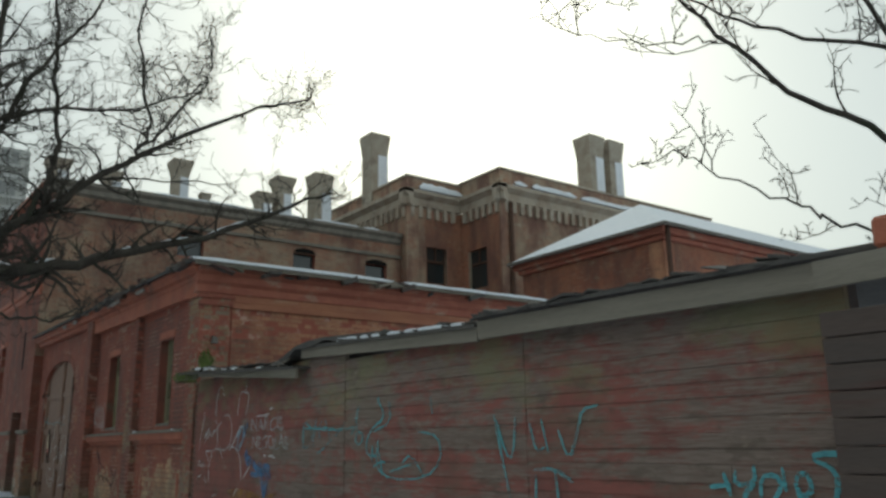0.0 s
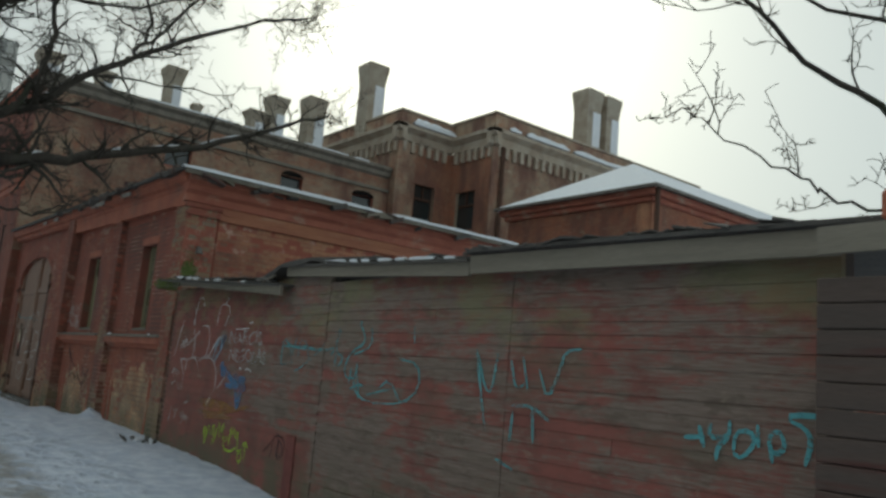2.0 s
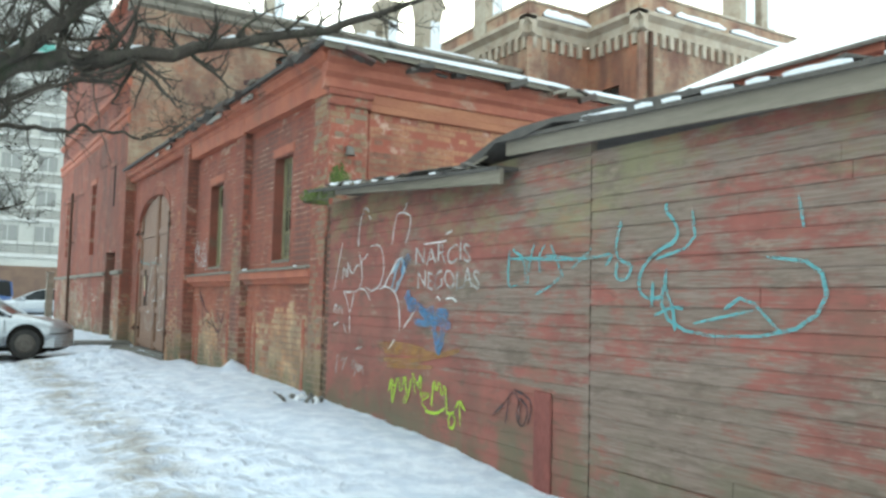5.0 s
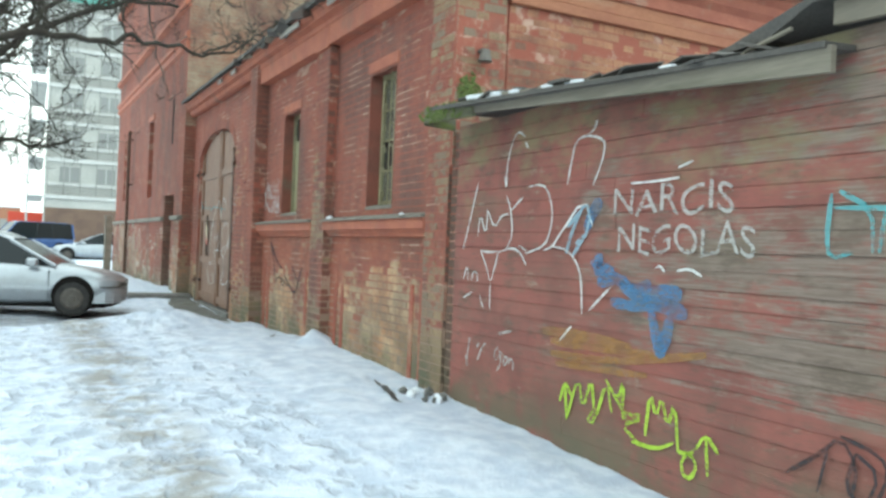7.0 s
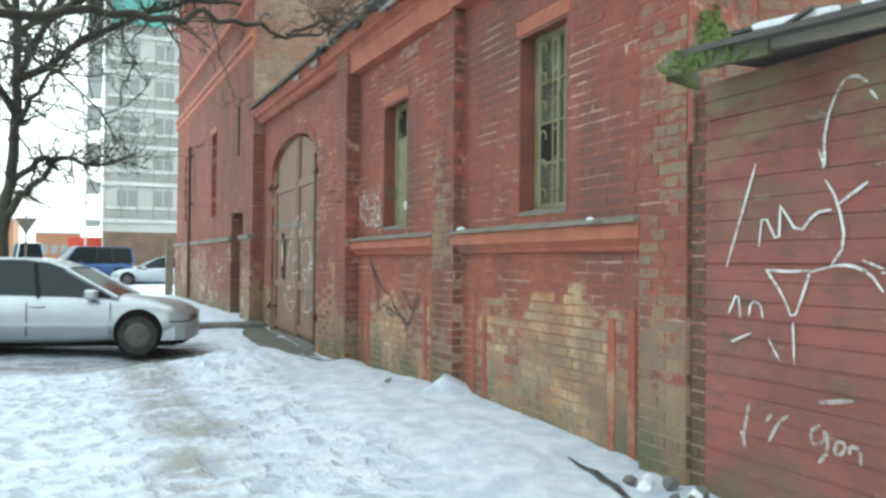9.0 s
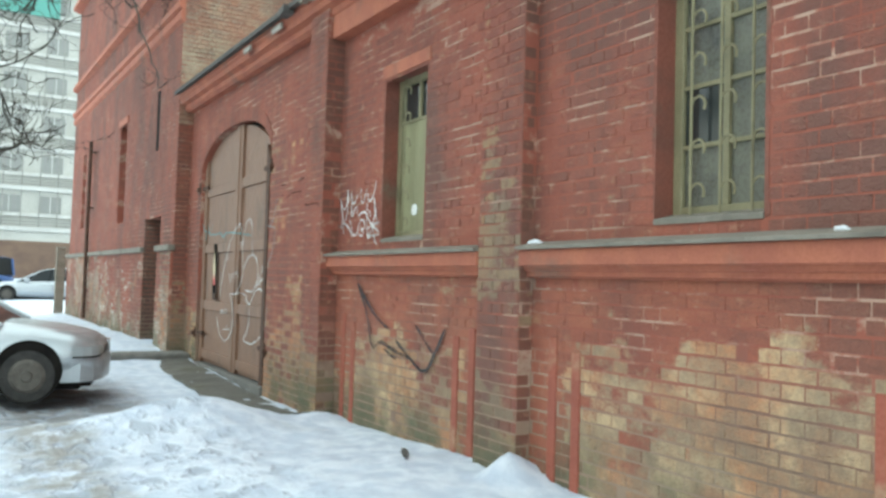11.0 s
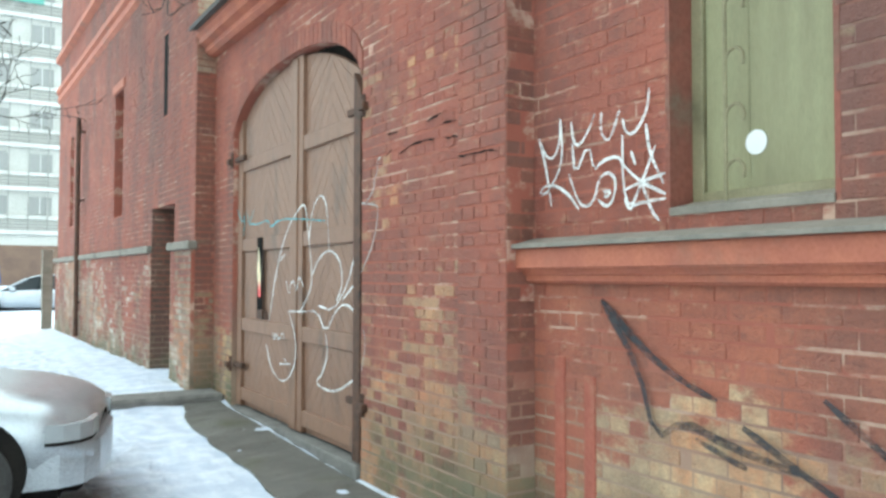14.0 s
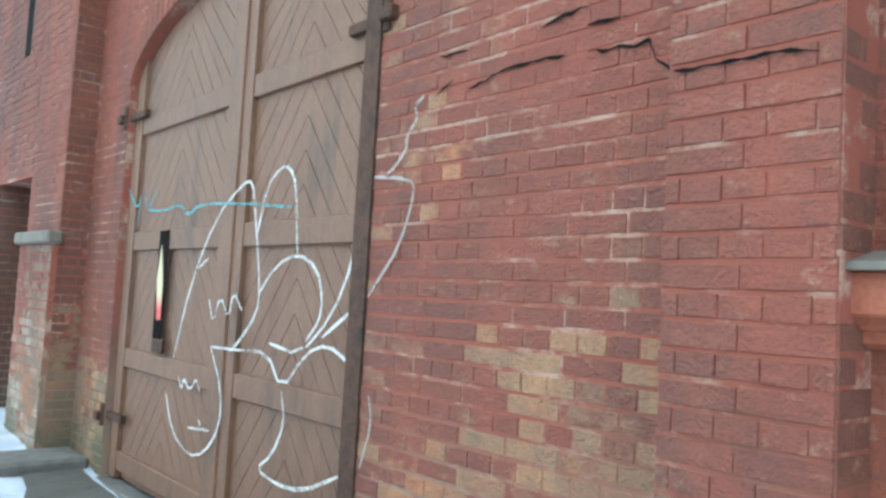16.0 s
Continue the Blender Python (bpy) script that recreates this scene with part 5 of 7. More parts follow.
# ---------------------------------------------------------------- cars
def car(name, label, paint, at, rz, length=4.15, height=1.42, width=1.72, van=False):
    c = thing(name, label, "car", at, rz, "parked cars")
    L, W, H = length, width / 2, height
    f = L / 4.15
    #         x      zb    belt  top of body, half width
    st = [(-2.05, 0.42, 0.62, 0.72, 0.74), (-1.95, 0.30, 0.74, 0.92, 0.92), (-1.5, 0.24, 0.80, 0.94, 0.99), (-0.6, 0.20, 0.80, 0.90, 1.0), (0.4, 0.20, 0.78, 0.88, 1.0), (0.95, 0.22, 0.76, 0.86, 1.0),
          (1.45, 0.24, 0.71, 0.80, 0.985), (1.68, 0.26, 0.67, 0.755, 0.955), (1.83, 0.28, 0.63, 0.705, 0.90), (1.93, 0.30, 0.59, 0.645, 0.82), (1.99, 0.33, 0.53, 0.57, 0.70)]
    ring = lambda x, zb, zm, zt, k: [(x * f, W * k * u, z) for u, z in ((0.8, zb), (0.97, zb + 0.08), (1.0, (zb + zm) / 2), (0.985, zm), (0.9, zt), (0.5, zt + 0.025), (0.0, zt + 0.035))]
    vs, fs = [], []
    n = 13
    for s in st:
        r = ring(*s)
        vs += r + [(x, -y, z) for x, y, z in reversed(r[:-1])]
    for i in range(len(st) - 1):
        fs += [(i * n + k, i * n + k + 1, (i + 1) * n + k + 1, (i + 1) * n + k) for k in range(n - 1)]
        fs.append((i * n + n - 1, i * n, (i + 1) * n, (i + 1) * n + n - 1))
    fs += [tuple(range(n))[::-1], tuple((len(st) - 1) * n + k for k in range(n))]
    body = part("body", (vs, fs), paint, c, smooth=True)
    # cabin: glass shell with painted roof and pillars
    top = H
    if van:
        prof = [(-1.95, 0.9), (-1.9, top - 0.06), (-1.7, top), (0.6, top), (0.8, top - 0.05), (1.5, 0.84)]
    else:
        prof = [(-1.85, 0.9), (-1.62, 1.17), (-1.35, top - 0.07), (-0.8, top), (-0.35, top), (-0.02, top - 0.04), (0.25, top - 0.14), (1.0, 0.86)]
    vs, fs = [], []
    for x, z in prof:
        k = (z - 0.8) / (H - 0.8)
        w = W * (0.93 - 0.2 * k)
        vs += [(x * f, w, z), (x * f, w * 0.6, z + 0.025 * k), (x * f, -w * 0.6, z + 0.025 * k), (x * f, -w, z)]
    m = len(prof)
    for i in range(m - 1):
        fs += [(4 * i + k, 4 * i + k + 1, 4 * i + k + 5, 4 * i + k + 4) for k in range(3)]
    fs += [tuple(4 * i for i in range(m)), tuple(4 * i + 3 for i in reversed(range(m)))]
    part("glass_cabin", (vs, fs), M_CARGLASS, c, "dark glass cabin")
    i0, i1 = (1, 4) if van else (2, 6)
    rv, rf = [], []
    for x, z in prof[i0:i1 + 1]:
        k = (z - 0.8) / (H - 0.8)
        w = W * (0.93 - 0.2 * k) + 0.012
        rv += [(x * f, w, z - 0.05), (x * f, w * 0.93, z + 0.012), (x * f, w * 0.55, z + 0.035), (x * f, -w * 0.55, z + 0.035), (x * f, -w * 0.93, z + 0.012), (x * f, -w, z - 0.05)]
    rf = [(6 * i + k, 6 * i + k + 1, 6 * i + k + 7, 6 * i + k + 6) for i in range(i1 - i0) for k in range(5)]
    part("roof", (rv, rf), paint, c, smooth=True)
    for s in (-1, 1):
        for a, b, r in ((prof[-1], prof[i1], 0.035), (prof[0], prof[i0], 0.06), ((-0.1, 0.86), (-0.2, top - 0.05), 0.03), ((-0.95, 0.86), (-0.85, top - 0.06), 0.03)):
            q = [(p[0] * f, s * (W * (0.93 - 0.2 * (p[1] - 0.8) / (H - 0.8)) + 0.004), p[1]) for p in (a, b)]
            part("pillar", tube(q, [r, r], 6), paint if r > 0.03 else M_CARGLASS, c)
        part("mirror", boxes([(0.56 * f, 0.74 * f, s * W * 0.98 - 0.09 + s * 0.05, s * W * 0.98 + 0.09 + s * 0.05, 0.85, 0.99)], 0.03), paint, c)
        lamp_ = part("headlight", prism([(x * f, s * y * W) for x, y in ((1.74, 0.44), (2.004, 0.44), (1.992, 0.70), (1.965, 0.78), (1.93, 0.855), (1.84, 0.925), (1.74, 0.955))], "z", 0.52, 0.625), M_LAMPGLASS, c, "clear headlight")
        part("lamp_bezel", prism([(x * f, s * y * W) for x, y in ((1.74, 0.42), (2.0, 0.42), (1.99, 0.71), (1.93, 0.86), (1.84, 0.935), (1.74, 0.96))], "z", 0.50, 0.519), M_DARK, lamp_)
        part("side_trim", boxes([(-1.2 * f, 0.95 * f, s * W * 1.0 - 0.012, s * W * 1.0 + 0.012, 0.44, 0.5)], 0.005), paint, c)
        part("door_handle", boxes([(-0.2 * f, 0.0, s * W * 0.99 - 0.02, s * W * 0.99 + 0.02, 0.72, 0.76)], 0.008), paint, c)
        for x in (0.905 * f, -0.25 * f):
            part("door_seam", boxes([(x, x + 0.01, s * W * 1.0 - 0.006, s * W * 1.0 + 0.004, 0.3, 0.8)]), M_DARK, c)
        for x in (1.3 * f, -1.22 * f):
            # no hollow is cut: a black disc paints the shade of the arch
            wheel = bmesh.new()
            bmesh.ops.create_cone(wheel, cap_ends=True, segments=28, radius1=0.345, radius2=0.345, depth=0.1, matrix=pose(x, s * (W - 0.04), 0.36, 90, 0, 0))
            part("wheel_arch", wheel, M_DARK, c, "black disc standing in for the shaded wheel arch")
            ty = bmesh.new()
            bmesh.ops.create_cone(ty, cap_ends=True, segments=32, radius1=0.31, radius2=0.31, depth=0.2, matrix=pose(x, s * (W - 0.075), 0.31, 90, 0, 0))
            bmesh.ops.bevel(ty, geom=[e for e in ty.edges if len(e.link_faces) == 2 and e.calc_face_angle() > 1], offset=0.03, segments=2, affect="EDGES")
            tyre = part("wheel", ty, M_TYRE, c, "black tyre")
            rim = bmesh.new()
            bmesh.ops.create_cone(rim, cap_ends=True, segments=24, radius1=0.2, radius2=0.15, depth=0.03, matrix=pose(x, s * (W + 0.032), 0.31, -90 * s, 0, 0))
            part("rim", rim, M_RIM, tyre, "dirty steel rim")
            hub = bmesh.new()
            bmesh.ops.create_cone(hub, cap_ends=True, segments=16, radius1=0.07, radius2=0.05, depth=0.03, matrix=pose(x, s * (W + 0.052), 0.31, -90 * s, 0, 0))
            part("hub_cap", hub, M_RIM, tyre)
    part("grille", boxes([(1.9 * f, 1.99 * f, -0.3, 0.3, 0.48, 0.6)], 0.02), M_DARK, c)
    part("bumper", prism([(x * f, y * W) for x, y in ((1.6, -0.95), (1.82, -0.9), (1.95, -0.78), (2.02, -0.5), (2.04, 0.0), (2.02, 0.5), (1.95, 0.78), (1.82, 0.9), (1.6, 0.95))], "z", 0.23, 0.47), paint, c)
    part("air_dam", boxes([(1.6 * f, 1.93 * f, -W * 0.7, W * 0.7, 0.16, 0.225)], 0.03), M_DARK, c)
    part("underbody", boxes([(-1.8 * f, 1.8 * f, -W * 0.8, W * 0.8, 0.14, 0.26)]), M_DARK, c)
    return c


M_CARGLASS = glass_material("car_glass", (0.016, 0.02, 0.022), 0.3)
M_LAMPGLASS = plain("lamp_glass", (0.36, 0.38, 0.39), 0.12)
M_TYRE = grained("rubber", (0.025, 0.024, 0.023), (0.045, 0.042, 0.04), 10.0, 0.85)
M_RIM = grained("dirty_steel", (0.14, 0.125, 0.11), (0.09, 0.08, 0.07), 12.0, 0.6, 0.4)
M_SILVER = grained("silver_car_paint", (0.52, 0.55, 0.58), (0.46, 0.49, 0.52), 2.0, 0.3, 0.55, fine=200, bump=0.03, dark=(0.34, 0.33, 0.33))
M_BLUECAR = grained("blue_car_paint", (0.03, 0.07, 0.20), (0.04, 0.085, 0.22), 2.0, 0.3, 0.2, fine=200, bump=0.02)
M_GREYCAR = grained("grey_car_paint", (0.25, 0.27, 0.29), (0.2, 0.22, 0.24), 2.0, 0.35, 0.3, fine=200, bump=0.02)
CARS = (("hatchback_car", "dusty silver hatchback parked across the pavement", M_SILVER, (-3.72, 10.0, 0.03), -14, {}),
        ("saloon_car", "silver saloon parked beyond the brick building", M_SILVER, (-0.2, 37.0, 0.2), 172, {"length": 4.5}),
        ("blue_van", "dark blue van parked in the street", M_BLUECAR, (-3.4, 44.5, 0.35), 200, {"height": 1.8, "length": 4.6, "van": True}),
        ("grey_car", "grey car parked far down the street", M_GREYCAR, (-9.2, 50.0, 0.5), 95, {}),
        ("white_van", "pale van parked far down the street", M_SILVER, (-7.2, 56.0, 0.6), 100, {"height": 1.9, "van": True}))
for n_, l_, p_, a_, r_, k_ in CARS:
    car(n_, l_, p_, a_, r_, **k_)


# ---------------------------------------------------------------- street end
def tall_flats():
    b = thing("apartment_building", "tall pale panel building wrapped in scaffold netting", "building")
    X0, X1, Y = -2.4, 6.0, 62.0
    part("wall", boxes([(X0, X1, Y, Y + 14, 0, 27)]), M_PALE, b)
    part("base_storey", boxes([(X0 - 0.05, X1, Y - 0.06, Y, 0.0, 3.6)], 0.01), M_BROWNWALL, b)
    for k in range(8):
        z = 4.3 + 2.85 * k
        part("floor_band", boxes([(X0 - 0.12, X1, Y - 0.25, Y - 0.01, z, z + 0.3)], 0.02), M_PALE2, b)
        part("rail_band", boxes([(X0 - 0.1, X1, Y - 0.2, Y - 0.01, z + 1.0, z + 1.25)], 0.02), M_PALE2, b)
        for j in range(3):
            x = X0 + 0.9 + 2.6 * j
            w = part("window", boxes([(x, x + 1.4, Y - 0.05, Y - 0.01, z + 1.3, z + 2.5)], 0.01), M_PALEGLASS, b, "pale curtained window")
            part("sash", boxes([(x + 0.67, x + 0.73, Y - 0.09, Y - 0.05, z + 1.3, z + 2.5)]), M_PALE2, w)
        for dz in (0.42, 0.62, 0.82):
            part("balcony_rail", boxes([(X0 - 0.1, X1, Y - 0.32, Y - 0.28, z + dz, z + dz + 0.06)]), M_RAIL, b)
        for j in range(8):
            part("balcony_post", boxes([(X0 + 1.15 * j, X0 + 1.15 * j + 0.08, Y - 0.33, Y - 0.25, z + 0.3, z + 2.85)]), M_RAIL, b)
        part("scaffold_deck", boxes([(X0 - 1.3, X0 - 0.2, Y - 1.0, Y + 12, z + 0.1, z + 0.16)]), M_PALE2, b)
    for j in range(6):
        part("scaffold_pole", tube([(X0 - 1.3, Y - 1.0 + 2.5 * j, 0.6), (X0 - 1.3, Y - 1.0 + 2.5 * j, 26)], [0.05, 0.05], 6), M_PALE2, b)
    for z0, z1, y0, y1 in ((13.6, 15.2, -1.1, 1.2), (18.6, 24.5, -1.1, 5.0), (9.6, 10.6, 1.5, 4.0)):
        part("netting", boxes([(X0 - 1.36, X0 - 1.34, Y + y0, Y + y1, z0, z1)]), M_NET, b, "torn teal netting")
    part("netting", boxes([(X0 + 0.4, X0 + 4.2, Y - 0.4, Y - 0.36, 19.5, 21.6)]), M_NET, b, "torn teal netting")
    return b


M_PALE = grained("pale_panels", (0.46, 0.45, 0.41), (0.55, 0.54, 0.50), 0.5, 0.9, fine=8, dark=(0.36, 0.35, 0.32))
M_PALE2 = grained("white_panels", (0.62, 0.61, 0.58), (0.52, 0.51, 0.48), 0.8, 0.85, fine=8)
M_PALEGLASS = plain("far_window", (0.27, 0.27, 0.255), 0.3)
M_RAIL = grained("grey_rails", (0.36, 0.35, 0.32), (0.28, 0.275, 0.25), 1.0, 0.8, fine=8)
M_BROWNWALL = grained("brown_base", (0.20, 0.13, 0.09), (0.14, 0.09, 0.07), 1.0, 0.9)
M_NET = plain("teal_netting", (0.13, 0.33, 0.28), 0.8)
tall_flats()

sign = thing("road_sign", "triangular road sign seen from behind on grey post", "sign", (-5.75, 33.0, 0.1))
part("post", tube([(0, 0, 0), (0, 0, 3.2)], [0.04, 0.04], 8), M_ZINC, sign)
part("plate", prism([(-0.42, 3.05), (0.42, 3.05), (0.0, 2.35)], "y", 0.045, 0.06), M_ZINC, sign, "dull grey back of the plate")
lamp_post = thing("street_lamp", "pale steel lamp post at the street end", "street lamp", (-6.6, 31.0, 0.1))
part("pole", tube([(0, 0, 0), (0, 0, 4), (0, 0, 9)], [0.11, 0.09, 0.06], 10), plain("galvanised_steel", (0.5, 0.5, 0.48), 0.5, 0.4), lamp_post)
part("arm", tube([(0, 0, 9), (0.6, 0, 9.4), (1.4, 0, 9.5)], [0.05, 0.045, 0.04], 8), M_ZINC, lamp_post)
part("lantern", boxes([(1.3, 1.9, -0.12, 0.12, 9.42, 9.56)], 0.03), M_ZINC, lamp_post)
for x0, x1, y, h, c, l in ((-24, -13, 120, 7, (0.38, 0.20, 0.12), "low orange-brown house at the street end"), (-40, -26, 130, 10, (0.40, 0.36, 0.30), "pale house at the street end"), (-12, -5, 150, 6, (0.36, 0.17, 0.10), "low red-brown house far off")):
    h_ = thing("house", l, "house", (0, 0, 0), 0, "houses at the street end")
    part("wall", boxes([(x0, x1, y, y + 10, 0, h)]), plain("far_wall", c, 0.9), h_)
    part("roof", prism([(x0 - 0.4, h), (x1 + 0.4, h), ((x0 + x1) / 2, h + 3)], "y", y - 0.3, y + 10.3), M_SNOWCAP, h_)
    for k in range(4):
        x = x0 + (k + 0.6) * (x1 - x0) / 4.6
        part("window", boxes([(x, x + 1.1, y - 0.06, y - 0.01, h * 0.4, h * 0.4 + 1.6)]), M_PALEGLASS, h_)
hoarding = tagged(mesh_ob("hoarding", boxes([(-5.2, -1.9, 76, 76.15, 0.6, 3.5)], 0.03), plain("red_hoarding", (0.62, 0.07, 0.035), 0.6)), "red hoarding across the street end", "hoarding")


# ---------------------------------------------------------------- trees
def grow(rng, p, d, length, r, depth, out, bend=0.2, droop=0.0):
    """One crooked branch with short spurs."""
    n = 6 if depth > 1 else 4
    pts, rad = [Vector(p)], [r]
    turn = Vector((rng.gauss(0, 0.1), rng.gauss(0, 0.1), rng.gauss(0.05, 0.1)))
    for i in range(n):
        d = (d + turn + Vector((rng.gauss(0, bend), rng.gauss(0, bend), rng.gauss(0, bend) + droop))).normalized()
        pts.append(pts[-1] + d * (length / n))
        rad.append(max(0.005, r * (1 - 0.7 * (i + 1) / n)))
    out.append(tube(pts, rad, 6 if r > 0.05 else (4 if r > 0.015 else 3)))
    if depth <= 0:
        return
    for i in range(1, n + 1):
        if rng.random() < 0.85:
            side = Vector((rng.gauss(0, 1), rng.gauss(0, 1), rng.gauss(0.25, 0.8)))
            nd = (d * 0.5 + side.normalized() * 0.9).normalized()
            grow(rng, pts[i], nd, length * rng.uniform(0.28, 0.55), max(0.007, rad[i] * 0.75), depth - 1, out, bend * 1.1, droop)


def limb(rng, pts, r0, r1, out, twigs, tl, depth, snow=None, where=(0.15, 1.0)):
    """A bough through given points, smoothed, with twigs along it."""
    P = [Vector(p) for p in pts]
    for _ in range(2):
        P = [P[0]] + [q for a, b in zip(P, P[1:]) for q in (a.lerp(b, 0.25), a.lerp(b, 0.75))] + [P[-1]]
    n = len(P) - 1
    P = [p + Vector((rng.gauss(0, 0.03), rng.gauss(0, 0.03), rng.gauss(0, 0.03))) if 0 < i < n else p for i, p in enumerate(P)]
    rad = [r0 + (r1 - r0) * i / n for i in range(n + 1)]
    out.append(tube(P, rad, 8))
    for _ in range(twigs):
        k = rng.uniform(*where) * n
        i = min(n - 1, int(k))
        p = P[i].lerp(P[i + 1], k - i)
        d = (P[i + 1] - P[i]).normalized()
        nd = (d * 0.6 + Vector((rng.gauss(0, 0.7), rng.gauss(0, 0.7), rng.gauss(0.1, 0.7)))).normalized()
        grow(rng, p, nd, tl * rng.uniform(0.5, 1.1), max(0.011, min(0.045, rad[i] * 0.42)), depth, out, 0.16)
    if snow is not None:
        for i in range(n):
            if rng.random() < 0.5:
                a, b = P[i] + Vector((0, 0, rad[i] * 0.75)), P[i + 1] + Vector((0, 0, rad[i] * 0.75))
                snow.append(tube([a, a.lerp(b, 0.5), b], [rad[i] * 0.3, rad[i] * 0.6, rad[i] * 0.25], 6))


def street_tree():
    t = thing("tree", "bare dark street tree with crooked boughs", "tree", (0, 0, 0), 0, "bare trees")
    rng = random.Random(42)
    trunk, crown = [], []
    limb(rng, [(-5.35, 17.3, -0.2), (-5.2, 17.2, 1.9), (-5.05, 17.1, 3.3), (-4.9, 17.0, 5.2), (-5.0, 16.9, 8.0), (-5.2, 17.0, 11.5)], 0.17, 0.06, trunk, 0, 1, 0)
    part("trunk", merge(trunk), M_BARK, t, smooth=True)
    limb(rng, [(-5.0, 17.0, 5.5), (-4.3, 15.5, 6.6), (-3.6, 14.2, 7.2), (-2.9, 13.2, 8.2)], 0.10, 0.02, crown, 41, 1.9, 2)
    limb(rng, [(-5.05, 17.0, 4.2), (-4.6, 16.0, 5.0), (-4.1, 15.2, 5.4), (-3.5, 14.6, 6.2)], 0.08, 0.02, crown, 34, 1.6, 2)
    limb(rng, [(-5.1, 17.1, 2.5), (-4.76, 16.95, 3.05), (-4.35, 16.8, 3.25), (-4.2, 16.7, 3.7)], 0.11, 0.05, crown, 14, 1.0, 2)
    limb(rng, [(-5.1, 17.1, 3.2), (-4.4, 16.7, 3.75), (-3.8, 16.5, 3.85), (-3.4, 16.3, 3.6), (-2.4, 16.0, 3.9)], 0.09, 0.02, crown, 27, 1.3, 2)
    limb(rng, [(-4.95, 17.0, 5.5), (-3.4, 16.2, 6.6), (-1.9, 15.5, 7.3), (-0.9, 15.1, 7.5), (0.4, 14.6, 7.2)], 0.10, 0.025, crown, 44, 1.8, 2)
    limb(rng, [(-5.0, 16.9, 7.0), (-6.5, 16.0, 9.0), (-7.5, 15.0, 11.0)], 0.10, 0.02, crown, 24, 2.2, 2)
    limb(rng, [(-5.0, 17.0, 6.5), (-4.2, 19.0, 8.5), (-3.4, 20.5, 10.5)], 0.10, 0.02, crown, 24, 2.2, 2)
    limb(rng, [(-4.95, 17.0, 4.8), (-5.8, 15.5, 6.0), (-6.2, 14.2, 7.5), (-6.0, 13.0, 8.8)], 0.10, 0.02, crown, 31, 2.0, 2)
    limb(rng, [(-0.9, 15.1, 7.4), (-0.9, 14.0, 6.2), (-0.75, 13.2, 5.2), (-0.65, 12.7, 4.6)], 0.025, 0.006, crown, 5, 0.8, 1)
    part("crown", merge(crown), M_BARK, t, smooth=True)


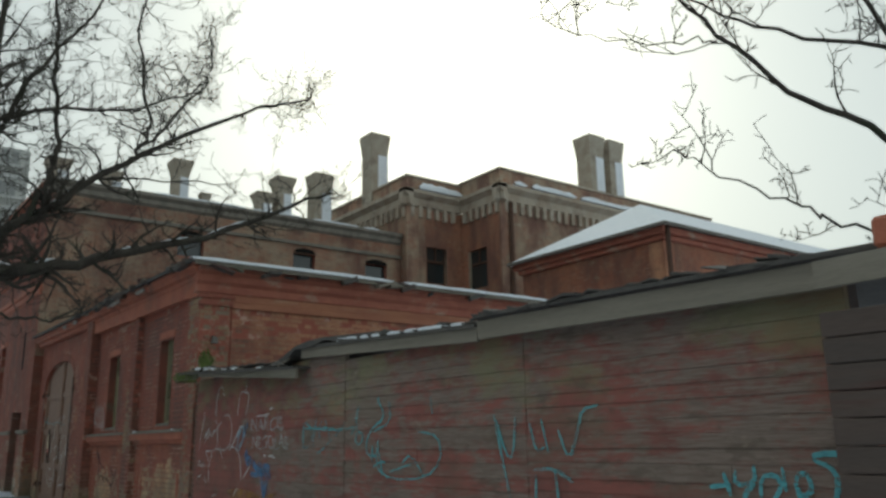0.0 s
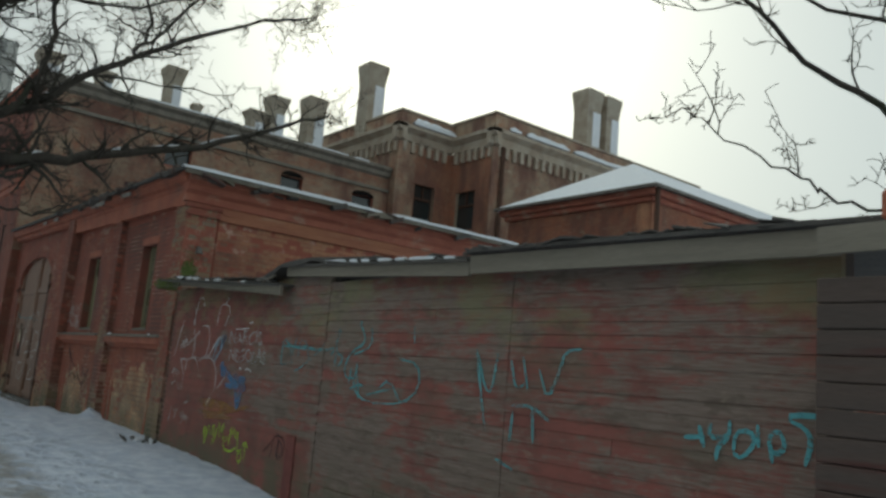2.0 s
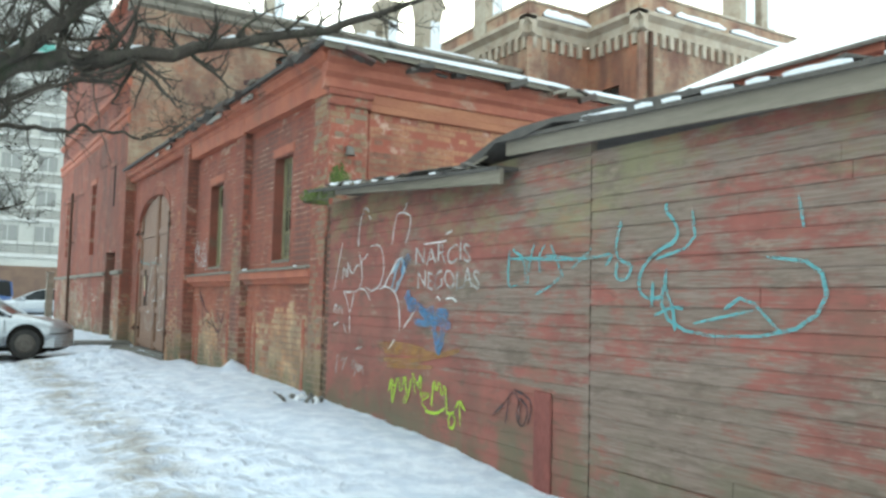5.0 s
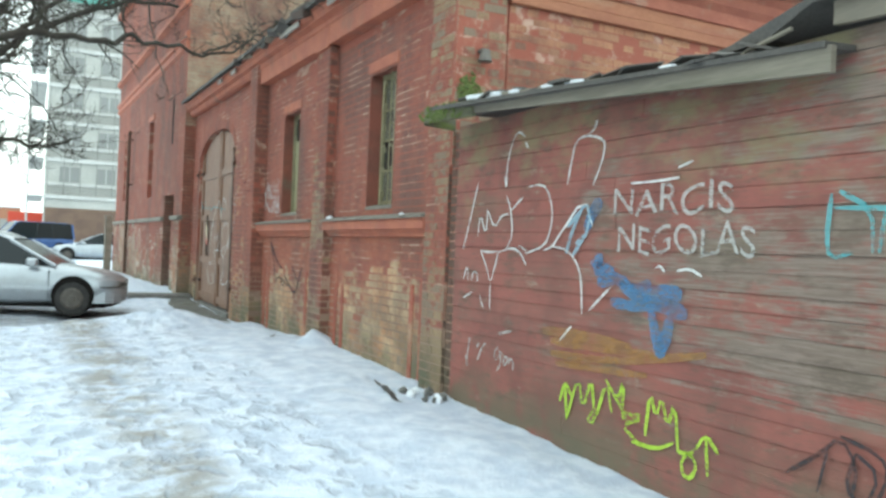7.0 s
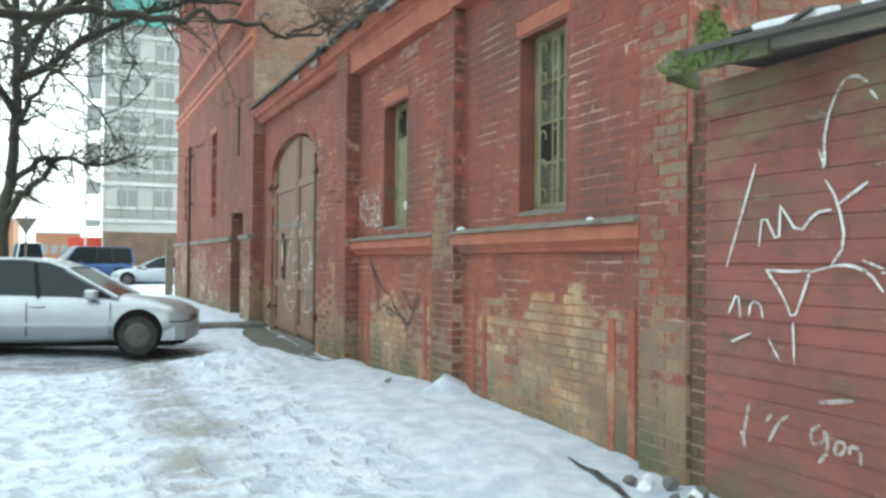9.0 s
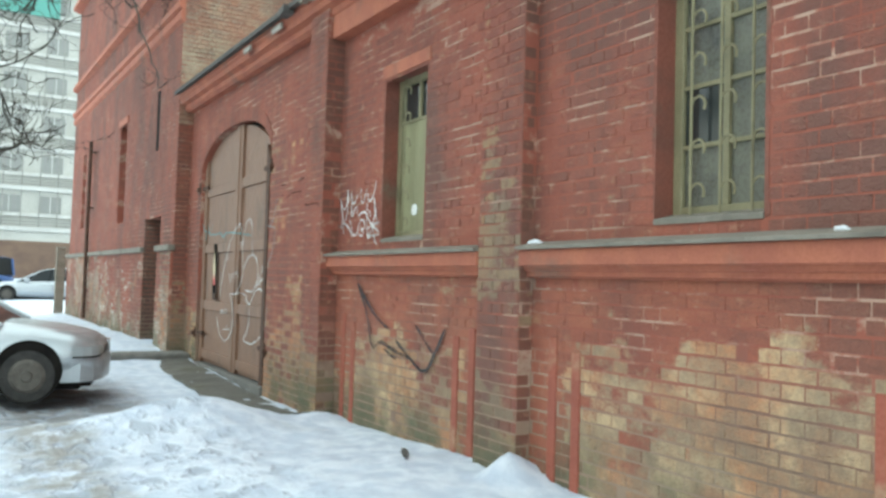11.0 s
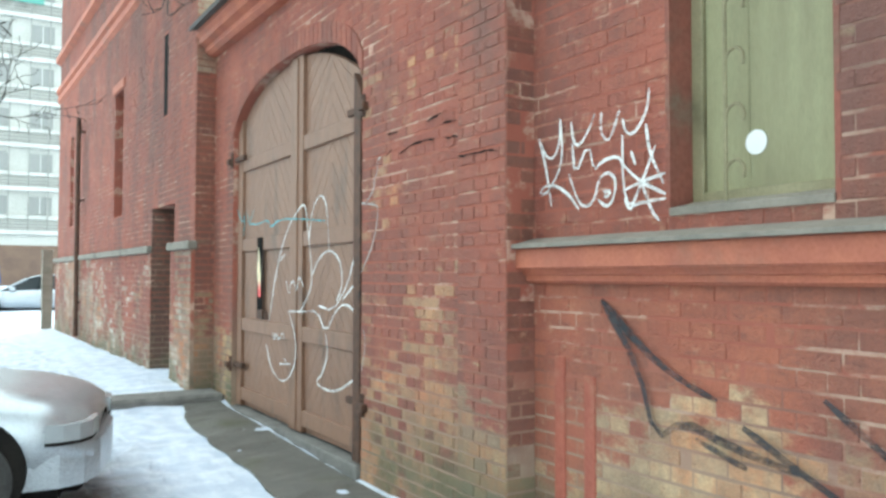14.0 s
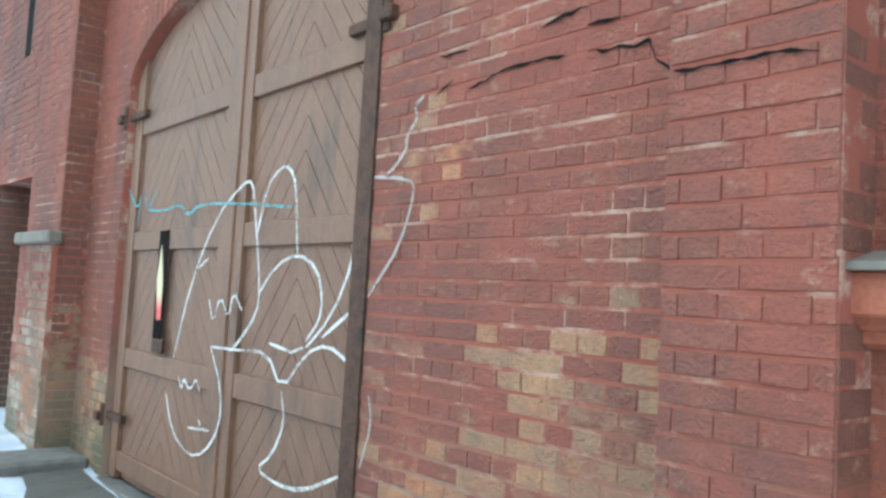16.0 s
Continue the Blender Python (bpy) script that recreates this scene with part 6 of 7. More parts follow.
def kerb_tree():
    """Its trunk stands by the kerb; a heavy bough reaches over the path and the roof."""
    t = thing("tree", "bare dark tree with a heavy mossy bough and traces of snow", "tree", (0, 0, 0), 0, "bare trees")
    rng = random.Random(23)
    trunk, crown, snow = [], [], []
    limb(rng, [(-6.6, 3.8, -0.3), (-6.5, 3.7, 1.6), (-6.3, 3.6, 2.9), (-6.3, 3.4, 5.0), (-6.5, 3.2, 8.0)], 0.26, 0.08, trunk, 0, 1, 0)
    part("trunk", merge(trunk), M_BARK, t, smooth=True)
    limb(rng, [(-6.3, 3.6, 2.7), (-4.9, 3.3, 3.5), (-4.05, 3.0, 3.98), (-3.25, 2.7, 4.5), (-2.05, 2.0, 4.52), (-0.69, 2.0, 5.0), (0.96, 2.0, 5.56), (2.58, 2.0, 6.44), (3.61, 2.0, 6.96)], 0.20, 0.012, crown, 56, 1.1, 2, snow, (0.2, 1.0))
    limb(rng, [(-3.9, 2.95, 4.05), (-2.9, 2.1, 4.97), (-2.24, 2.0, 5.53), (-1.36, 2.0, 6.34), (-0.08, 2.0, 7.26), (1.63, 2.0, 8.46), (2.95, 2.0, 8.98)], 0.12, 0.012, crown, 64, 1.1, 2, snow, (0.1, 1.0))
    limb(rng, [(-2.5, 2.0, 5.3), (-2.1, 2.0, 6.2), (-2.08, 2.0, 6.9), (-2.2, 2.0, 8.2), (-2.33, 2.0, 9.7), (-2.2, 1.8, 11.0)], 0.065, 0.02, crown, 44, 1.1, 2)
    limb(rng, [(-0.9, 2.0, 6.7), (-0.46, 2.0, 7.24), (-0.6, 2.0, 8.3), (-0.88, 2.0, 9.4), (-0.6, 2.0, 10.6)], 0.045, 0.015, crown, 36, 1.1, 2)
    limb(rng, [(-4.0, 2.8, 4.2), (-3.5, 2.3, 5.9), (-3.05, 2.0, 7.2), (-3.2, 2.0, 8.7), (-3.0, 1.8, 10.5)], 0.11, 0.03, crown, 60, 1.2, 2)
    limb(rng, [(-3.15, 2.0, 7.0), (-2.04, 2.0, 7.55), (-0.8, 2.0, 7.75), (0.3, 1.8, 8.4)], 0.045, 0.012, crown, 30, 1.0, 2)
    limb(rng, [(-0.5, 2.0, 7.2), (0.2, 2.0, 8.2), (0.75, 2.0, 8.9), (0.6, 2.0, 10.0)], 0.035, 0.01, crown, 24, 1.0, 2)
    limb(rng, [(-3.1, 2.2, 6.6), (-2.6, 1.8, 8.0), (-1.6, 1.8, 9.6), (-1.2, 1.8, 11.0)], 0.05, 0.012, crown, 36, 1.1, 2)
    limb(rng, [(-1.3, 2.0, 6.3), (0.0, 1.9, 6.5), (1.3, 2.0, 6.7)], 0.025, 0.008, crown, 9, 0.7, 1)
    limb(rng, [(-6.3, 3.6, 3.2), (-4.2, 4.6, 3.7), (-3.2, 4.95, 4.0), (-2.6, 5.04, 3.95), (-2.2, 5.0, 4.12), (-1.5, 5.3, 4.1), (-0.76, 6.2, 4.35), (-0.2, 6.9, 4.75)], 0.06, 0.010, crown, 10, 0.7, 1, None, (0.35, 1.0))
    limb(rng, [(-1.2, 5.7, 4.2), (-0.6, 6.0, 4.5), (-0.1, 6.6, 4.9), (0.3, 6.8, 5.2)], 0.022, 0.007, crown, 14, 0.6, 2)
    limb(rng, [(-4.6, 4.5, 3.6), (-3.9, 5.6, 3.7), (-3.3, 7.0, 3.4), (-2.9, 8.4, 3.0)], 0.025, 0.006, crown, 12, 0.9, 2)
    limb(rng, [(-4.4, 4.0, 3.7), (-3.7, 4.2, 4.3), (-3.3, 4.8, 4.2), (-2.9, 5.6, 3.6)], 0.03, 0.006, crown, 14, 0.8, 2)
    limb(rng, [(-3.6, 4.8, 3.9), (-3.1, 5.4, 4.6), (-2.2, 6.0, 5.2), (-1.2, 6.6, 5.6)], 0.04, 0.01, crown, 16, 0.9, 2)
    part("crown", merge(crown), M_BARK, t, smooth=True)
    part("snow", merge(snow), M_SNOWCAP, t, "patches of snow on the boughs", smooth=True)["kind"] = "stuff"


def yard_tree():
    t = thing("tree", "bare tree leaning over the shed roof from the yard", "tree", (0, 0, 0), 0, "bare trees")
    rng = random.Random(7)
    trunk, crown = [], []
    limb(rng, [(5.6, -11.2, -0.3), (5.3, -10.9, 2.5), (5.0, -10.4, 4.2), (5.2, -10.4, 7.0), (5.4, -10.2, 10.5)], 0.24, 0.06, trunk, 0, 1, 0)
    part("trunk", merge(trunk), M_BARK, t, smooth=True)
    limb(rng, [(5.05, -10.4, 4.0), (4.05, -9.46, 4.48), (3.28, -9.0, 4.94), (2.65, -8.67, 5.4), (2.04, -8.4, 6.05), (1.3, -8.0, 6.9)], 0.05, 0.01, crown, 7, 1.4, 2)
    limb(rng, [(5.1, -10.4, 5.3), (3.92, -9.67, 5.48), (3.0, -9.0, 5.62), (2.3, -8.56, 5.9), (1.6, -8.2, 6.4)], 0.035, 0.006, crown, 7, 1.0, 2)
    limb(rng, [(2.39, -8.53, 5.58), (1.9, -8.2, 5.55), (1.2, -7.6, 5.7)], 0.012, 0.004, crown, 3, 0.6, 2)
    limb(rng, [(5.05, -10.4, 5.0), (3.92, -9.67, 5.51), (3.58, -9.56, 5.98), (3.2, -9.4, 6.8)], 0.045, 0.012, crown, 6, 1.2, 2)
    limb(rng, [(5.0, -10.4, 3.9), (4.16, -9.27, 3.58), (3.58, -8.87, 3.71), (3.27, -8.7, 3.93), (2.66, -8.31, 4.15), (2.2, -8.0, 4.5)], 0.024, 0.005, crown, 11, 0.9, 2)
    limb(rng, [(5.2, -10.4, 6.5), (4.2, -10.6, 7.6), (3.2, -10.8, 8.6)], 0.08, 0.02, crown, 7, 1.4, 2)
    part("crown", merge(crown), M_BARK, t, smooth=True)


street_tree()
kerb_tree()
yard_tree()
# closing walls added across the street, unseen behind the camera; they block low sky
far_side = thing("unseen_house_row", "assumed plain plastered houses across the street, out of view", "building", (0, 0, 0))
part("wall", boxes([(-24, -22, -40, 22, -0.5, 9)]), M_PALE, far_side)
part("roof", prism([(-24.3, 9), (-21.7, 9), (-23, 10.5)], "y", -40, 22), M_TILE, far_side)

# ---------------------------------------------------------------- graffiti
def spray(name, c, cover=1.0):
    """Sprayed paint that has worn thin in patches."""
    m, t, bsdf = material(name, 0.75)
    n = Net(t)
    n.put(bsdf.inputs["Base Color"], n.mix(n.ramp(n.noise(9, 4, 0.6), 0.3, 0.75, 0, 0.35), c, tuple(0.65 * x for x in c)))
    f = n.math("ADD", n.math("MULTIPLY", n.noise(5, 4, 0.6), 0.5), n.math("MULTIPLY", n.noise(45, 4, 0.7, n.scaled(1, 0.5, 1.6)), 0.5))
    n.put(bsdf.inputs["Alpha"], n.ramp(f, 0.36, 0.56, 0.25 * cover, 0.95 * cover))
    return m


M_WHITE_PAINT = spray("white_spray_paint", (0.80, 0.80, 0.78))
M_FADED_WHITE = spray("faded_white_paint", (0.70, 0.69, 0.66), 0.58)
M_LIME_PAINT = spray("lime_spray_paint", (0.50, 0.72, 0.06), 0.9)
M_BLUE_PAINT = spray("blue_spray_paint", (0.10, 0.23, 0.42), 0.7)
M_PALEBLUE_PAINT = spray("pale_blue_spray_paint", (0.36, 0.52, 0.62), 0.8)
M_OCHRE_PAINT = spray("ochre_paint", (0.42, 0.22, 0.07), 0.62)
M_TEAL_PAINT = spray("teal_spray_paint", (0.15, 0.46, 0.49), 0.7)
M_BRIGHT_TEAL = spray("bright_teal_spray_paint", (0.14, 0.46, 0.50), 0.9)
M_BLACK_PAINT = spray("black_spray_paint", (0.03, 0.03, 0.035), 0.95)


def soften(pts):
    """The line with its corners rounded."""
    for _ in range(1):
        q = [pts[0]]
        for a, b in zip(pts, pts[1:]):
            q += [(0.75 * a[0] + 0.25 * b[0], 0.75 * a[1] + 0.25 * b[1]), (0.25 * a[0] + 0.75 * b[0], 0.25 * a[1] + 0.75 * b[1])]
        pts = q + [pts[-1]]
    return pts


def graffiti(name, label, mat, x, width, lines):
    """A tag on a wall at x: every sprayed line is a thin band; the lines run in (y, z)."""
    y0 = sum(p[0] for l in lines for p in l) / sum(len(l) for l in lines)
    z0 = min(p[1] for l in lines for p in l)
    tag = thing(name, label, "graffiti", (x, y0, z0), 0, "graffiti on the walls")
    for k, line in enumerate(lines):
        p = soften(line)
        vs = []
        for i, (y, z) in enumerate(p):
            a, b = p[max(0, i - 1)], p[min(len(p) - 1, i + 1)]
            dy, dz = b[0] - a[0], b[1] - a[1]
            n = math.hypot(dy, dz) or 1
            w = width * (0.5 + 0.1 * math.sin(i * 0.9 + k)) * (0.55 if i in (0, len(p) - 1) else 1)
            vs += [(-0.0004 * k, y - dz / n * w - y0, z + dy / n * w - z0), (-0.0004 * k, y + dz / n * w - y0, z - dy / n * w - z0)]
        part("stroke", (vs, [(2 * i, 2 * i + 1, 2 * i + 3, 2 * i + 2) for i in range(len(p) - 1)]), mat, tag)
    return tag


def lettering(text, y, z, height, width, x, mat, label):
    """Hand-sized letters of the built-in font on a wall at x, read from the street."""
    cu = bpy.data.curves.new("lettering", "FONT")
    cu.body, cu.size, cu.extrude = text, 1.0, 0.0
    tmp = new("lettering", cu)
    me = bpy.data.meshes.new_from_object(tmp)
    bpy.data.objects.remove(tmp)
    xs = [v.co.x for v in me.vertices]
    hs = [v.co.y for v in me.vertices]
    rng = random.Random(len(text))
    for v in me.vertices:
        u, h = (v.co.x - min(xs)) / (max(xs) - min(xs)), (v.co.y - min(hs)) / (max(hs) - min(hs))
        v.co = (0.0, -u * width, h * height + 0.02 * math.sin(u * 17))
    me.materials.append(mat)
    ob = new("lettering", me)
    ob.location = (x, y, z)
    return tagged(ob, label, "graffiti", "graffiti on the walls")


def crack_line(x, line):
    """An open joint where the brickwork has cracked."""
    rng = random.Random(len(low_wall.children))
    pts = []
    for a, b in zip(line, line[1:]):
        n = max(1, int(abs(b[0] - a[0]) / 0.03))
        pts += [(a[0] + (b[0] - a[0]) * k / n, a[1] + (b[1] - a[1]) * k / n + rng.uniform(-0.006, 0.006)) for k in range(n)]
    line = pts + [line[-1]]
    vs = []
    for i, (y, z) in enumerate(line):
        w = 0.0015 if i in (0, len(line) - 1) else rng.uniform(0.002, 0.009)
        vs += [(x, y, z - w), (x, y, z + w)]
    part("crack", (vs, [(2 * i, 2 * i + 1, 2 * i + 3, 2 * i + 2) for i in range(len(line) - 1)]), M_DARK, low_wall, "open crack in the brickwork")


lettering("NARCIS", -2.30, 1.70, 0.17, 1.0, 0.005, M_FADED_WHITE, "white hand-painted word NARCIS on the planks")
lettering("NEGOLAS", -2.355, 1.46, 0.17, 1.1, 0.005, M_FADED_WHITE, "white hand-painted word NEGOLAS on the planks")
tag_white = graffiti("spray_tag", "looping white spray-paint tag on planks", M_WHITE_PAINT, 0.008, 0.014, [
    [(-1.78, 1.93), (-1.82, 2.10), (-1.86, 2.23), (-1.96, 2.26), (-2.12, 2.23), (-2.19, 2.18), (-2.15, 2.04), (-2.07, 1.91)],
    [(-2.09, 2.35), (-2.07, 2.29), (-2.00, 2.26)],
    [(-2.45, 1.90), (-2.57, 1.90), (-2.68, 1.90), (-2.88, 1.91)],
    [(-2.87, 1.97), (-2.99, 2.00)],
    [(-2.71, 1.37), (-2.75, 1.39), (-2.79, 1.35)],
    [(-2.89, 1.36), (-2.99, 1.38), (-3.09, 1.34)],
    [(-1.71, 1.57), (-1.98, 1.83), (-2.09, 1.63)],
    [(-2.31, 1.24), (-2.08, 1.06)],
    [(-1.90, 0.94), (-1.76, 0.82)],
    [(-1.64, 1.49), (-1.82, 1.47), (-1.97, 1.34), (-2.00, 1.17), (-2.01, 1.03)],
    [(-1.30, 1.94), (-1.44, 1.95), (-1.53, 1.92), (-1.59, 1.83), (-1.62, 1.72), (-1.60, 1.60), (-1.53, 1.49), (-1.28, 1.43)],
    [(-1.53, 1.46), (-1.64, 1.49), (-1.71, 1.57), (-1.85, 1.69)],
])
tag_loop = graffiti("spray_tag", "thin white spray-paint loops and letters on planks", M_WHITE_PAINT, 0.008, 0.014, [
    [(-0.59, 1.44), (-0.74, 1.43), (-0.88, 1.44)],
    [(-0.59, 1.44), (-0.71, 1.30), (-0.77, 1.17), (-0.84, 1.33), (-0.88, 1.44)],
    [(-0.77, 1.17), (-0.78, 0.95)],
    [(-0.88, 1.43), (-1.00, 1.46), (-1.11, 1.47), (-1.22, 1.43), (-1.29, 1.34)],
    [(-1.18, 1.49), (-1.29, 1.45)],
    [(-1.00, 1.46), (-1.09, 1.57), (-1.04, 1.79), (-0.97, 1.89)],
    [(-1.04, 1.76), (-1.21, 1.86)],
    [(-0.96, 1.95), (-0.97, 2.17), (-1.06, 2.36), (-1.14, 2.38), (-1.21, 2.33)],
    [(-1.22, 2.29), (-1.26, 2.24)],
    [(-0.93, 2.05), (-0.97, 1.94), (-0.97, 2.04)],
    [(-0.54, 1.56), (-0.57, 1.76), (-0.68, 1.56), (-0.69, 1.78)],
    [(-0.69, 1.78), (-0.81, 1.62), (-0.91, 1.73), (-1.01, 1.74)],
    [(-0.52, 2.02), (-0.43, 1.78), (-0.30, 1.45)],
    [(-0.32, 1.19), (-0.39, 1.32), (-0.41, 1.17)],
    [(-0.47, 1.18), (-0.49, 1.27), (-0.56, 1.25), (-0.57, 1.18)],
    [(-0.34, 1.03), (-0.49, 1.09)],
    [(-0.61, 1.07), (-0.69, 0.96)],
])
tag_scribble = graffiti("spray_tag", "small black spray-paint scribble low on planks", M_BLACK_PAINT, 0.002, 0.02, [
    [(-3.70, 0.40), (-3.87, 0.52), (-3.99, 0.64), (-4.08, 0.52), (-4.06, 0.39)],
    [(-3.99, 0.64), (-4.19, 0.60), (-4.23, 0.52), (-4.18, 0.39)],
    [(-4.07, 0.58), (-4.19, 0.51), (-4.12, 0.34), (-4.02, 0.41), (-4.07, 0.58)],
    [(-3.93, 0.58), (-3.88, 0.35)],
])
tag_date = graffiti("spray_tag", "small faded white spray-paint scrawl low on planks", M_FADED_WHITE, 0.008, 0.02, [
    [(-0.47, 0.70), (-0.44, 0.57), (-0.43, 0.45)],
    [(-0.41, 0.54), (-0.45, 0.45)],
    [(-0.63, 0.67), (-0.59, 0.62)],
    [(-0.74, 0.68), (-0.68, 0.64), (-0.61, 0.52)],
    [(-0.94, 0.67), (-0.88, 0.63), (-0.89, 0.57), (-0.96, 0.58), (-0.97, 0.67), (-0.99, 0.55), (-0.93, 0.48)],
    [(-1.04, 0.61), (-1.02, 0.55), (-1.07, 0.55), (-1.09, 0.61), (-1.04, 0.61)],
    [(-1.11, 0.56), (-1.11, 0.60), (-1.17, 0.60), (-1.17, 0.52)],
    [(-0.93, 0.78), (-1.13, 0.82)],
])
tag_lime = graffiti("spray_tag", "jagged lime-green spray-paint tag with an arrow", M_LIME_PAINT, 0.008, 0.024, [
    [(-1.79, 0.40), (-1.85, 0.55), (-1.93, 0.45)],
    [(-1.85, 0.54), (-1.88, 0.29)],
    [(-1.88, 0.29), (-2.00, 0.62), (-2.06, 0.37), (-2.14, 0.63), (-2.18, 0.41)],
    [(-2.18, 0.41), (-2.10, 0.32), (-2.19, 0.33), (-2.30, 0.63), (-2.36, 0.43)],
    [(-2.29, 0.63), (-2.41, 0.51), (-2.47, 0.66), (-2.46, 0.41), (-2.52, 0.42), (-2.38, 0.54)],
    [(-2.49, 0.45), (-2.67, 0.46), (-2.46, 0.37), (-2.61, 0.30)],
    [(-2.68, 0.35), (-2.71, 0.63), (-2.77, 0.47), (-2.81, 0.62), (-2.87, 0.43), (-2.92, 0.61), (-2.96, 0.32)],
    [(-2.56, 0.29), (-2.78, 0.29), (-2.92, 0.36)],
    [(-2.96, 0.32), (-3.06, 0.33), (-3.11, 0.28), (-3.07, 0.19), (-3.00, 0.20), (-2.99, 0.29), (-3.08, 0.35)],
    [(-3.19, 0.24), (-3.17, 0.46)],
    [(-3.09, 0.36), (-3.17, 0.47), (-3.26, 0.38)],
])
tag_blue = graffiti("spray_tag", "broad blue spray-paint smear on planks", M_BLUE_PAINT, 0.008, 0.085, [
    [(-2.16, 1.81), (-2.07, 1.71), (-2.01, 1.60)],
    [(-2.16, 1.26), (-2.38, 1.30), (-2.52, 1.22), (-2.68, 1.27)],
    [(-2.39, 1.27), (-2.58, 1.17), (-2.75, 1.24), (-2.94, 1.22)],
    [(-2.31, 1.14), (-2.53, 1.12), (-2.73, 1.17), (-2.99, 1.11)],
    [(-2.68, 1.13), (-2.73, 0.98), (-2.80, 0.84)],
    [(-2.85, 1.09), (-2.83, 0.96), (-2.75, 0.86)],
    [(-2.21, 1.43), (-2.09, 1.35), (-2.33, 1.34)],
])
tag_lightblue = graffiti("spray_tag", "pale blue spray-paint arrowhead outlined in white", M_PALEBLUE_PAINT, 0.005, 0.03, [
    [(-1.80, 1.44), (-1.86, 1.60), (-2.01, 1.82), (-2.07, 1.63), (-1.87, 1.42)],
    [(-1.81, 1.63), (-1.95, 1.74)],
    [(-1.91, 1.51), (-2.00, 1.57)],
])
tag_ochre = graffiti("spray_tag", "ochre paint band along the planks", M_OCHRE_PAINT, 0.012, 0.06, [
    [(-1.52, 0.87), (-2.04, 0.89), (-2.51, 0.87)],
    [(-1.65, 0.81), (-2.18, 0.82), (-2.81, 0.85)],
    [(-1.66, 0.72), (-2.36, 0.75), (-3.14, 0.90)],
    [(-1.72, 0.66), (-2.67, 0.71)],
])
tag_teal = graffiti("spray_tag", "faded teal spray-paint scribble on planks", M_TEAL_PAINT, 0.008, 0.024, [
    [(-3.89, 1.77), (-3.87, 1.56), (-3.89, 1.46), (-4.01, 1.49)],
    [(-3.93, 1.78), (-4.10, 1.69), (-4.11, 1.49)],
    [(-4.22, 1.80), (-4.16, 1.67), (-4.14, 1.49)],
    [(-4.30, 1.58), (-4.28, 1.71), (-4.36, 1.80)],
    [(-4.43, 1.79), (-4.58, 1.54)],
    [(-3.91, 1.70), (-4.25, 1.69), (-4.60, 1.67), (-4.93, 1.67), (-5.13, 1.70), (-5.04, 1.61)],
    [(-5.20, 1.92), (-5.17, 1.84), (-5.14, 1.72), (-5.18, 1.64), (-5.30, 1.61), (-5.28, 1.56)],
    [(-5.16, 1.63), (-5.14, 1.52), (-5.24, 1.50), (-5.30, 1.58)],
    [(-4.25, 1.41), (-4.41, 1.46), (-4.55, 1.54)],
    [(-4.37, 1.71), (-4.68, 1.68)],
    [(-4.68, 1.60), (-4.90, 1.74)],
])
tag_snake = graffiti("spray_tag", "curling teal spray-paint line on planks", M_TEAL_PAINT, 0.008, 0.026, [
    [(-5.61, 2.00), (-5.60, 1.95), (-5.67, 1.88), (-5.71, 1.81), (-5.67, 1.74), (-5.57, 1.71), (-5.46, 1.65), (-5.38, 1.56), (-5.36, 1.47), (-5.39, 1.40), (-5.48, 1.38), (-5.57, 1.39)],
    [(-5.49, 1.49), (-5.48, 1.32)],
    [(-5.60, 1.51), (-5.61, 1.41), (-5.66, 1.34), (-5.68, 1.18)],
    [(-5.50, 1.27), (-5.66, 1.33), (-5.75, 1.32)],
])
tag_zigzag = graffiti("spray_tag", "tall teal spray-paint zigzag on planks", M_TEAL_PAINT, 0.008, 0.028, [
    [(-7.51, 1.74), (-7.60, 1.38), (-7.69, 1.06)],
    [(-7.54, 1.69), (-7.65, 1.41), (-7.74, 1.37), (-7.79, 1.71)],
    [(-7.96, 1.66), (-8.03, 1.42), (-8.13, 1.47)],
    [(-8.10, 1.69), (-8.17, 1.43)],
    [(-8.29, 1.60), (-8.40, 1.35), (-8.51, 1.59), (-8.56, 1.75), (-8.73, 1.77)],
    [(-8.00, 1.29), (-8.24, 1.30), (-8.43, 1.20)],
    [(-8.02, 1.25), (-8.00, 1.00)],
    [(-8.24, 1.29), (-8.27, 1.01)],
    [(-7.85, 0.84), (-8.06, 0.78)],
])
tag_loops = graffiti("spray_tag", "teal spray-paint loops on planks", M_TEAL_PAINT, 0.008, 0.024, [
    [(-5.61, 1.58), (-5.55, 1.28), (-5.83, 1.15), (-6.47, 1.18), (-6.73, 1.35), (-6.68, 1.58), (-6.35, 1.62)],
    [(-6.06, 1.32), (-6.21, 1.41), (-6.44, 1.20)],
    [(-5.82, 1.93), (-5.85, 1.72), (-5.52, 1.64)],
    [(-5.83, 1.23), (-6.27, 1.32)],
    [(-6.56, 1.95), (-6.59, 1.77)],
])
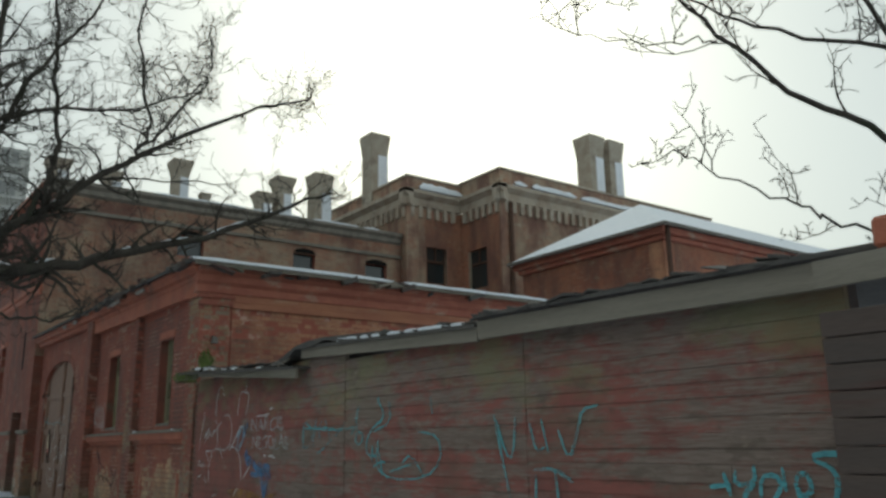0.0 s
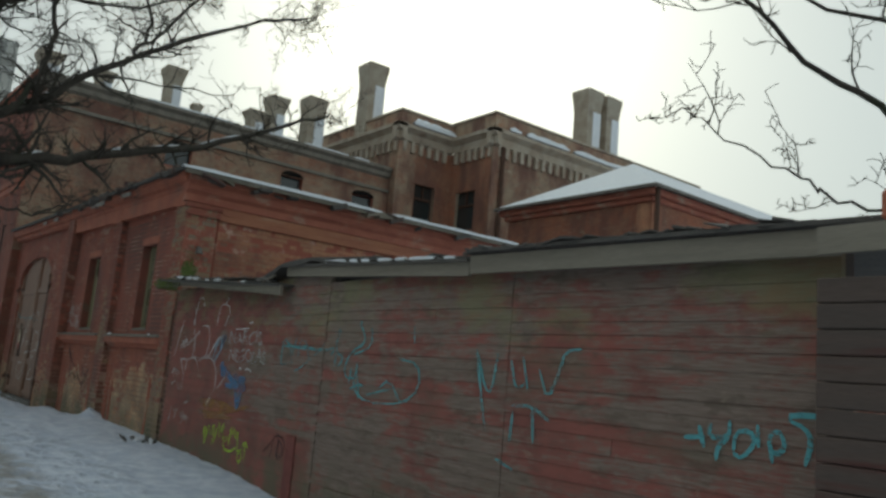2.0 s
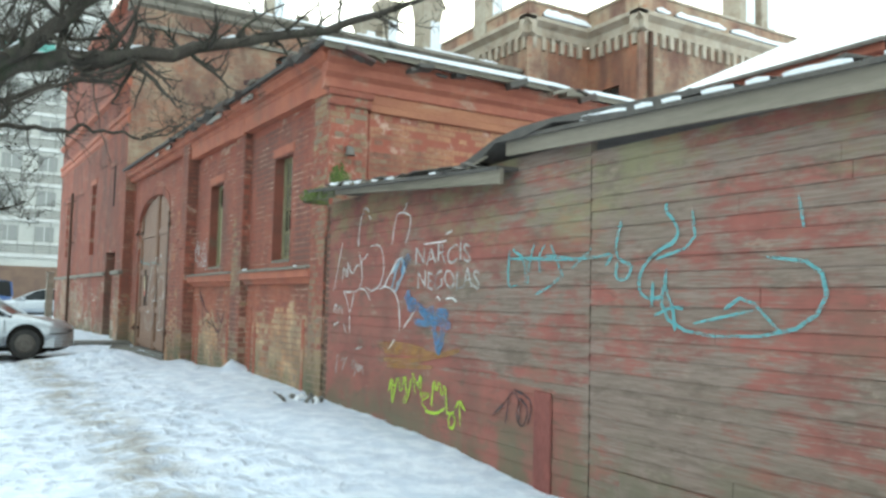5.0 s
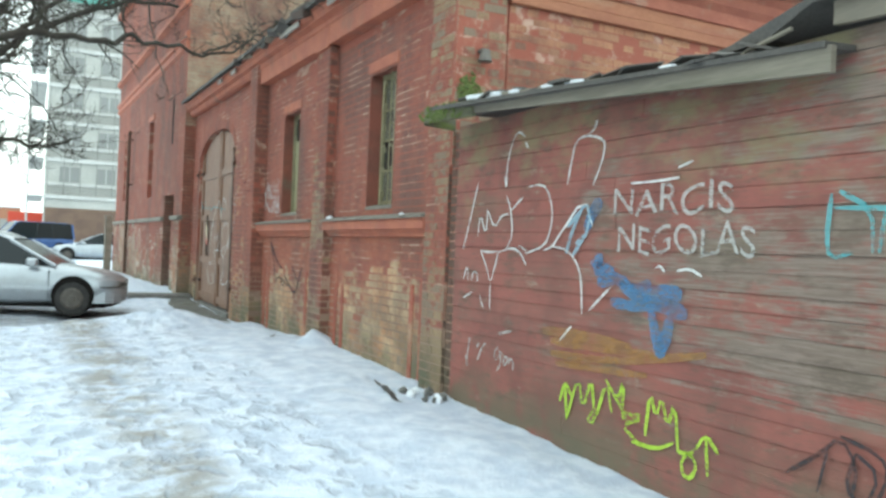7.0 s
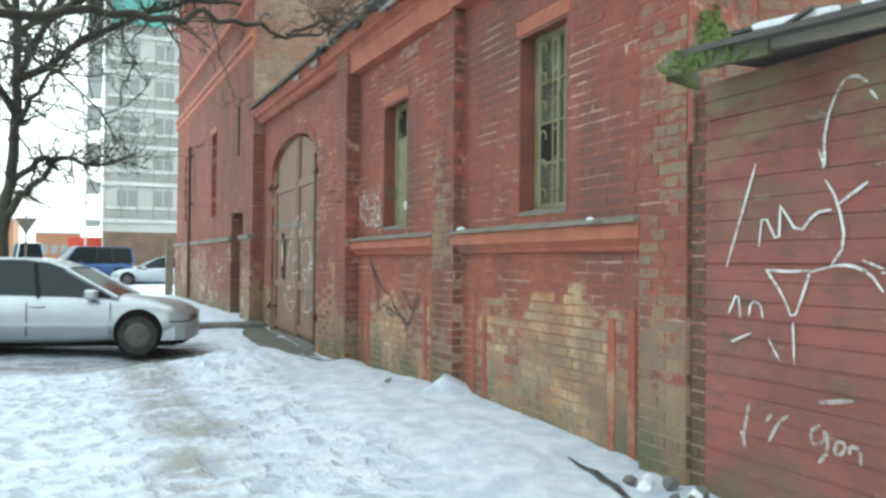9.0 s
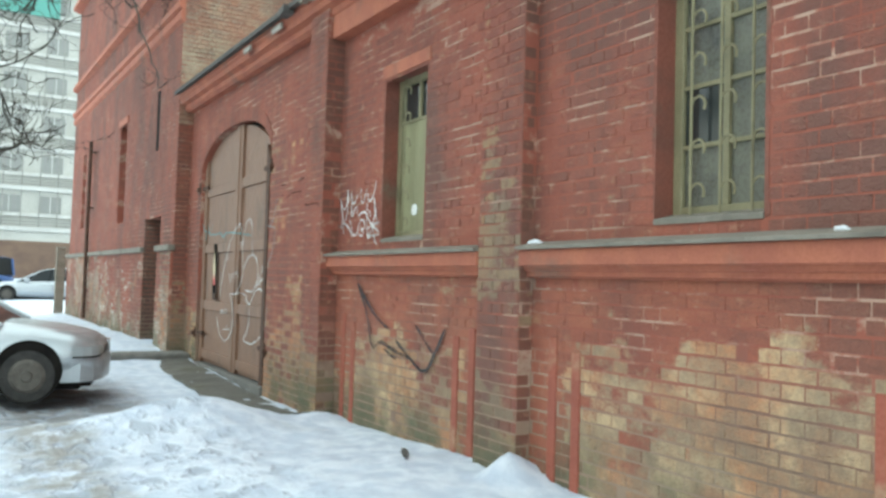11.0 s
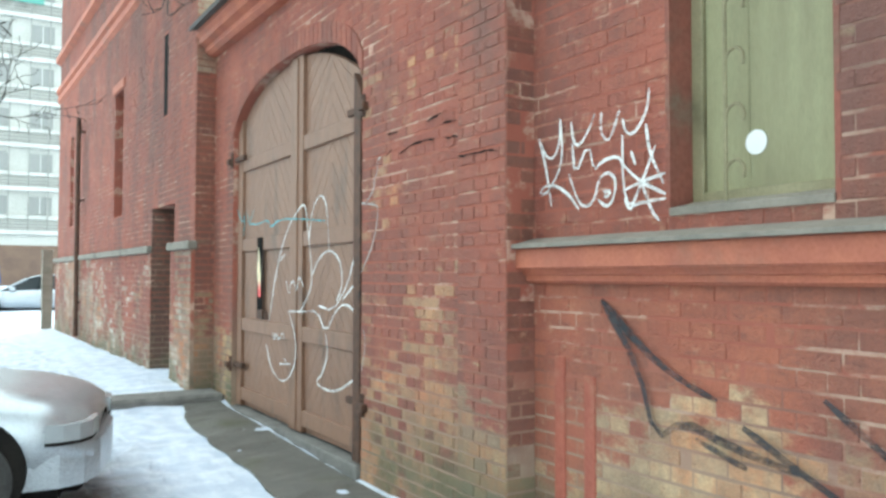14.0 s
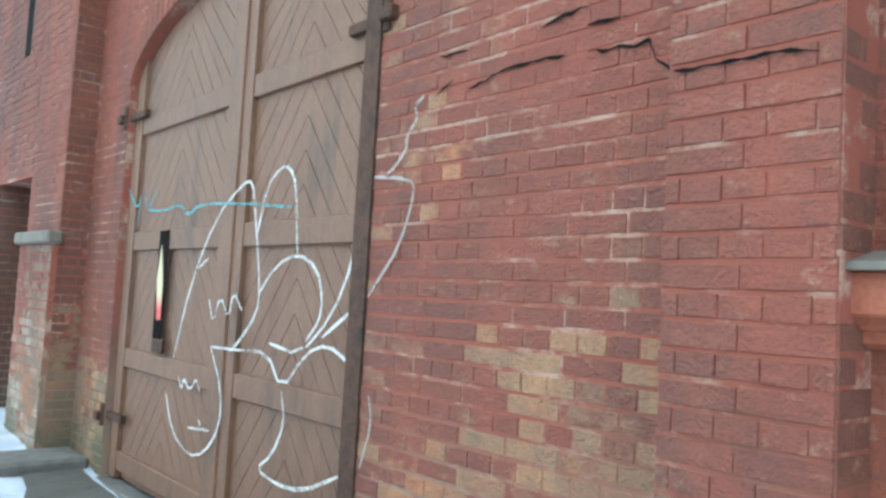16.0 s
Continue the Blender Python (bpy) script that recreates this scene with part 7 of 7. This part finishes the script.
tag_round = graffiti("spray_tag", "bright teal rounded spray-paint lettering on planks", M_BRIGHT_TEAL, 0.008, 0.03, [
    [(-10.64, 1.42), (-10.39, 1.42), (-10.38, 1.38), (-10.48, 1.35), (-10.52, 1.27), (-10.48, 1.13)],
    [(-10.33, 1.31), (-10.27, 1.30), (-10.25, 1.22), (-10.30, 1.17), (-10.36, 1.22), (-10.33, 1.31)],
    [(-10.26, 1.24), (-10.28, 1.12)],
    [(-10.02, 1.15), (-10.03, 1.28), (-10.13, 1.30), (-10.17, 1.23), (-10.08, 1.12), (-10.02, 1.15)],
    [(-10.18, 1.34), (-10.19, 1.20)],
    [(-9.99, 1.35), (-9.99, 1.24), (-9.84, 1.23), (-9.86, 1.32)],
    [(-9.99, 1.24), (-9.91, 1.18), (-9.90, 1.09)],
    [(-9.77, 1.30), (-9.81, 1.16)],
    [(-9.66, 1.21), (-9.82, 1.23)],
])
tag_crown = graffiti("spray_tag", "spiky white spray-paint tag on red brick", M_WHITE_PAINT, 0.098, 0.016, [
    [(6.84, 2.37), (6.78, 2.21), (6.73, 1.98)],
    [(6.83, 2.35), (6.77, 2.25), (6.70, 2.24), (6.65, 2.34), (6.65, 2.45)],
    [(6.65, 2.45), (6.63, 2.22), (6.71, 2.10), (6.80, 2.04), (6.83, 2.07), (6.77, 2.10), (6.67, 2.08), (6.57, 2.02), (6.50, 1.94)],
    [(6.58, 2.14), (6.50, 1.97), (6.42, 1.95), (6.37, 2.00), (6.35, 2.08), (6.29, 2.12), (6.23, 2.09), (6.22, 2.03), (6.25, 1.96), (6.29, 1.94), (6.35, 1.98)],
    [(6.30, 2.03), (6.30, 1.98), (6.25, 2.02), (6.31, 2.02)],
    [(6.56, 2.42), (6.54, 2.30), (6.49, 2.28), (6.42, 2.35), (6.37, 2.43)],
    [(6.55, 2.30), (6.53, 2.12), (6.42, 2.29), (6.38, 2.13), (6.32, 2.18), (6.20, 2.19), (6.17, 2.14), (6.06, 2.05), (5.89, 1.97)],
    [(6.32, 2.43), (6.33, 2.33), (6.28, 2.27), (6.24, 2.31), (6.19, 2.42)],
    [(6.17, 2.37), (6.15, 2.30), (6.10, 2.28), (6.04, 2.33), (6.00, 2.40), (5.99, 2.49)],
    [(6.17, 2.29), (6.17, 2.04), (6.12, 1.91), (6.04, 2.04), (5.95, 2.21)],
    [(6.17, 2.01), (6.06, 2.04), (5.89, 2.07)],
    [(6.16, 1.97), (6.12, 1.91), (6.10, 1.94), (5.89, 1.95)],
    [(6.04, 2.04), (5.98, 1.90), (5.93, 1.85)],
    [(6.01, 2.32), (5.99, 2.18), (5.90, 2.02)],
    [(6.11, 2.20), (6.08, 2.13)],
])
tag_black = graffiti("spray_tag", "black spray-paint slashes on red brick", M_BLACK_PAINT, 0.098, 0.035, [
    [(6.33, 1.47), (6.05, 1.24), (5.82, 1.12), (5.61, 1.05)],
    [(6.33, 1.47), (6.08, 1.16), (5.97, 0.82), (5.80, 0.94), (5.56, 0.87), (5.22, 0.82)],
    [(5.48, 0.96), (5.22, 0.83), (4.93, 0.70), (4.77, 0.89), (4.61, 1.12)],
    [(5.11, 1.12), (4.79, 0.89)],
    [(5.73, 0.87), (5.46, 0.79)],
])
tag_gate = graffiti("spray_tag", "large looping white spray-paint tag on the gate", M_WHITE_PAINT, 0.128, 0.018, [
    [(11.50, 1.12), (11.30, 1.64), (10.97, 2.08), (10.62, 2.27), (10.49, 2.28), (10.42, 2.05), (10.30, 1.62), (10.33, 1.47), (10.51, 1.31), (10.64, 1.23)],
    [(10.38, 1.96), (10.30, 2.23), (10.15, 2.33), (10.04, 2.32), (9.96, 2.21), (9.90, 1.83)],
    [(10.32, 1.59), (10.12, 1.77), (9.88, 1.83), (9.67, 1.74), (9.61, 1.58), (9.63, 1.47), (9.75, 1.36)],
    [(10.91, 1.24), (10.50, 1.25), (10.16, 1.27), (9.97, 1.07), (9.74, 1.30), (9.53, 1.36), (9.32, 1.28)],
    [(10.91, 1.24), (10.71, 0.99), (10.70, 0.76), (10.89, 0.57), (11.13, 0.51), (11.43, 0.62), (11.59, 0.88)],
    [(9.97, 1.07), (9.91, 0.90), (10.03, 0.71), (10.20, 0.61), (9.97, 0.57), (9.68, 0.59), (9.34, 0.74)],
    [(9.29, 2.14), (9.34, 1.80), (9.50, 1.51), (9.80, 1.28), (10.14, 1.32)],
    [(9.33, 1.54), (9.59, 1.39)],
    [(10.98, 1.54), (10.90, 1.38), (10.82, 1.58), (10.68, 1.42), (10.64, 1.61), (10.51, 1.49)],
    [(11.19, 1.74), (11.03, 1.81)],
    [(11.38, 1.00), (11.31, 0.91), (11.29, 1.01), (11.18, 0.92), (11.08, 1.03), (11.02, 0.94)],
    [(11.17, 0.69), (10.84, 0.72)],
    [(11.02, 0.78), (10.97, 0.73)],
])
tag_cyan = graffiti("spray_tag", "small cyan scrawl across the gate", M_BRIGHT_TEAL, 0.128, 0.018, [
    [(12.69, 2.39), (12.45, 2.19), (12.38, 2.34), (12.42, 2.06)],
    [(12.32, 2.34), (12.22, 2.17), (12.05, 2.34)],
    [(12.23, 2.19), (11.90, 2.16), (11.56, 2.20), (11.45, 2.10), (11.24, 2.18), (10.67, 2.15), (9.99, 2.09)],
])
tag_chalk = graffiti("spray_tag", "chalky white line on red brick beside the gate", M_FADED_WHITE, 0.078, 0.014, [
    [(8.79, 2.52), (8.86, 2.48), (8.83, 2.42), (8.91, 2.35), (8.90, 2.28), (9.03, 2.18), (9.14, 2.18)],
    [(9.14, 2.18), (8.86, 2.15), (8.82, 2.09), (8.91, 1.85), (9.06, 1.69), (9.14, 1.61)],
    [(9.08, 1.16), (9.04, 1.04), (9.12, 0.82)],
])
crack_line(0.09, [(8.11, 2.67), (8.00, 2.69), (7.89, 2.70)])
crack_line(0.09, [(7.89, 2.63), (7.80, 2.62), (7.71, 2.62)])
crack_line(0.09, [(8.71, 2.68), (8.62, 2.67), (8.53, 2.67)])
crack_line(0.09, [(8.51, 2.50), (8.28, 2.55), (7.99, 2.54)])
crack_line(0.09, [(8.73, 2.51), (8.62, 2.56)])
crack_line(0.09, [(7.88, 2.53), (7.68, 2.51), (7.62, 2.52), (7.59, 2.44), (7.54, 2.41), (7.52, 2.37)])
crack_line(PIER_X - 0.010, [(7.40, 2.33), (7.30, 2.32), (7.22, 2.32), (7.08, 2.32), (6.97, 2.30)])


# ---------------------------------------------------------------- single bricks beside the gate
def single_bricks(rows, x, mat, wall):
    """One object for each brick; bricks of one size share a mesh."""
    made = {}
    rng = random.Random(21)
    for a, b, c, d in rows:
        key = (round((b - a) / 0.03), round((d - c) / 0.01))
        if key not in made:
            w, h, i = (b - a) / 2, (d - c) / 2, 0.004
            vs = [(0.01, -w, -h), (0.01, w, -h), (0.01, w, h), (0.01, -w, h), (-0.004, i - w, i - h), (-0.004, w - i, i - h), (-0.004, w - i, h - i), (-0.004, i - w, h - i)]
            me = bpy.data.meshes.new("brick")
            me.from_pydata(vs, [], [(4, 7, 6, 5), (0, 4, 5, 1), (1, 5, 6, 2), (2, 6, 7, 3), (3, 7, 4, 0)])
            me.materials.append(mat)
            made[key] = me
        ob = new("brick", made[key])
        ob.parent = wall
        ob.matrix_basis = pose(x + 0.002 + rng.uniform(-0.002, 0.002), (a + b) / 2, (c + d) / 2, rng.uniform(-0.5, 0.5), 0, rng.uniform(-0.5, 0.5))


near_rows = lay(7.42, GATE_Y0, -0.05, 3.2, rng=random.Random(4))
single_bricks(near_rows, BAY, M_BRICK_GATE, low_wall)
single_bricks(lay(6.91, 7.42, -0.05, 4.4, rng=random.Random(6)), PIER_X, M_BRICK, low_wall)
single_bricks(lay(SY, DOOR[0], -0.1, 1.93, rng=random.Random(9)), FX - 0.05, M_BRICK_PLINTH, main_front)
single_bricks(lay(SY, DOOR[0], 2.05, 4.4, rng=random.Random(10)), FX, M_BRICK_FAR, main_front)
